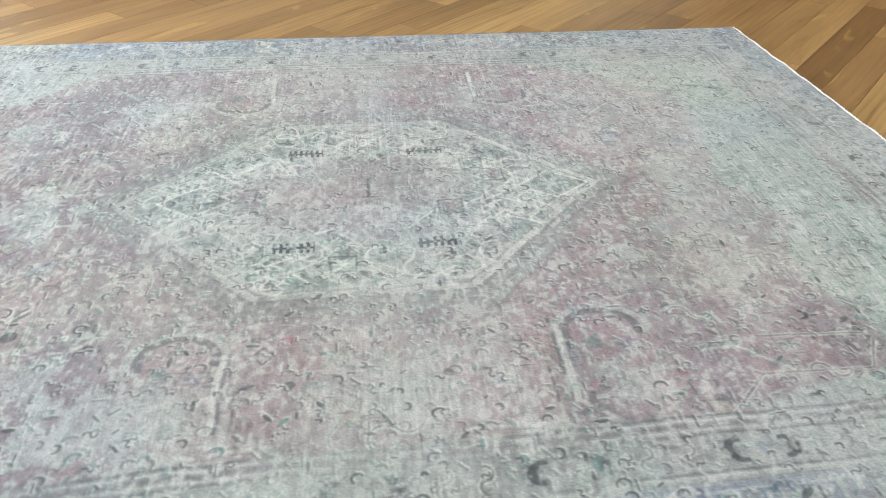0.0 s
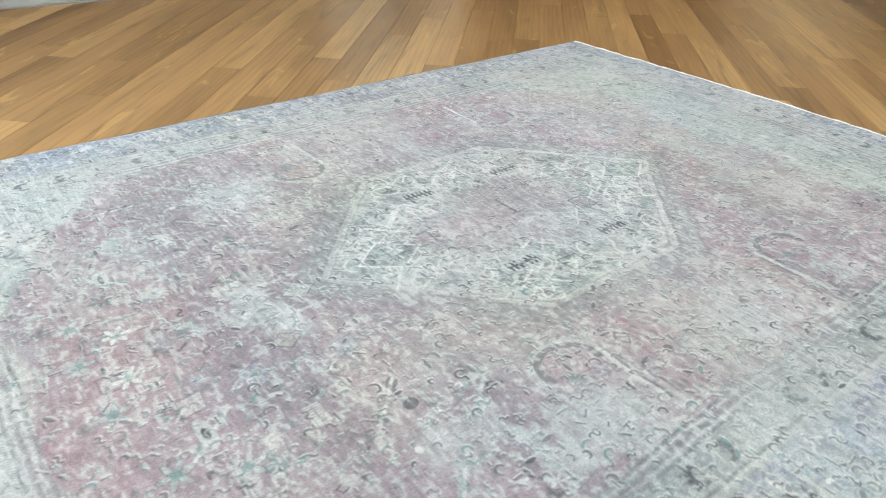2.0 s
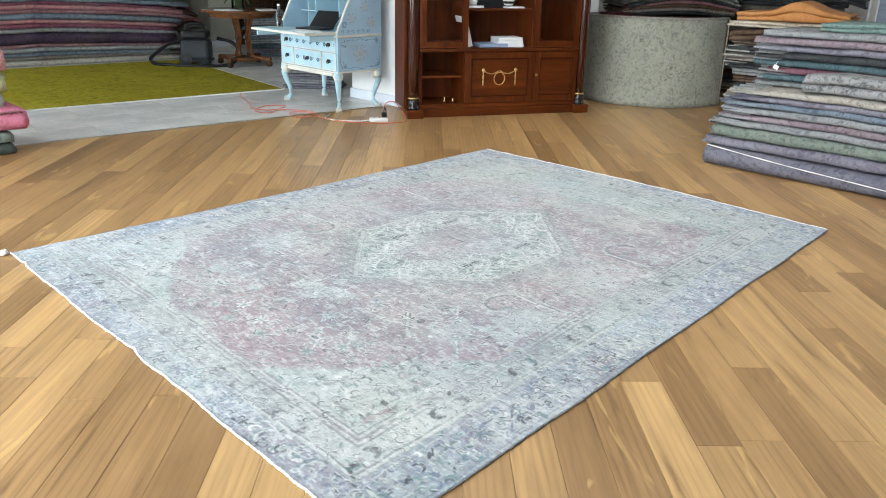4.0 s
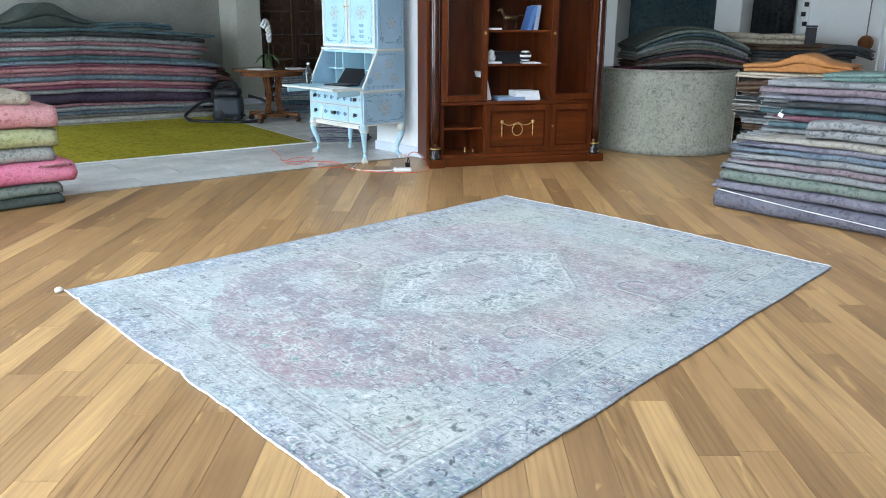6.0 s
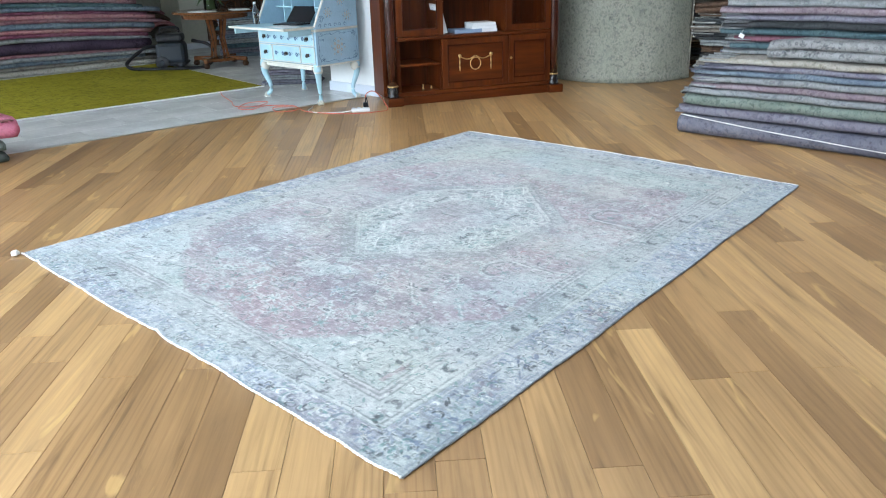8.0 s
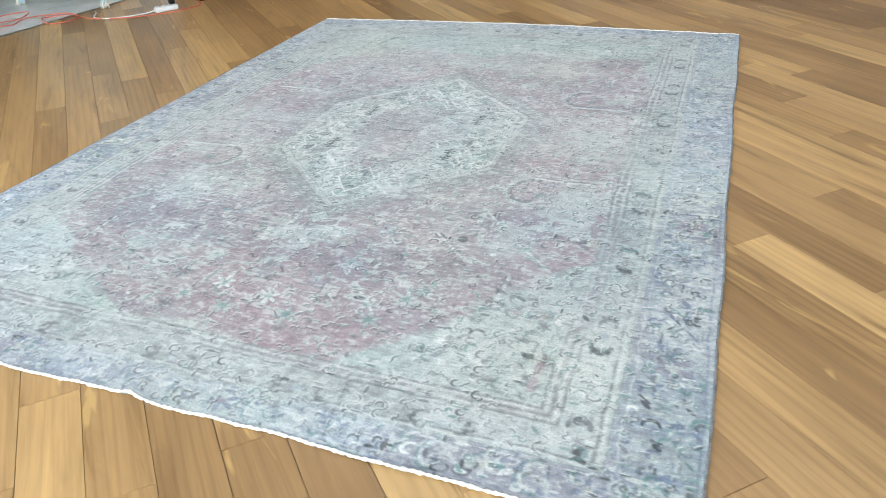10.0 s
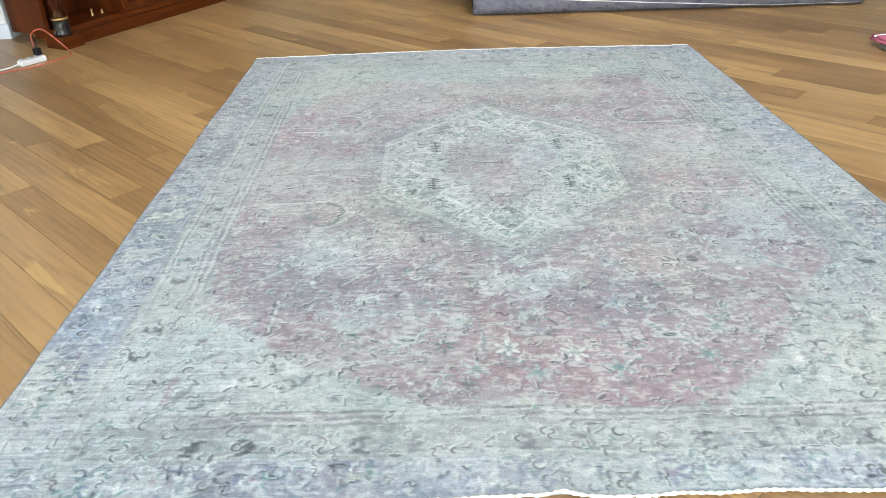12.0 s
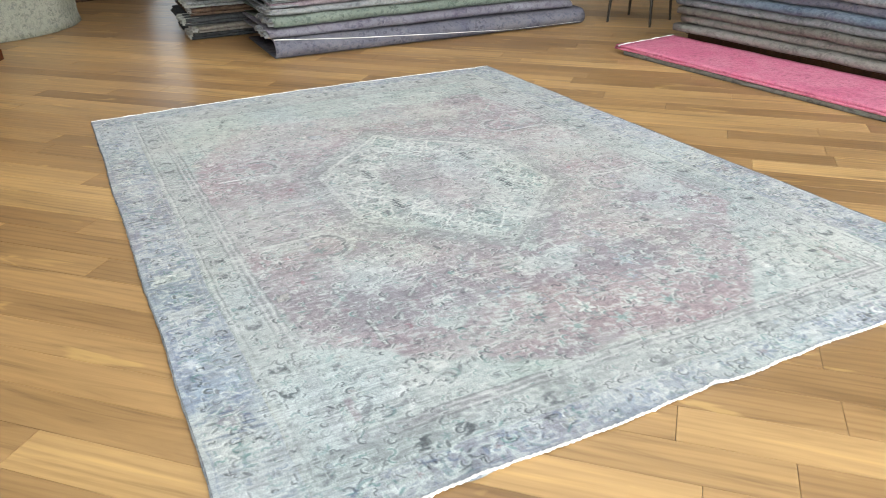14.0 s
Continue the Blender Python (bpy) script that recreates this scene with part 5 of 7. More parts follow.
plug = part("plug", box(0.03, 0.075, -0.02, 0.02, 0.043, 0.09, 0.008), BLACK_PLASTIC, strip, "black plug")
part("flex", tube(glide([(0.052, 0, 0.088), (0.06, 0.01, 0.13), (0.075, 0.05, 0.12), (0.10, 0.13, 0.02)], 6), 0.005, 6), BLACK_PLASTIC, plug)


def cable(points, r, material, label):
    return tagged(part("cable", tube(glide([(x, y, r + z) for x, y, z in points], 8), r, 7), material, smooth=True), label, "cable")


cable([(2.08, 4.82, 0.085), (2.12, 4.84, 0.16), (2.20, 4.80, 0.17), (2.26, 4.72, 0.05), (2.22, 4.66, 0.0), (2.10, 4.68, 0.0), (1.95, 4.76, 0.0), (1.78, 4.98, 0.0), (1.70, 5.30, 0.0), (1.78, 5.56, 0.0), (1.62, 5.72, 0.009), (1.50, 5.5, 0.004), (1.68, 5.42, 0.004), (1.78, 5.62, 0.012), (1.60, 5.86, 0.012), (1.40, 5.80, 0.012), (1.36, 5.98, 0.012), (1.60, 6.16, 0.012),
       (1.74, 6.0, 0.020), (1.52, 5.88, 0.018), (1.38, 6.06, 0.02), (1.55, 6.40, 0.009), (1.72, 6.85, 0.009), (1.90, 7.2, 0.009), (2.16, 7.9, 0.012), (2.46, 8.6, 0.009), (2.5, 9.2, 0.009)], 0.0045, ORANGE_CABLE, "orange extension cable looped loosely over the floor")
cable([(1.945, 4.88, 0.012), (1.88, 4.95, 0.0), (1.74, 5.10, 0.0), (1.72, 5.28, 0.0), (1.86, 5.40, 0.0), (1.90, 5.45, 0.0)], 0.005, WHITE_PLASTIC, "white cable beside the power strip")


# ---------------------------------------------------------------- vacuum cleaner
def vacuum(m):
    root = thing("vacuum_cleaner", m, "dark grey canister vacuum cleaner with black hose", "vacuum cleaner")
    part("tank", box(-0.2, 0.2, -0.17, 0.17, 0.07, 0.36, 0.05), GREY_PLASTIC, root, "slate grey tank", smooth=False)
    part("motor_head", box(-0.185, 0.185, -0.16, 0.16, 0.361, 0.48, 0.04), BLACK_PLASTIC, root, "black motor head")
    part("handle", tube(glide([(-0.13, 0, 0.475), (-0.12, 0, 0.55), (0.0, 0, 0.57), (0.12, 0, 0.55), (0.13, 0, 0.475)], 5), 0.016, 8), BLACK_PLASTIC, root, smooth=True)
    part("bumper", box(-0.215, 0.215, -0.185, 0.185, 0.045, 0.085, 0.02), BLACK_PLASTIC, root)
    for x in (-0.13, 0.13):
        for y in (-0.195, 0.165):
            big = x < 0
            w = part("wheel", lathe([(0.0, 0), (0.085 if big else 0.04, 0.0), (0.09 if big else 0.045, 0.008), (0.09 if big else 0.045, 0.022), (0.0, 0.03)], 20), BLACK_PLASTIC, root, "", pose(x, y + 0.03, 0.09 if big else 0.045, 90, 0, 0))
            part("hub", lathe([(0.0, 0.0305), (0.04 if big else 0.02, 0.0305), (0.03 if big else 0.014, 0.036), (0.0, 0.036)], 14), GREY_PLASTIC, w)
    hose = glide([(-0.18, 0.0, 0.30), (-0.34, -0.05, 0.30), (-0.50, -0.16, 0.20), (-0.60, -0.25, 0.10), (-0.52, -0.36, 0.05), (-0.36, -0.36, 0.035), (-0.1, -0.42, 0.03), (0.25, -0.46, 0.03), (0.52, -0.36, 0.05), (0.62, -0.1, 0.16), (0.5, 0.08, 0.3), (0.28, 0.10, 0.36)], 14)
    part("hose", tube(hose, lambda t: 0.024 + 0.003 * math.sin(t * 900), 8), BLACK_PLASTIC, root, "black ribbed hose", smooth=True)
    return root


vacuum(pose(2.74, 9.74, 0.0075, 0, 0, -38))


# ---------------------------------------------------------------- pedestal table with an orchid
def pedestal_table(m):
    root = thing("pedestal_table", m, "round polished wooden table on a carved pedestal", "table")
    part("tabletop", lathe([(0.0, 0.745), (0.56, 0.745), (0.585, 0.752), (0.59, 0.765), (0.58, 0.78), (0.0, 0.782)], 40), TABLE_WOOD, root, smooth=False)
    part("frieze", lathe([(0.46, 0.68), (0.47, 0.744), (0.0, 0.7445)], 36), TABLE_WOOD, root)
    for k in range(4):
        a = k * math.pi / 2 + 0.5
        c, s = math.cos(a), math.sin(a)
        part("pillar", tube([(0.13 * c, 0.13 * s, 0.14), (0.09 * c, 0.09 * s, 0.4), (0.15 * c, 0.15 * s, 0.68)], 0.03, 4), TABLE_WOOD, root)
        ft = part("foot", tube(glide([(0.1 * c, 0.1 * s, 0.11), (0.28 * c, 0.28 * s, 0.105), (0.42 * c, 0.42 * s, 0.10)], 4), 0.032, 8), TABLE_WOOD, root)
        part("ball_foot", lathe([(0.0, 0.0), (0.035, 0.005), (0.048, 0.04), (0.035, 0.072), (0.0, 0.075)], 14, at=(0.40 * c, 0.40 * s, 0)), WALNUT, ft, "dark ball foot", smooth=True)
    part("base_plate", lathe([(0.0, 0.08), (0.26, 0.08), (0.27, 0.095), (0.25, 0.12), (0.0, 0.14)], 28), TABLE_WOOD, root)
    return root


TABLE = pose(3.24, 9.28, 0.0075)
pedestal_table(TABLE)
orchid = thing("orchid", TABLE @ pose(-0.08, -0.05, 0.783), "white orchid in a glass vase on a table", "plant")
part("vase", lathe([(0.0, 0.0), (0.085, 0.0), (0.09, 0.01), (0.09, 0.2), (0.086, 0.2), (0.086, 0.012), (0.0, 0.012)], 18), GLASS, orchid, "square-sided clear glass vase", smooth=True)
part("moss", lathe([(0.0, 0.014), (0.08, 0.014), (0.082, 0.12), (0.05, 0.16), (0.0, 0.17)], 14), STEM, orchid)
stem = glide([(0, 0, 0.15), (0.03, 0.02, 0.35), (0.0, -0.02, 0.55), (-0.06, -0.06, 0.66), (-0.12, -0.10, 0.62)], 6)
part("stem", tube(stem, 0.006, 6), STEM, orchid)
rng = random.Random(14)
for k in range(9):
    p = stem[-1 - 2 * k] if 1 + 2 * k <= len(stem) - 6 else Vector((rng.uniform(-0.06, 0.05), rng.uniform(-0.06, 0.05), rng.uniform(0.35, 0.62)))
    bm = bmesh.new()
    for j in range(5):
        a = j * 2 * math.pi / 5 + rng.random()
        bmesh.ops.create_icosphere(bm, subdivisions=1, radius=0.03, matrix=Matrix.Translation((p.x + 0.026 * math.cos(a), p.y - 0.02, p.z + 0.026 * math.sin(a))) @ Matrix.Diagonal((1, 0.3, 1, 1)))
    part("blossom", bm, PETAL, orchid, "white orchid blossom", smooth=True)
for k in range(5):
    a = k * 1.3
    bm = bmesh.new()
    pts = [(0.12 * t * math.cos(a), 0.12 * t * math.sin(a), 0.16 + 0.10 * t - 0.10 * t * t) for t in (0, 0.4, 0.8, 1.2, 1.6)]
    tube(pts, lambda t: 0.004 + 0.018 * math.sin(math.pi * min(1, t + 0.05)), 5, bm)
    part("leaf", bm, STEM, orchid, "dark green strap leaf", smooth=True)
for dx, dy, tr in ((-0.32, -0.2, 10), (0.2, -0.33, -20)):
    tagged(part("booklet", box(-0.12, 0.12, -0.16, 0.16, 0, 0.008, 0.001), WHITE_PAPER, m=TABLE @ pose(dx, dy, 0.7825, 0, 0, tr)), "white booklet lying on a round table", "booklet")

# blue-grey pile behind the table
back_rows = [((BLUE, SLATE, TEAL, GREY)[i % 4], "blue-grey folded carpet in a low pile", 1.8, 0.9, 0.068, 0.03 * math.sin(4 * i), 0.02 * math.cos(3 * i)) for i in range(9)]
stack(back_rows, pose(4.45, 9.55, 0.007), -40, "carpets in the low pile", 91)


# ---------------------------------------------------------------- dark display case with lattice doors
def display_case(m, W=1.55, D=0.45, H=2.4):
    root = thing("display_case", m, "dark walnut display case with lattice glass doors", "cabinet")
    part("side_panel", box(0, 0.03, 0.02, D, 0.0, H), WALNUT, root)
    part("side_panel", box(W - 0.03, W, 0.02, D, 0.0, H), WALNUT, root)
    part("back_panel", box(0.03, W - 0.03, D - 0.02, D, 0.0, H), WALNUT, root)
    part("bottom", box(0.03, W - 0.03, 0.02, D - 0.02, 0.0, 0.12), WALNUT, root)
    part("top", box(-0.04, W + 0.04, -0.03, D, H + 0.001, H + 0.1, 0.02), WALNUT, root)
    for z in (0.75, 1.2, 1.65, 2.05):
        part("shelf", box(0.032, W - 0.032, 0.06, D - 0.021, z, z + 0.025), WALNUT, root)
    for x0 in (0.005, W / 2 + 0.002):
        w = W / 2 - 0.008
        d = part("door", framed_panel(w, H - 0.13, 0.07, 0.03, x=x0, z=0.125, y=0.0), WALNUT, root)
        part("pane", box(x0 + 0.06, x0 + w - 0.06, 0.014, 0.018, 0.19, H - 0.07), GLASS, d, "clear glass pane").visible_shadow = False
        bm = bmesh.new()
        cw, ch = (w - 0.14) / 3, 0.30
        for i in range(3):
            for j in range(7):
                cx, cz = x0 + 0.07 + cw * (i + 0.5), 0.36 + ch * j
                if cz + 0.15 > H - 0.06:
                    continue
                hexa = [(cx - cw / 2, cz - ch * 0.22), (cx, cz - ch * 0.42), (cx + cw / 2, cz - ch * 0.22), (cx + cw / 2, cz + ch * 0.22), (cx, cz + ch * 0.42), (cx - cw / 2, cz + ch * 0.22), (cx - cw / 2, cz - ch * 0.22)]
                for (xa, za), (xb, zb) in zip(hexa, hexa[1:]):
                    tube([(xa, 0.006, za), (xb, 0.006, zb)], 0.007, 4, bm)
        part("lattice", bm, TABLE_WOOD, d, "honeycomb glazing bars")
    return root


display_case(pose(4.57, 11.86, 0.0, 0, 0, 0))

# ---------------------------------------------------------------- the carpet on display
LX, LY = 3.68, 2.80                 # its length and width
NX, NY = 1180, 898


def soft_noise(cells_x, cells_y, seed):
    """Smooth random field on the carpet's grid, about 0..1."""
    r = np.random.RandomState(seed)
    g = r.rand(cells_y + 3, cells_x + 3)
    x, y = np.linspace(0, cells_x, NX), np.linspace(0, cells_y, NY)
    ix, iy = x.astype(int), y.astype(int)
    fx, fy = x - ix, y - iy
    fx, fy = fx * fx * (3 - 2 * fx), (fy * fy * (3 - 2 * fy))[:, None]
    a = g[np.ix_(iy, ix)] * (1 - fx) + g[np.ix_(iy, ix + 1)] * fx
    b = g[np.ix_(iy + 1, ix)] * (1 - fx) + g[np.ix_(iy + 1, ix + 1)] * fx
    return a * (1 - fy) + b * fy


gx = np.linspace(0, LX, NX)[None, :] + 0 * np.linspace(0, LY, NY)[:, None]
gy = np.linspace(0, LY, NY)[:, None] + 0 * gx
# hand-knotted lines waver a little
wx = gx + 0.020 * (soft_noise(9, 7, 1) - 0.5) + 0.008 * (soft_noise(60, 45, 2) - 0.5)
wy = gy + 0.020 * (soft_noise(9, 7, 3) - 0.5) + 0.008 * (soft_noise(60, 45, 4) - 0.5)
CX, CY = 1.86, 1.39                 # middle of the medallion
px, py = wx - CX, wy - CY
col = np.zeros((NY, NX, 3))
C = {k: np.array(v) for k, v in dict(
    field=(0.326, 0.272, 0.288), rose=(0.312, 0.230, 0.251), mauve=(0.255, 0.232, 0.254), pale=(0.430, 0.465, 0.452), aqua=(0.355, 0.415, 0.402), cream=(0.455, 0.450, 0.375),
    blue=(0.292, 0.330, 0.375), sky=(0.33, 0.40, 0.46), navy=(0.150, 0.190, 0.262), grey=(0.155, 0.170, 0.178), dark=(0.048, 0.060, 0.068), teal=(0.130, 0.235, 0.225),
    red=(0.32, 0.13, 0.165), white=(0.60, 0.63, 0.60)).items()}


def lay(mask, colour, k=1.0):
    m = (np.clip(mask, 0, 1) * k)[..., None]
    col[:] = col * (1 - m) + C[colour] * m


def step(v, w=0.006):
    return np.clip(v / w + 0.5, 0, 1)


def hexagon(x, y, hx, flat, hy):
    """Positive inside a six-sided medallion with tips on x; in metres from its edge, about."""
    side = hy - np.abs(y)
    k = hy / (hx - flat)
    slope = (hx - np.abs(x)) * k - np.abs(y)
    return np.minimum(side, slope / math.sqrt(1 + k * k))


def medallion(x, y, grow=0.0):
    """Tips at the middle of both ends, long sides parallel to the carpet's length."""
    return hexagon(x, y, 0.735 + grow * 1.3, 0.285 + grow * 0.5, 0.485 + grow)


def inside(x, y, grow=0.0):
    return float(medallion(np.array(x - CX), np.array(y - CY), grow))


rs = np.random.RandomState(12)


def window_of(x, y, r):
    i0, i1 = max(0, int((x - r) / LX * NX)), min(NX, int((x + r) / LX * NX) + 2)
    j0, j1 = max(0, int((y - r) / LY * NY)), min(NY, int((y + r) / LY * NY) + 2)
    return slice(j0, j1), slice(i0, i1)


def stamp(x, y, r, shape, colour, k=1.0, turn=0.0, thin=0.007):
    """Draws one small motif of radius r."""
    if not (-r < x < LX + r and -r < y < LY + r):
        return
    w = window_of(x, y, r * 1.3)
    dx, dy = wx[w] - x, wy[w] - y
    if dx.size == 0:
        return
    c, s = math.cos(turn), math.sin(turn)
    dx, dy = c * dx + s * dy, c * dy - s * dx
    q = np.hypot(dx, dy)
    if shape == "disc":
        m = r - q
    elif shape == "ring":
        m = thin - np.abs(q - r)
    elif shape == "bar":
        m = np.minimum(r - np.abs(dx), thin - np.abs(dy))
    elif shape == "block":
        m = np.minimum(r - np.abs(dx), 0.6 * r - np.abs(dy))
    elif shape == "leaf":
        m = (1 - (dx / r) ** 2 - (dy / (0.36 * r)) ** 2) * r * 0.3
    elif shape == "cee":
        m = np.where(dx > -0.25 * r, thin * (1 + 0.8 * dx / r) - np.abs(q - r * 0.85), -1)
    elif shape == "hook":
        m = np.maximum(np.where(dx > 0, thin - np.abs(np.hypot(dx, dy - r / 2) - r / 2), -1), np.where(dx <= 0, thin - np.abs(np.hypot(dx, dy + r / 2) - r / 2), -1))
    elif shape == "comb":
        m = np.minimum(np.minimum(r - np.abs(dx), 0.4 * r - np.abs(dy)), np.where((np.abs(dy) < 0.09 * r) | (np.mod(dx / r * 3.2, 1.0) < 0.5), 1.0, -1))
    elif shape == "square":
        m = thin - np.abs(np.maximum(np.abs(dx), np.abs(dy)) - r * 0.8)
    elif shape == "lozenge":
        m = thin - np.abs(np.abs(dx) + np.abs(dy) * 1.3 - r * 0.9)
    elif shape == "diamond":
        m = 0.9 * r - np.abs(dx) - np.abs(dy) * 1.3
    elif shape == "arch":
        m = np.where(dy < 0.25 * r, thin - np.abs(np.hypot(dx, dy * 1.15) - r * 0.9), -1)
    else:
        a = np.arctan2(dy, dx)
        m = r * (0.62 + 0.34 * np.cos(6 * a)) - q
    mask = (np.clip(m / 0.0036 + 0.5, 0, 1) * k)[..., None]
    col[w] = col[w] * (1 - mask) + C[colour] * mask


def line(p, q, colour, k, thin=0.004):
    """A straight line of knots from p to q."""
    d = math.dist(p, q)
    stamp((p[0] + q[0]) / 2, (p[1] + q[1]) / 2, d / 2, "bar", colour, k, math.atan2(q[1] - p[1], q[0] - p[0]), thin)


def four(x, y):
    """The four places of a motif in the mirrored design, with the weaver's small slips."""
    for sx in (-1, 1):
        for sy in (-1, 1):
            yield CX + sx * (x + rs.uniform(-0.012, 0.012)), CY + sy * (y + rs.uniform(-0.012, 0.012)), sx, sy


# pale ground in the corners, rose field with cut corners in the middle
lay(np.ones((NY, NX)), "aqua")
lay(np.clip((soft_noise(7, 5, 71) - 0.40) * 3, 0, 1), "pale", 0.8)
lay(np.clip((soft_noise(5, 4, 72) - 0.52) * 4, 0, 1), "cream", 0.75)
edge_x, edge_y = np.minimum(wx, LX - wx), np.minimum(wy, LY - wy)
near_cut = np.where(wy < CY, (0.98 - wx) / 0.66 + (0.98 - wy) / 0.58, (0.74 - wx) / 0.44 + (wy - 1.68) / 0.74)
far_cut = np.where(wy < CY, (wx - 2.66) / 0.42 + (0.49 - wy) / 0.12, (wx - 2.62) / 0.46 + (wy - 1.98) / 0.45)
octo = np.minimum(np.minimum(wx - 0.30, 3.08 - wx), np.minimum(wy - 0.37, 2.42 - wy))
octo = np.minimum(octo, np.minimum((1.0 - near_cut) * 0.45, (1.0 - far_cut) * 0.30))
ragged_edge = octo + 0.05 * (soft_noise(60, 46, 5) - 0.5) + 0.15 * (soft_noise(13, 10, 15) - 0.5)
worn = 0.5 * soft_noise(6, 4, 6) + 0.3 * soft_noise(14, 11, 7) + 0.2 * soft_noise(34, 26, 8)
field_mask = step(ragged_edge, 0.05)
lay(field_mask, "field", 0.80)
lay(field_mask * np.clip((0.44 - worn) * 7, 0, 1), "aqua", 0.45)
lay(field_mask * np.clip((worn - 0.48) * 7, 0, 1), "rose", 0.42)
# the rose is deepest along the rim of the field
lay(field_mask * np.clip(1 - octo / 0.30, 0, 1) * np.clip((soft_noise(18, 14, 9) - 0.35) * 3, 0, 1), "rose", 0.45)
# bands across the carpet where the dye changes
bands = soft_noise(22, 3, 10)
lay(field_mask * np.clip((bands - 0.56) * 6, 0, 1), "mauve", 0.70)
lay(field_mask * np.clip((0.36 - bands) * 6, 0, 1), "pale", 0.35)
for x, y, r, k in ((0.77, 1.02, 0.17, 0.6), (0.66, 1.12, 0.12, 0.4), (1.78, 2.05, 0.16, 0.55), (1.62, 2.10, 0.12, 0.45), (2.80, 1.95, 0.22, 0.4), (3.0, 1.30, 0.2, 0.35), (0.85, 1.78, 0.16, 0.35), (2.88, 1.45, 0.16, 0.5), (1.15, 1.08, 0.13, 0.35)):
    d = 1 - np.hypot((wx - x) / 0.75, wy - y) / r + 0.9 * (soft_noise(40, 24, 11) - 0.5)
    lay(field_mask * np.clip(d * 1.8, 0, 1), "mauve", k)

# mirrored design of the field: flowers, brackets, stems, hooks
for _ in range(105):
    x, y = rs.uniform(0.0, 1.45), rs.uniform(0.0, 1.0)
    if inside(CX + x, CY + y, 0.11) > 0:
        continue
    kind, r, t = rs.randint(8), rs.uniform(0.022, 0.052), rs.choice([0, 0.78, 1.57])
    fill, rim = rs.choice(["pale", "teal", "white", "cream", "sky", "mauve"]), rs.choice(["dark", "grey", "grey", "teal"])
    fade = rs.uniform(0.4, 0.85)
    for ax, ay, sx, sy in four(x, y):
        k = fade * rs.uniform(0.5, 1.0)
        t2 = t * sx * sy
        if kind < 3:
            stamp(ax, ay, r * 1.12, "rosette", rim, k * 0.8)
            stamp(ax, ay, r * 0.92, "rosette", fill, k)
            stamp(ax, ay, r * 0.33, "disc", rs.choice(["red", "dark"]), k * 0.7)
        elif kind == 3:
            stamp(ax, ay, r, "diamond", fill, k * 0.8, t2)
            stamp(ax, ay, r * 1.05, "lozenge", rim, k, t2, 0.004)
        elif kind == 4:
            stamp(ax, ay, r * 1.5, "hook", "white", k, t2 + (0 if sx > 0 else math.pi), 0.0075)
            stamp(ax, ay, r * 1.5, "hook", rim, k, t2 + (0 if sx > 0 else math.pi), 0.0032)
        elif kind == 5:
            stamp(ax, ay, r * 2.0, "bar", "white", k, t2, 0.0065)
            stamp(ax, ay + 0.008, r * 2.0, "bar", rim, k * 0.8, t2, 0.003)
            for q in (-1.2, 0, 1.2):
                stamp(ax + r * q * math.cos(t2), ay + r * q * math.sin(t2), r * 0.55, "leaf", rim, k * 0.8, t2 + 0.9)
        elif kind == 6:
            stamp(ax, ay, r, "block", fill, k * 0.9, t2)
            stamp(ax, ay, r * 0.8, "comb", rim, k, t2)
        else:
            stamp(ax, ay, r, "square", rim, k * 0.9, t2, 0.003)
            stamp(ax, ay, r * 0.6, "rosette", fill, k, t2)
for _ in range(520):
    x, y = rs.uniform(0.0, 1.5), rs.uniform(0.0, 1.02)
    if inside(CX + x, CY + y, 0.08) > 0:
        continue
    shape = rs.choice(["leaf", "bar", "hook", "cee", "disc", "lozenge"], p=[0.34, 0.24, 0.18, 0.12, 0.06, 0.06])
    r, c, t, k = rs.uniform(0.010, 0.024), rs.choice(["dark", "grey", "teal", "white", "pale", "red"], p=[0.24, 0.22, 0.14, 0.26, 0.10, 0.04]), rs.uniform(0, 3.14), rs.uniform(0.4, 0.95)
    for ax, ay, sx, sy in four(x, y):
        stamp(ax, ay, r, shape, c, k * rs.uniform(0.3, 1.0), t * sx * sy, 0.0032)

# four arches with their stems, standing towards the long sides
for x, y, s in ((1.42, 0.70, 1), (2.42, 0.70, -1), (1.42, 2.09, 1), (2.42, 2.09, -1)):
    d = 1 if y < CY else -1
    t = math.pi if y < CY else 0.0
    stamp(x, y - 0.03 * d, 0.085, "disc", "rose", 0.35)
    stamp(x, y - 0.01 * d, 0.125, "arch", "pale", 0.6, t, 0.010)
    stamp(x, y - 0.01 * d, 0.100, "arch", "grey", 0.75, t, 0.011)
    stamp(x - 0.03, y - 0.05 * d, 0.032, "rosette", "teal", 0.65)
    stamp(x + 0.05, y - 0.07 * d, 0.028, "rosette", "navy", 0.5)
    line((x + 0.105 * s, y), (x + 0.105 * s, y - 0.24 * d), "white", 0.6, 0.008)
    line((x + 0.118 * s, y), (x + 0.118 * s, y - 0.24 * d), "grey", 0.6, 0.004)
    line((x + 0.15 * s, y - 0.12 * d), (x + 0.15 * s, y - 0.24 * d), "dark", 0.5, 0.0035)
    stamp(x + 0.02, y - 0.22 * d, 0.055, "lozenge", "pale", 0.7, 0, 0.009)
    stamp(x + 0.02, y - 0.22 * d, 0.028, "rosette", "teal", 0.5)
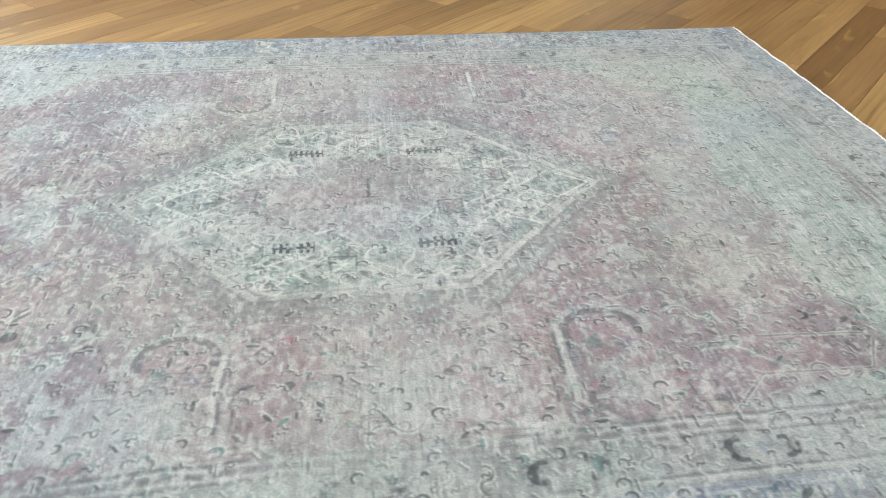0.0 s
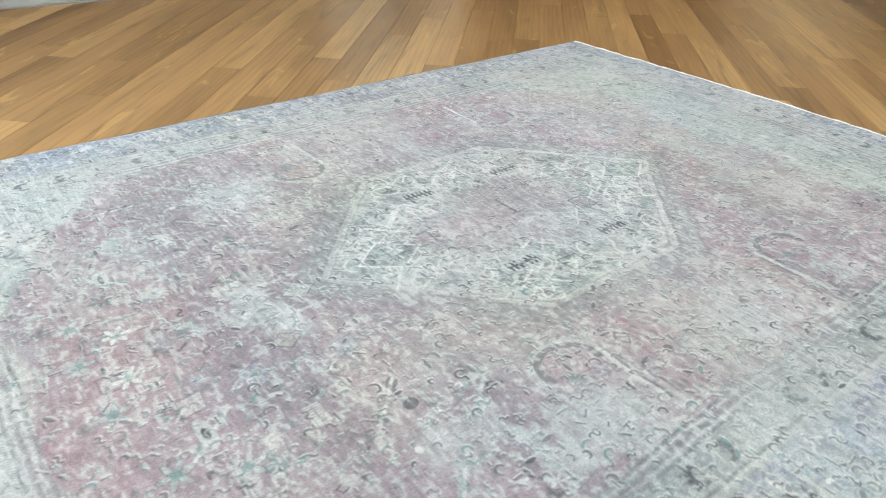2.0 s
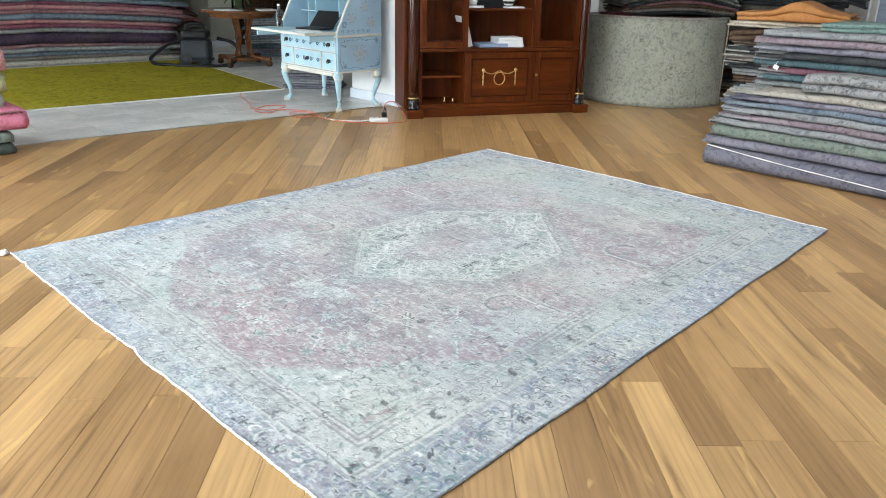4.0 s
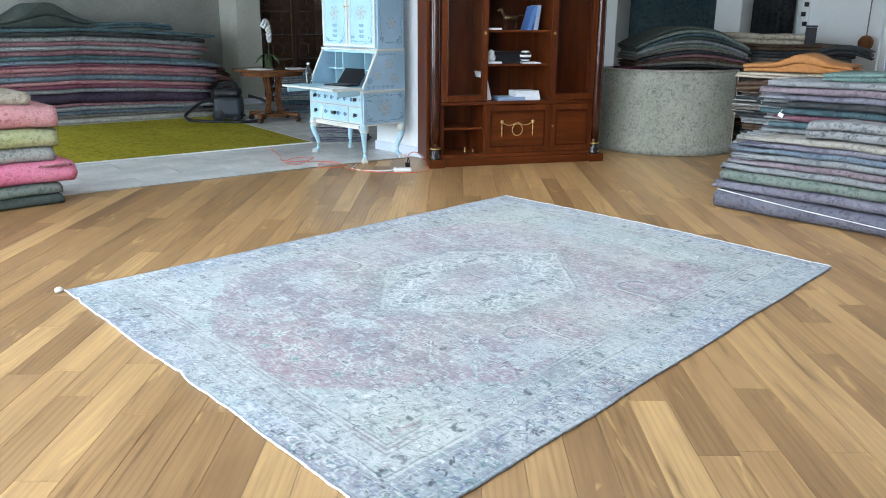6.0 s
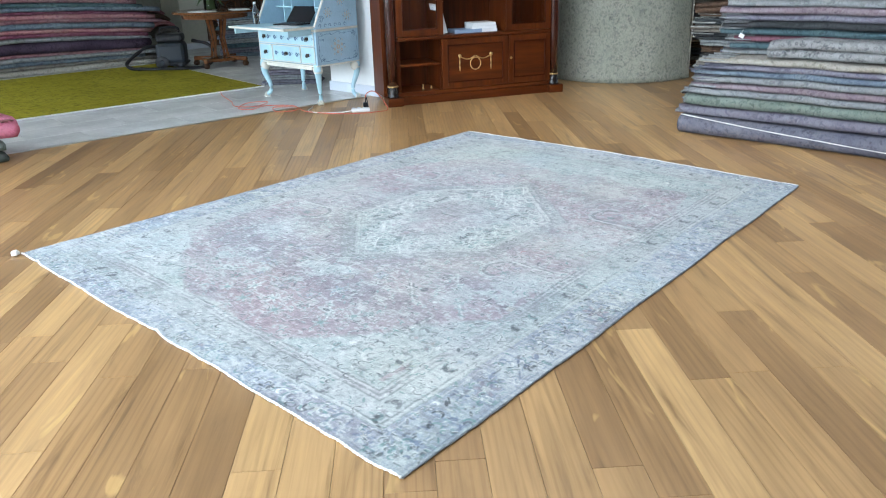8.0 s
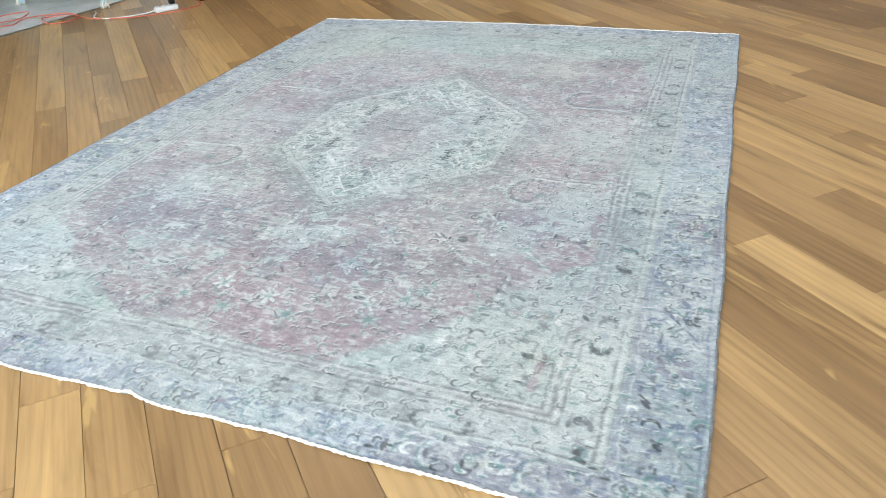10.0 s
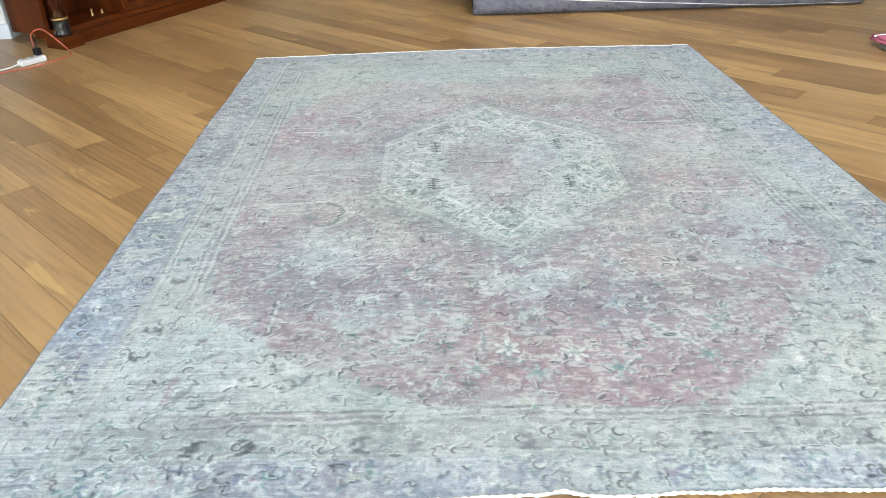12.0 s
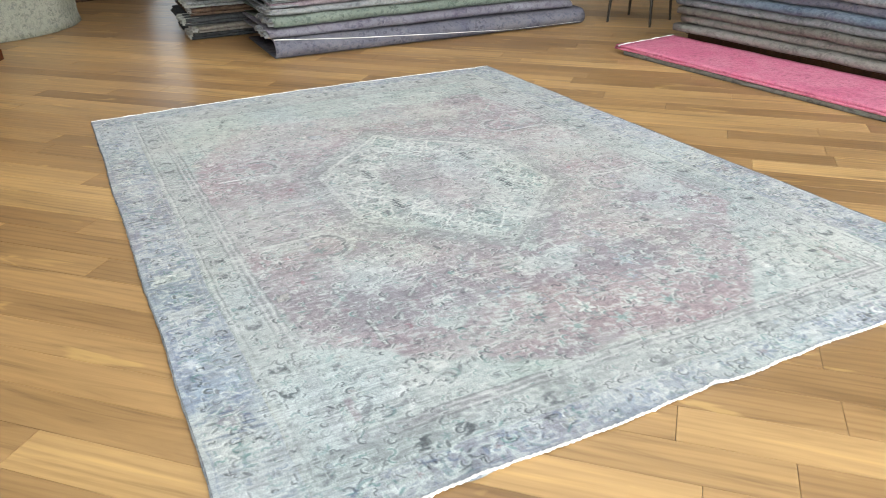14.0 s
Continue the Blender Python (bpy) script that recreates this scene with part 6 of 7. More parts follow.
# pale cartouches beyond the tips, a moon and worn white places
for x, y, hx, hy, k in ((0.895, 1.39, 0.085, 0.17, 0.85), (2.86, 1.39, 0.07, 0.15, 0.35), (2.58, 1.01, 0.045, 0.05, 0.75), (0.66, 1.92, 0.05, 0.06, 0.7), (1.47, 2.24, 0.07, 0.09, 0.6), (1.9, 2.14, 0.06, 0.15, 0.45), (2.27, 2.10, 0.06, 0.12, 0.45),
                        (1.30, 0.52, 0.16, 0.10, 0.55), (1.90, 0.56, 0.20, 0.12, 0.45), (2.0, 0.50, 0.12, 0.07, 0.4), (2.46, 0.50, 0.08, 0.06, 0.5), (1.05, 0.66, 0.12, 0.08, 0.45), (1.10, 2.02, 0.12, 0.12, 0.4)):
    d = 1 - np.maximum(np.abs(wx - x) / hx, np.abs(wy - y) / hy) + 0.8 * (soft_noise(70, 56, 12) - 0.5)
    lay(np.clip(d * 3.5, 0, 1), "pale", k)
for _ in range(46):
    stamp(0.895 + rs.uniform(-0.09, 0.09), 1.39 + rs.uniform(-0.17, 0.17), rs.uniform(0.008, 0.018), rs.choice(["leaf", "bar", "disc"]), rs.choice(["white", "grey", "teal", "white"]), 0.55, rs.choice([0, 1.57]), 0.003)

# the medallion: pale greenish rim, white outline, pale ground with a net of leaves
lay(step(medallion(px, py, 0.15), 0.03), "mauve", 0.45)
lay(step(medallion(px, py, 0.095) + 0.02 * (soft_noise(50, 40, 13) - 0.5), 0.008), "grey", 0.40)
rim_wear = 0.45 + 0.5 * np.clip((soft_noise(9, 7, 14) - 0.3) * 3, 0, 1)
lay(step(medallion(px, py, 0.085), 0.008), "aqua", 0.55 * rim_wear)
lay(step(medallion(px, py, 0.058), 0.006) * step(-medallion(px, py, 0.048), 0.006), "grey", 0.35)
lay(step(medallion(px, py, 0.024), 0.006), "grey", 0.32)
lay(step(medallion(px, py, 0.012), 0.005), "white", 0.78 * rim_wear)
lay(step(medallion(px, py, -0.004), 0.006), "pale", 0.85)
lay(step(medallion(px, py, -0.02), 0.02) * np.clip((soft_noise(36, 28, 22) - 0.40) * 5, 0, 1), "mauve", 0.46)
lay(step(medallion(px, py, -0.02), 0.02) * np.clip((soft_noise(30, 24, 23) - 0.58) * 6, 0, 1), "teal", 0.45)
lay(step(medallion(px, py, -0.010), 0.006) * step(-medallion(px, py, -0.017), 0.006), "grey", 0.5)
lay(step(medallion(px, py, -0.03), 0.02), "aqua", 0.4)
for _ in range(430):
    x, y = rs.uniform(0, 0.7), rs.uniform(0, 0.46)
    if inside(CX + x, CY + y, -0.03) < 0:
        continue
    shape = rs.choice(["leaf", "leaf", "hook", "cee", "bar", "diamond"])
    c, r, t, k = rs.choice(["dark", "grey", "teal", "mauve"], p=[0.26, 0.34, 0.2, 0.2]), rs.uniform(0.011, 0.024), rs.uniform(0, 3.14), rs.uniform(0.45, 0.95)
    for ax, ay, sx, sy in four(x, y):
        stamp(ax, ay, r, shape, c, k * rs.uniform(0.45, 1), t * sx * sy, 0.0036)
for _ in range(120):
    x, y = rs.uniform(0, 0.66), rs.uniform(0, 0.44)
    if inside(CX + x, CY + y, -0.04) < 0:
        continue
    r, t = rs.uniform(0.03, 0.07), rs.choice([0.5, 0.78, 1.1, 2.3, 2.6])
    shape = rs.choice(["bar", "arch", "hook", "bar"])
    for ax, ay, sx, sy in four(x, y):
        stamp(ax, ay, r, shape, "white", rs.uniform(0.35, 0.85), t * sx * sy, 0.0042)
lay(np.clip(1 - np.hypot(px / 0.36, py / 0.24) + 0.9 * (soft_noise(44, 34, 18) - 0.5), 0, 0.4) * 2.5, "mauve", 0.62)
lay(np.clip(1 - np.hypot((px + 0.08) / 0.2, py / 0.16) + 0.8 * (soft_noise(30, 24, 19) - 0.5), 0, 0.4) * 2.5, "field", 0.55)
for x, y in ((-0.50, 0.0), (0.60, 0.0)):
    stamp(CX + x, CY + y, 0.12, "diamond", "grey", 0.45)
    stamp(CX + x, CY + y, 0.10, "diamond", "teal", 0.4)
    stamp(CX + x, CY + y, 0.125, "lozenge", "white", 0.75, 0, 0.007)
    stamp(CX + x, CY + y, 0.055, "rosette", "pale", 0.6)
for x, y in ((-0.19, 0.28), (0.21, 0.26), (-0.19, -0.27), (0.22, -0.28)):
    stamp(CX + x, CY + y, 0.075, "block", "pale", 0.4)
    stamp(CX + x, CY + y, 0.060, "comb", "dark", 0.95)
for x, y in ((-0.47, 0.02), (-0.36, 0.02), (-0.34, -0.10), (0.42, 0.08), (0.36, 0.16), (0.02, 0.34), (-0.05, -0.36), (0.27, -0.10)):
    stamp(CX + x, CY + y, 0.045, "square", "dark", 0.55, 0, 0.0035)
    stamp(CX + x, CY + y, 0.032, "rosette", rs.choice(["teal", "rose", "white"]), 0.6)
line((CX + 0.02, CY + 0.09), (CX + 0.02, CY - 0.02), "dark", 0.8, 0.005)
line((CX + 0.0, CY - 0.02), (CX + 0.05, CY - 0.02), "dark", 0.7, 0.004)
# small lozenges on the tips
stamp(1.03, 1.39, 0.06, "diamond", "pale", 0.6)
stamp(1.03, 1.39, 0.062, "lozenge", "dark", 0.5, 0, 0.004)
# stepped outline of the far corners and the eyed flower at the near end
for s in (1, -1):
    def at(x, y):
        return x, (y if s > 0 else 2 * CY - y)
    for p, q in (((2.62, 0.36), (2.75, 0.49)), ((2.75, 0.49), (3.02, 0.48)), ((3.02, 0.48), (3.08, 0.58)), ((2.80, 0.62), (3.06, 0.60))):
        line(at(*p), at(*q), "white", 0.5, 0.007)
        line(at(*p), at(*q), "dark", 0.55, 0.0032)
for x, y in ((0.59, 1.76), (0.59, 1.02)):
    stamp(x, y, 0.055, "leaf", "pale", 0.8, 1.57)
    stamp(x, y, 0.022, "leaf", "dark", 0.95, 1.57)
for x, y in ((0.45, 1.57), (0.43, 1.41), (0.45, 1.20), (0.52, 1.30), (0.54, 1.48), (0.62, 0.88), (0.5, 0.95), (0.68, 1.60)):
    stamp(x, y, 0.05, "rosette", "grey", 0.5)
    stamp(x, y, 0.043, "rosette", rs.choice(["pale", "white", "aqua"]), 0.85)
    stamp(x, y, 0.014, "disc", "teal", 0.7)

# borders: stripes and a chain of crescents, then a wide blue band with pale blocks; narrower across the ends
dd = np.minimum(edge_y, np.interp(edge_x, [0, 0.125, 0.29, 2.0], [0, 0.215, 0.38, 2.1]))


def band(lo, hi, colour, k, soft=0.005):
    lay(step(dd - lo, soft) * step(hi - dd, soft), colour, k)


fade = np.clip(0.45 + 1.2 * (soft_noise(10, 8, 20) - 0.3), 0.3, 1.0)
band(0.215, 0.385, "pale", 0.75)
band(0.215, 0.385, "grey", 0.42 * np.clip((soft_noise(9, 7, 21) - 0.4) * 3, 0, 1))
band(0.335, 0.38, "mauve", 0.35)
for lo, hi, c, k in ((0.378, 0.385, "dark", 0.62), (0.366, 0.373, "white", 0.7), (0.352, 0.360, "grey", 0.6), (0.340, 0.347, "white", 0.6), (0.328, 0.335, "dark", 0.6),
                     (0.232, 0.239, "dark", 0.6), (0.222, 0.229, "white", 0.65), (0.208, 0.215, "grey", 0.6)):
    band(lo, hi, c, 0.8 * k * fade)
band(-0.01, 0.208, "blue", 0.90)
outer = step(0.205 - dd)
lay(outer * np.clip((soft_noise(16, 12, 31) - 0.5) * 5, 0, 1), "navy", 0.32)
lay(outer * np.clip((soft_noise(12, 9, 35) - 0.58) * 6, 0, 1), "mauve", 0.45)
lay(outer * np.clip((soft_noise(9, 7, 36) - 0.55) * 6, 0, 1), "pale", 0.55)
band(0.186, 0.192, "white", 0.45 * fade)
band(0.014, 0.020, "navy", 0.6)
for side in range(4):
    ends = side > 1
    along = LY if ends else LX
    chain, wide = (0.165, 0.062) if ends else (0.283, 0.105)
    turn = math.pi / 2 if ends else 0.0

    def spot(a, b):
        return ((a, b), (a, LY - b), (b, a), (LX - b, a))[side]
    n = round(along / 0.42)
    pitch = along / n
    for i in range(n):
        a = (i + 0.5) * pitch
        for q, flip in ((-0.046, math.pi), (0.046, 0.0)):
            x, y = spot(a + q, chain)
            if 0.17 < a + q < along - 0.17:
                stamp(x, y, 0.030, "cee", "dark", rs.uniform(0.45, 0.8), turn + flip, 0.0056)
        x, y = spot(a, chain)
        stamp(x, y, 0.020, "rosette", rs.choice(["mauve", "teal", "sky"]), 0.55)
        for j in range(1, 5):
            b = a + pitch * j / 5
            if 0.17 < b < along - 0.17:
                x, y = spot(b, chain)
                c, k = rs.choice(["dark", "grey", "grey", "teal"]), rs.uniform(0.4, 0.85)
                if j in (2, 3):
                    stamp(x, y, 0.030, "hook", "white", k, turn + (0 if j == 2 else math.pi), 0.007)
                    stamp(x, y, 0.030, "hook", c, k, turn + (0 if j == 2 else math.pi), 0.0034)
                else:
                    stamp(x, y, 0.026, "cee", c, k, turn + math.pi * (j == 1), 0.0045)
                    stamp(x, y, 0.010, "disc", "dark", k * 0.8)
    # pale blocks, bars and palmettes of the wide band
    n = round(along / (0.24 if ends else 0.155))
    pitch = along / n
    for i in range(n):
        a = (i + 0.5) * pitch
        x, y = spot(a, wide)
        k = rs.uniform(0.35, 0.85)
        if ends:
            stamp(x, y, 0.055, "arch", "teal", k, turn + math.pi / 2, 0.006)
            stamp(x, y, 0.045, "arch", "white", k * 0.8, turn + math.pi / 2, 0.005)
            stamp(*spot(a + pitch / 2, wide), 0.045, "rosette", rs.choice(["sky", "pale", "navy"]), 0.7)
            stamp(*spot(a + pitch / 2, wide), 0.016, "rosette", rs.choice(["cream", "rose"]), 0.7)
        elif i % 5 == 3:
            stamp(x, y, 0.072, "rosette", "navy", 0.5)
            stamp(x, y, 0.058, "rosette", rs.choice(["rose", "sky", "mauve"]), 0.6)
            stamp(x, y, 0.022, "rosette", "pale", 0.7)
        else:
            stamp(x, y, 0.066, "block", rs.choice(["pale", "pale", "sky"]), k, math.pi / 2)
            stamp(x, y, 0.030, "rosette", rs.choice(["blue", "mauve", "teal"]), 0.45)
        if not ends:
            x, y = spot(a + pitch / 2, wide)
            stamp(x, y, 0.080, "bar", "navy", rs.uniform(0.3, 0.75), math.pi / 2, 0.006)
            stamp(x + 0.012, y, 0.080, "bar", "white", rs.uniform(0.2, 0.5), math.pi / 2, 0.004)
        for _ in range(26):
            b, o = a + rs.uniform(-0.5, 0.5) * pitch, wide + rs.uniform(-0.8, 0.8) * wide
            stamp(*spot(b, o), rs.uniform(0.010, 0.024), rs.choice(["bar", "leaf", "hook", "cee"]), rs.choice(["white", "navy", "pale", "navy", "dark", "teal"]), rs.uniform(0.45, 0.95), turn + rs.choice([0, 0.7, 1.57]), 0.0034)
# leafy scrolls in the pale corners
for _ in range(150):
    x, y = rs.uniform(0.32, 1.0), rs.uniform(0.42, 1.05)
    c, r, t, k = rs.choice(["grey", "teal", "dark", "white", "aqua"]), rs.uniform(0.012, 0.030), rs.uniform(0, 3.1), rs.uniform(0.4, 0.9)
    shape = rs.choice(["hook", "leaf", "cee", "leaf"])
    for ax, ay, t2 in ((x, y, t), (x, LY - y, -t), (LX - x, y, -t), (LX - x, LY - y, t)):
        i, j = min(NX - 1, int(ax / LX * NX)), min(NY - 1, int(ay / LY * NY))
        if octo[j, i] < -0.01:
            stamp(ax, ay, r, shape, c, k * rs.uniform(0.3, 1), t2, 0.0034)
for s in (1, -1):
    for x, y, r, t in ((0.40, 0.46, 0.05, 0.5), (0.36, 0.55, 0.04, 1.4), (0.47, 0.42, 0.04, 0.1), (0.55, 0.50, 0.035, 0.9)):
        y = y if s > 0 else LY - y
        stamp(x, y, r, "leaf", "grey", 0.6, t * s)
        stamp(x + 0.012, y + 0.014, r * 0.8, "leaf", "white", 0.5, t * s)
    y = 0.42 if s > 0 else LY - 0.42
    line((0.34, y), (0.46, y), "rose", 0.6, 0.012)

# wear: pile rubbed off in short dashes across the carpet, pale warp showing; dark knots left standing
dash, dash2 = soft_noise(430, 130, 54), soft_noise(200, 60, 55)
grain_fine, patch, blot = soft_noise(330, 250, 56), soft_noise(24, 18, 57), soft_noise(90, 70, 58)
bare = 0.26 * dash + 0.18 * dash2 + 0.26 * grain_fine + 0.16 * blot + 0.14 * patch
k = np.clip((bare - 0.54) * 6.0, 0, 0.54)[..., None]
col[:] = col * (1 - k) + (C["white"] * 0.5 + C["pale"] * 0.5) * k
k = np.clip((0.455 - bare) * 5.5, 0, 0.50)[..., None]
col[:] = col * (1 - k) + col * 0.60 * k
wash = 0.55 * soft_noise(6, 5, 51) + 0.3 * soft_noise(17, 13, 52) + 0.15 * soft_noise(55, 42, 53)
k = np.clip((wash - 0.50) * 2.2, 0, 0.36)[..., None]
col[:] = col * (1 - k) + (C["pale"] * 0.75 + C["aqua"] * 0.25) * k
# small flecks of knots, dark, each with a pale offset copy painted as its embossed highlight
for _ in range(9000):
    x, y = rs.uniform(0.02, LX - 0.02), rs.uniform(0.02, LY - 0.02)
    r, t, k = rs.uniform(0.006, 0.017), rs.choice([0, 0.7, 1.57, 1.57, 2.3]), rs.uniform(0.3, 0.9) ** 1.2
    shape = rs.choice(["hook", "bar", "leaf", "cee"])
    stamp(x + 0.004, y + 0.0035, r, shape, "white", k * 0.75, t, 0.0022)
    stamp(x, y, r, shape, rs.choice(["dark", "grey", "dark", "teal"]), k, t, 0.0022)
# tints left by the wash: bluish, greenish and sandy clouds that leave the pattern standing; window sheen is painted in
# too


def tint(mask, colour, k):
    hue = C[colour] / C[colour].mean()
    col[:] = col * (1 + np.clip(mask, 0, 1)[..., None] * k * (hue - 1))


for cells, seed, colour, lo, k in (((9, 7), 91, "blue", 0.48, 0.22), ((11, 8), 92, "teal", 0.55, 0.07), ((8, 6), 93, "cream", 0.58, 0.25), ((16, 12), 94, "rose", 0.62, 0.07)):
    tint((soft_noise(*cells, seed) - lo) * 4, colour, k)
# cool window sheen put into the dye towards the north-west, then a sandy cloud
tint((1.5 - wx) / 1.5 * np.clip((wy - 1.9) / 0.7, 0, 1), "blue", 0.3)
tint(1 - np.hypot((wx - 3.15) / 0.45, (wy - 2.2) / 0.4), "cream", 0.5)
mean = col.mean((0, 1))
col[:] = np.clip(mean + (col - mean) * 1.02, 0.02, 0.9)
# warp threads bared in places
ribs = (soft_noise(900, 16, 61) - 0.5) * (0.08 + 0.9 * np.clip(soft_noise(8, 6, 65) - 0.50, 0, 1))
col *= np.clip(1 + ribs + (soft_noise(160, 120, 63) - 0.5) * 0.16 + 0.16 * (soft_noise(14, 11, 66) - 0.5), 0.55, 1.45)[..., None]
col *= np.array((0.309, 0.318, 0.315)) / col.mean((0, 1))
col = np.clip(col, 0.02, 0.8)


us, vs = np.linspace(0, 1, NX), np.linspace(0, 1, NY)
U, V = np.meshgrid(us, vs)
ay, by = 0.425 * (1 - U) + 0.585 * U, 3.305 * (1 - U) + 3.335 * U
RX, RY = -1.735 + 3.66 * U + 0.045 * U ** 5 * np.sin(np.pi * V), ay * (1 - V) + by * V
wav = np.array([0.010 * noise.noise((y * 2.3, 3, 0)) + 0.005 * noise.noise((y * 6.0, 8, 0)) for y in 0.45 + 2.87 * vs])
RX += wav[:, None] * np.abs(2 * U - 1) ** 6
wav2 = np.array([0.010 * noise.noise((x * 2.1, 5, 1)) for x in -1.735 + 3.66 * us])
RY += wav2[None, :] * np.abs(2 * V - 1) ** 6
RZ = 0.0095 + 0.003 * (soft_noise(30, 22, 81) - 0.5) + 0.0035 * np.clip(soft_noise(5, 40, 82) - 0.5, 0, 1) * np.abs(2 * U - 1) ** 8
# the near end lifts off the boards in a few short waves
for v0, half, up, out in ((0.505, 0.010, 0.008, 0.005), (0.785, 0.014, 0.012, -0.006), (0.93, 0.010, 0.008, 0.005), (0.23, 0.012, 0.006, -0.004)):
    rise = np.exp(-((V - v0) / half) ** 2) * np.clip(1 - U / 0.025, 0, 1)
    RZ += up * rise
    RX += out * rise
idx = np.arange(NX * NY).reshape(NY, NX)
faces = np.stack([idx[:-1, :-1], idx[:-1, 1:], idx[1:, 1:], idx[1:, :-1]], -1).reshape(-1, 4)
rim = np.concatenate([idx[0, :], idx[1:, -1], idx[-1, -2::-1], idx[-2:0:-1, 0]])
verts = np.stack([RX, RY, RZ], -1).reshape(-1, 3)
foot = verts[rim].copy()
foot[:, 2] = 0.001
first = len(verts)
skirt = np.stack([np.roll(rim, -1), rim, first + np.arange(len(rim)), first + np.roll(np.arange(len(rim)), -1)], -1)
verts = np.concatenate([verts, foot])
faces = np.concatenate([faces, skirt])
me = bpy.data.meshes.new("carpet_top")
me.vertices.add(len(verts))
me.vertices.foreach_set("co", verts.astype(np.float32).ravel())
me.loops.add(faces.size)
me.loops.foreach_set("vertex_index", faces.astype(np.int32).ravel())
me.polygons.add(len(faces))
me.polygons.foreach_set("loop_start", np.arange(0, faces.size, 4, dtype=np.int32))
me.update(calc_edges=True)
me.polygons.foreach_set("use_smooth", [True] * len(me.polygons))
tint = me.color_attributes.new("dye", "FLOAT_COLOR", "POINT")
rgba = np.ones((len(verts), 4), np.float32)
flat = col.reshape(-1, 3)
rgba[:first, :3], rgba[first:, :3] = flat, flat[rim]
tint.data.foreach_set("color", rgba.ravel())

m, nt, b = nodes_of("faded_wool")
dye = nt.nodes.new("ShaderNodeVertexColor")
dye.layer_name = "dye"
vec = coords(nt)
weave = noise_of(nt, coords(nt, (330, 34, 1)), 1.0, 4, 0.75)
weave2 = noise_of(nt, coords(nt, (70, 300, 1)), 1.0, 3, 0.7)
tuft = noise_of(nt, vec, 190, 3, 0.75)
c = mixed(nt, 0.36, dye.outputs["Color"], ramp(nt, weave, [(0.32, (0.6,) * 3), (0.68, (1.42,) * 3)]), "MULTIPLY")
c = mixed(nt, 0.26, c, ramp(nt, weave2, [(0.32, (0.66,) * 3), (0.68, (1.38,) * 3)]), "MULTIPLY")
c = mixed(nt, 0.5, c, ramp(nt, tuft, [(0.32, (0.6,) * 3), (0.68, (1.45,) * 3)]), "MULTIPLY")
nt.links.new(c, b.inputs["Base Color"])
b.inputs["Roughness"].default_value = 0.9
b.inputs["Specular IOR Level"].default_value = 0.25
b.inputs["Sheen Weight"].default_value = 0.28
bumped(nt, b, tuft, 0.45, 0.004)
me.materials.append(m)

rug = thing("vintage_carpet", pose(0, 0, 0), "large faded rose and blue medallion carpet lying on oak boards", "carpet")
pile = new("carpet_top", me)
pile.parent = rug


def cord(name, u, label):
    """White overcast cord along one end, with its small uneven stitches."""
    pts = []
    for i in range(721):
        v = i / 720
        j = min(NY - 1, int(v * (NY - 1)))
        i0 = 0 if u < 0.5 else NX - 1
        pts.append((RX[j, i0] + (-0.004 if u < 0.5 else 0.004) + 0.003 * noise.noise((v * 40, u, 0)) + 0.002 * noise.noise((v * 200, u, 2)), RY[j, i0], 0.0085 + RZ[j, i0] - 0.0095 + 0.003 * noise.noise((v * 45, u, 5))))
    return part(name, tube(pts, lambda t: 0.0042 + 0.0012 * math.sin(t * 900) + 0.0024 * noise.noise((t * 110, u, 9)), 7), COTTON, rug, label, smooth=True)


cord("fringe_cord", 0.0, "white cotton end cord with loose stitches")
cord("fringe_cord", 1.0, "white cotton end cord with loose stitches")
# overcast side edges; their grey stands in for the shadow line beside the carpet
for v, label in ((0, "overcast side edge, greyed for the shadow line there"), (NY - 1, "overcast side edge, greyed for the shadow line there")):
    pts = [(RX[v, i], RY[v, i] + (-0.003 if v == 0 else 0.003), 0.0065) for i in range(0, NX, 5)]
    part("selvedge", tube(pts, lambda t: 0.0036 + 0.0012 * math.sin(t * 1300), 6), GREY, rug, label)
knot = bmesh.new()
for k in range(7):
    a = k * 0.9
    bmesh.ops.create_icosphere(knot, subdivisions=1, radius=0.010 + 0.003 * (k % 3), matrix=Matrix.Translation((-1.765 + 0.014 * math.cos(a), 3.325 + 0.014 * math.sin(a), 0.012 + 0.004 * (k % 2))))
part("tassel", knot, COTTON, rug, "small white knotted tassel", smooth=True)

# ---------------------------------------------------------------- oak floor, boards laid diagonally
PLANK = 0.1535
floor = tagged(part("floor", box(-5.5, 8.45, -5.5, 12.4, -0.2, -0.022), GROUT), "oak board floor laid diagonally through the showroom", "floor", kind="structure")
DIAG = pose(0, 0, 0, 0, 0, 46)
JOINTS = {16: -0.20, 14: -0.17, 17: 0.25, 0: 0.08, 1: -0.41}     # where boards end, by row
rng = random.Random(77)
lengths = (0.9, 1.3, 1.7, 2.1, 2.4)
meshes = {}
for ln in lengths:
    meshes[ln] = mesh_of("plank", box(-ln / 2 + 0.0006, ln / 2 - 0.0006, -PLANK / 2 + 0.0006, PLANK / 2 - 0.0006, -0.02, 0.0, 0.0011), OAK)
far_v, far_f = [], []


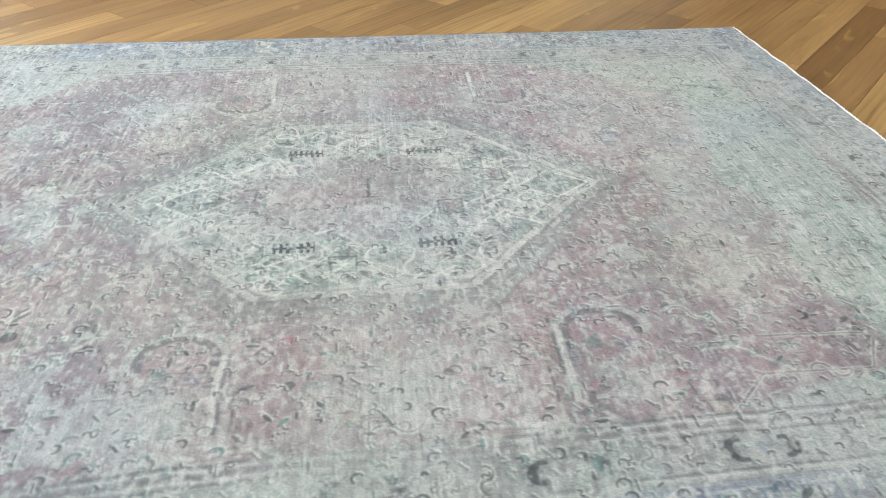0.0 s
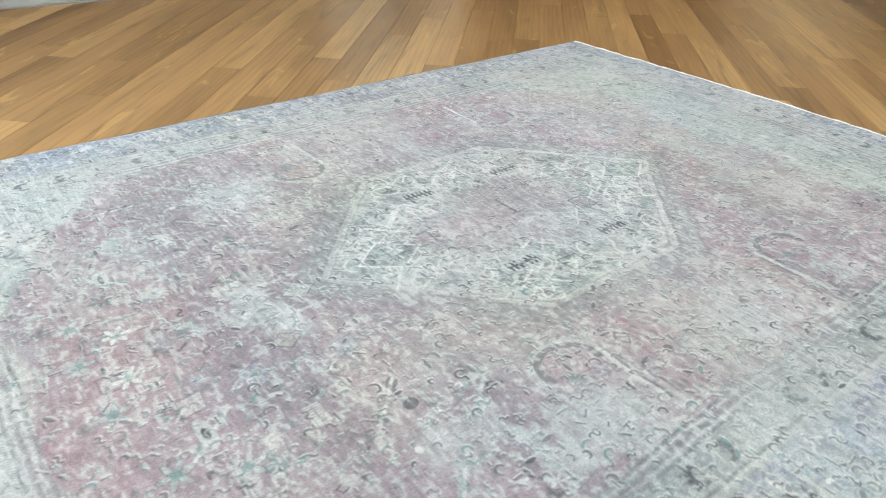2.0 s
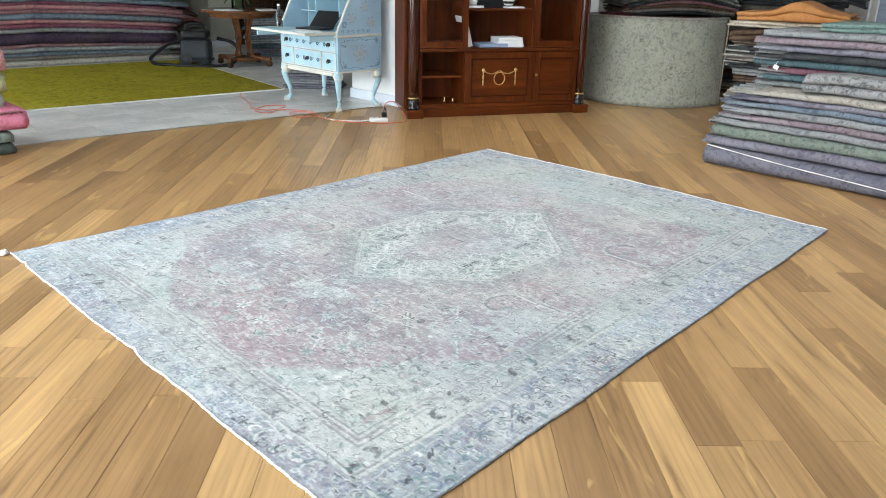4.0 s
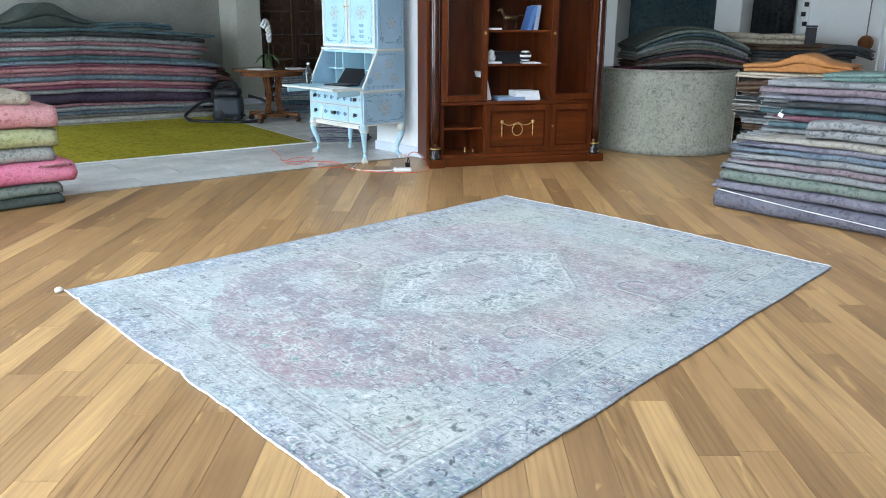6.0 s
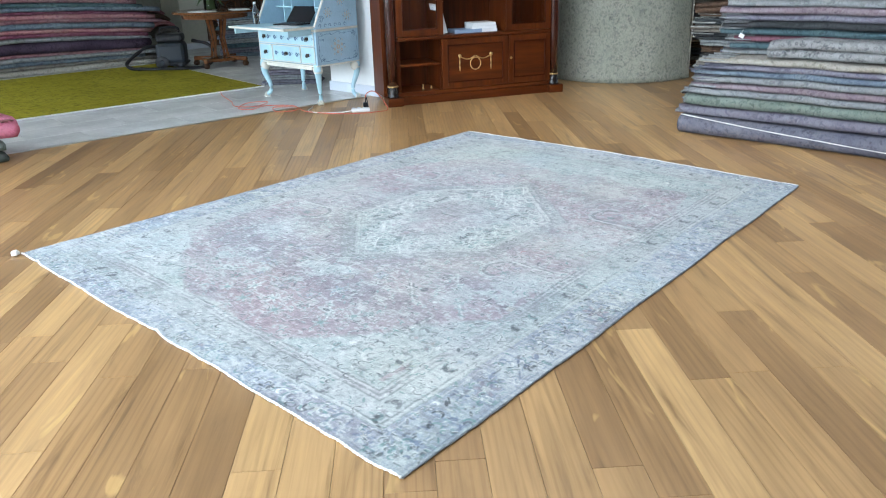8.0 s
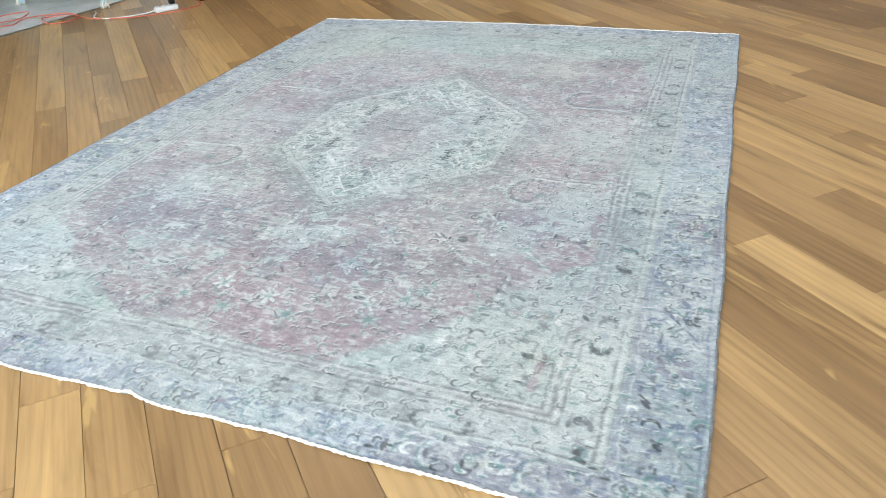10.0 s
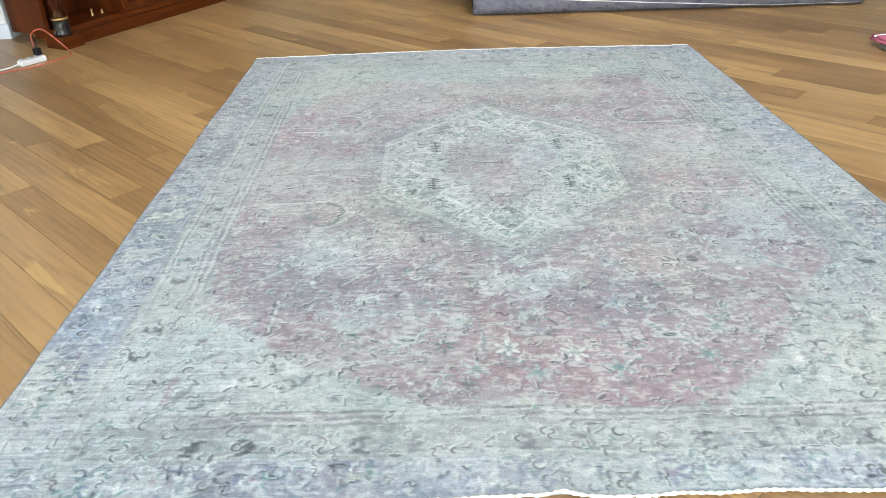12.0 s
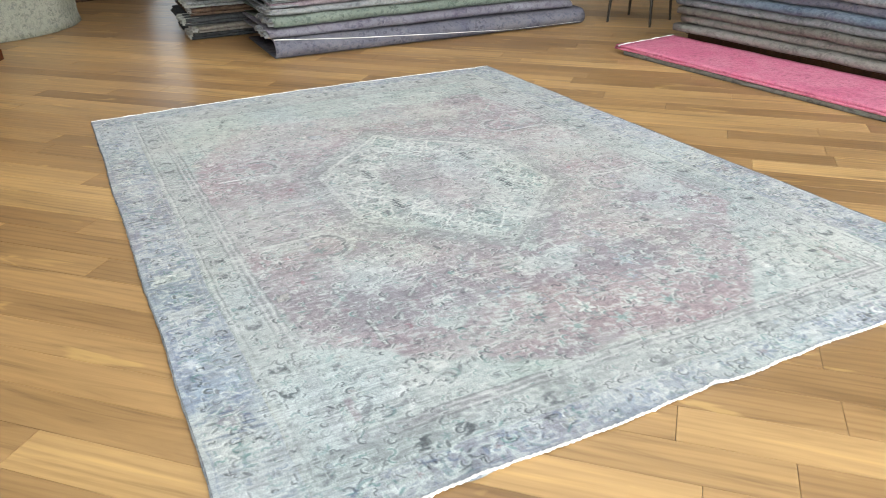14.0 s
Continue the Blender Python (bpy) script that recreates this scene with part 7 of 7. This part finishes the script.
def stone(x, y):
    """True well inside the stone floor or outside the walls."""
    t = radians(-NORTH)
    dx, dy = x + 0.01, y - 5.79
    b = dx * math.sin(t) + dy * math.cos(t)
    return (b > 0.62 and x < 3.2) or x < -5.2 or x > 8.3 or y < -5.3 or y > 12.2


def outside(p):
    return p.x < -5.5 or p.x > 8.45 or p.y < -5.5 or p.y > 12.4


near = 0
for r in range(-66, 84):
    v = (r + 0.92) * PLANK
    row, u = [], JOINTS.get(r, rng.uniform(-1, 1))
    while u > -10:
        row.insert(0, rng.choice(lengths))
        u -= row[0]
    row += [rng.choice(lengths) for _ in range(16)]
    for ln in row:
        if u > 16:
            break
        u0, u1 = u, u + ln
        while u1 - u0 > 0.1 and outside(DIAG @ Vector((u0, v, 0))):
            u0 += 0.05
        while u1 - u0 > 0.1 and outside(DIAG @ Vector((u1, v, 0))):
            u1 -= 0.05
        mid = DIAG @ Vector((u + ln / 2, v, 0))
        ends = [DIAG @ Vector((u + s * ln, v, 0)) for s in (0.0, 1.0)]
        u += ln
        if all(stone(e.x, e.y) for e in (*ends, mid)) or u1 - u0 <= 0.15:
            continue
        on_carpet = -1.4 < mid.x < 1.5 and 0.95 < mid.y < 2.8
        close = -3.3 < mid.x < 3.3 and -1.6 < mid.y < 5.7 and not on_carpet
        if close and near < 300 and all(not stone(e.x, e.y) for e in ends):
            near += 1
            ob = new("plank", meshes[ln])
            ob.parent = floor
            ob.matrix_basis = DIAG @ pose(u - ln / 2, v, 0)
        else:
            n = len(far_v)
            g = 0.0008
            for z in (-0.02, 0.0):
                for a, b2 in ((u0 + g, v - PLANK / 2 + g), (u1 - g, v - PLANK / 2 + g), (u1 - g, v + PLANK / 2 - g), (u0 + g, v + PLANK / 2 - g)):
                    p = DIAG @ Vector((a, b2, z))
                    far_v.append(tuple(p))
            far_f += [(n + 4, n + 5, n + 6, n + 7), (n, n + 1, n + 5, n + 4), (n + 1, n + 2, n + 6, n + 5), (n + 2, n + 3, n + 7, n + 6), (n + 3, n, n + 4, n + 7)]
me = bpy.data.meshes.new("planks")
me.from_pydata(far_v, [], far_f)
me.materials.append(OAK_FAR)
far = new("planks", me)
far.parent = floor
far["kind"] = "stuff"
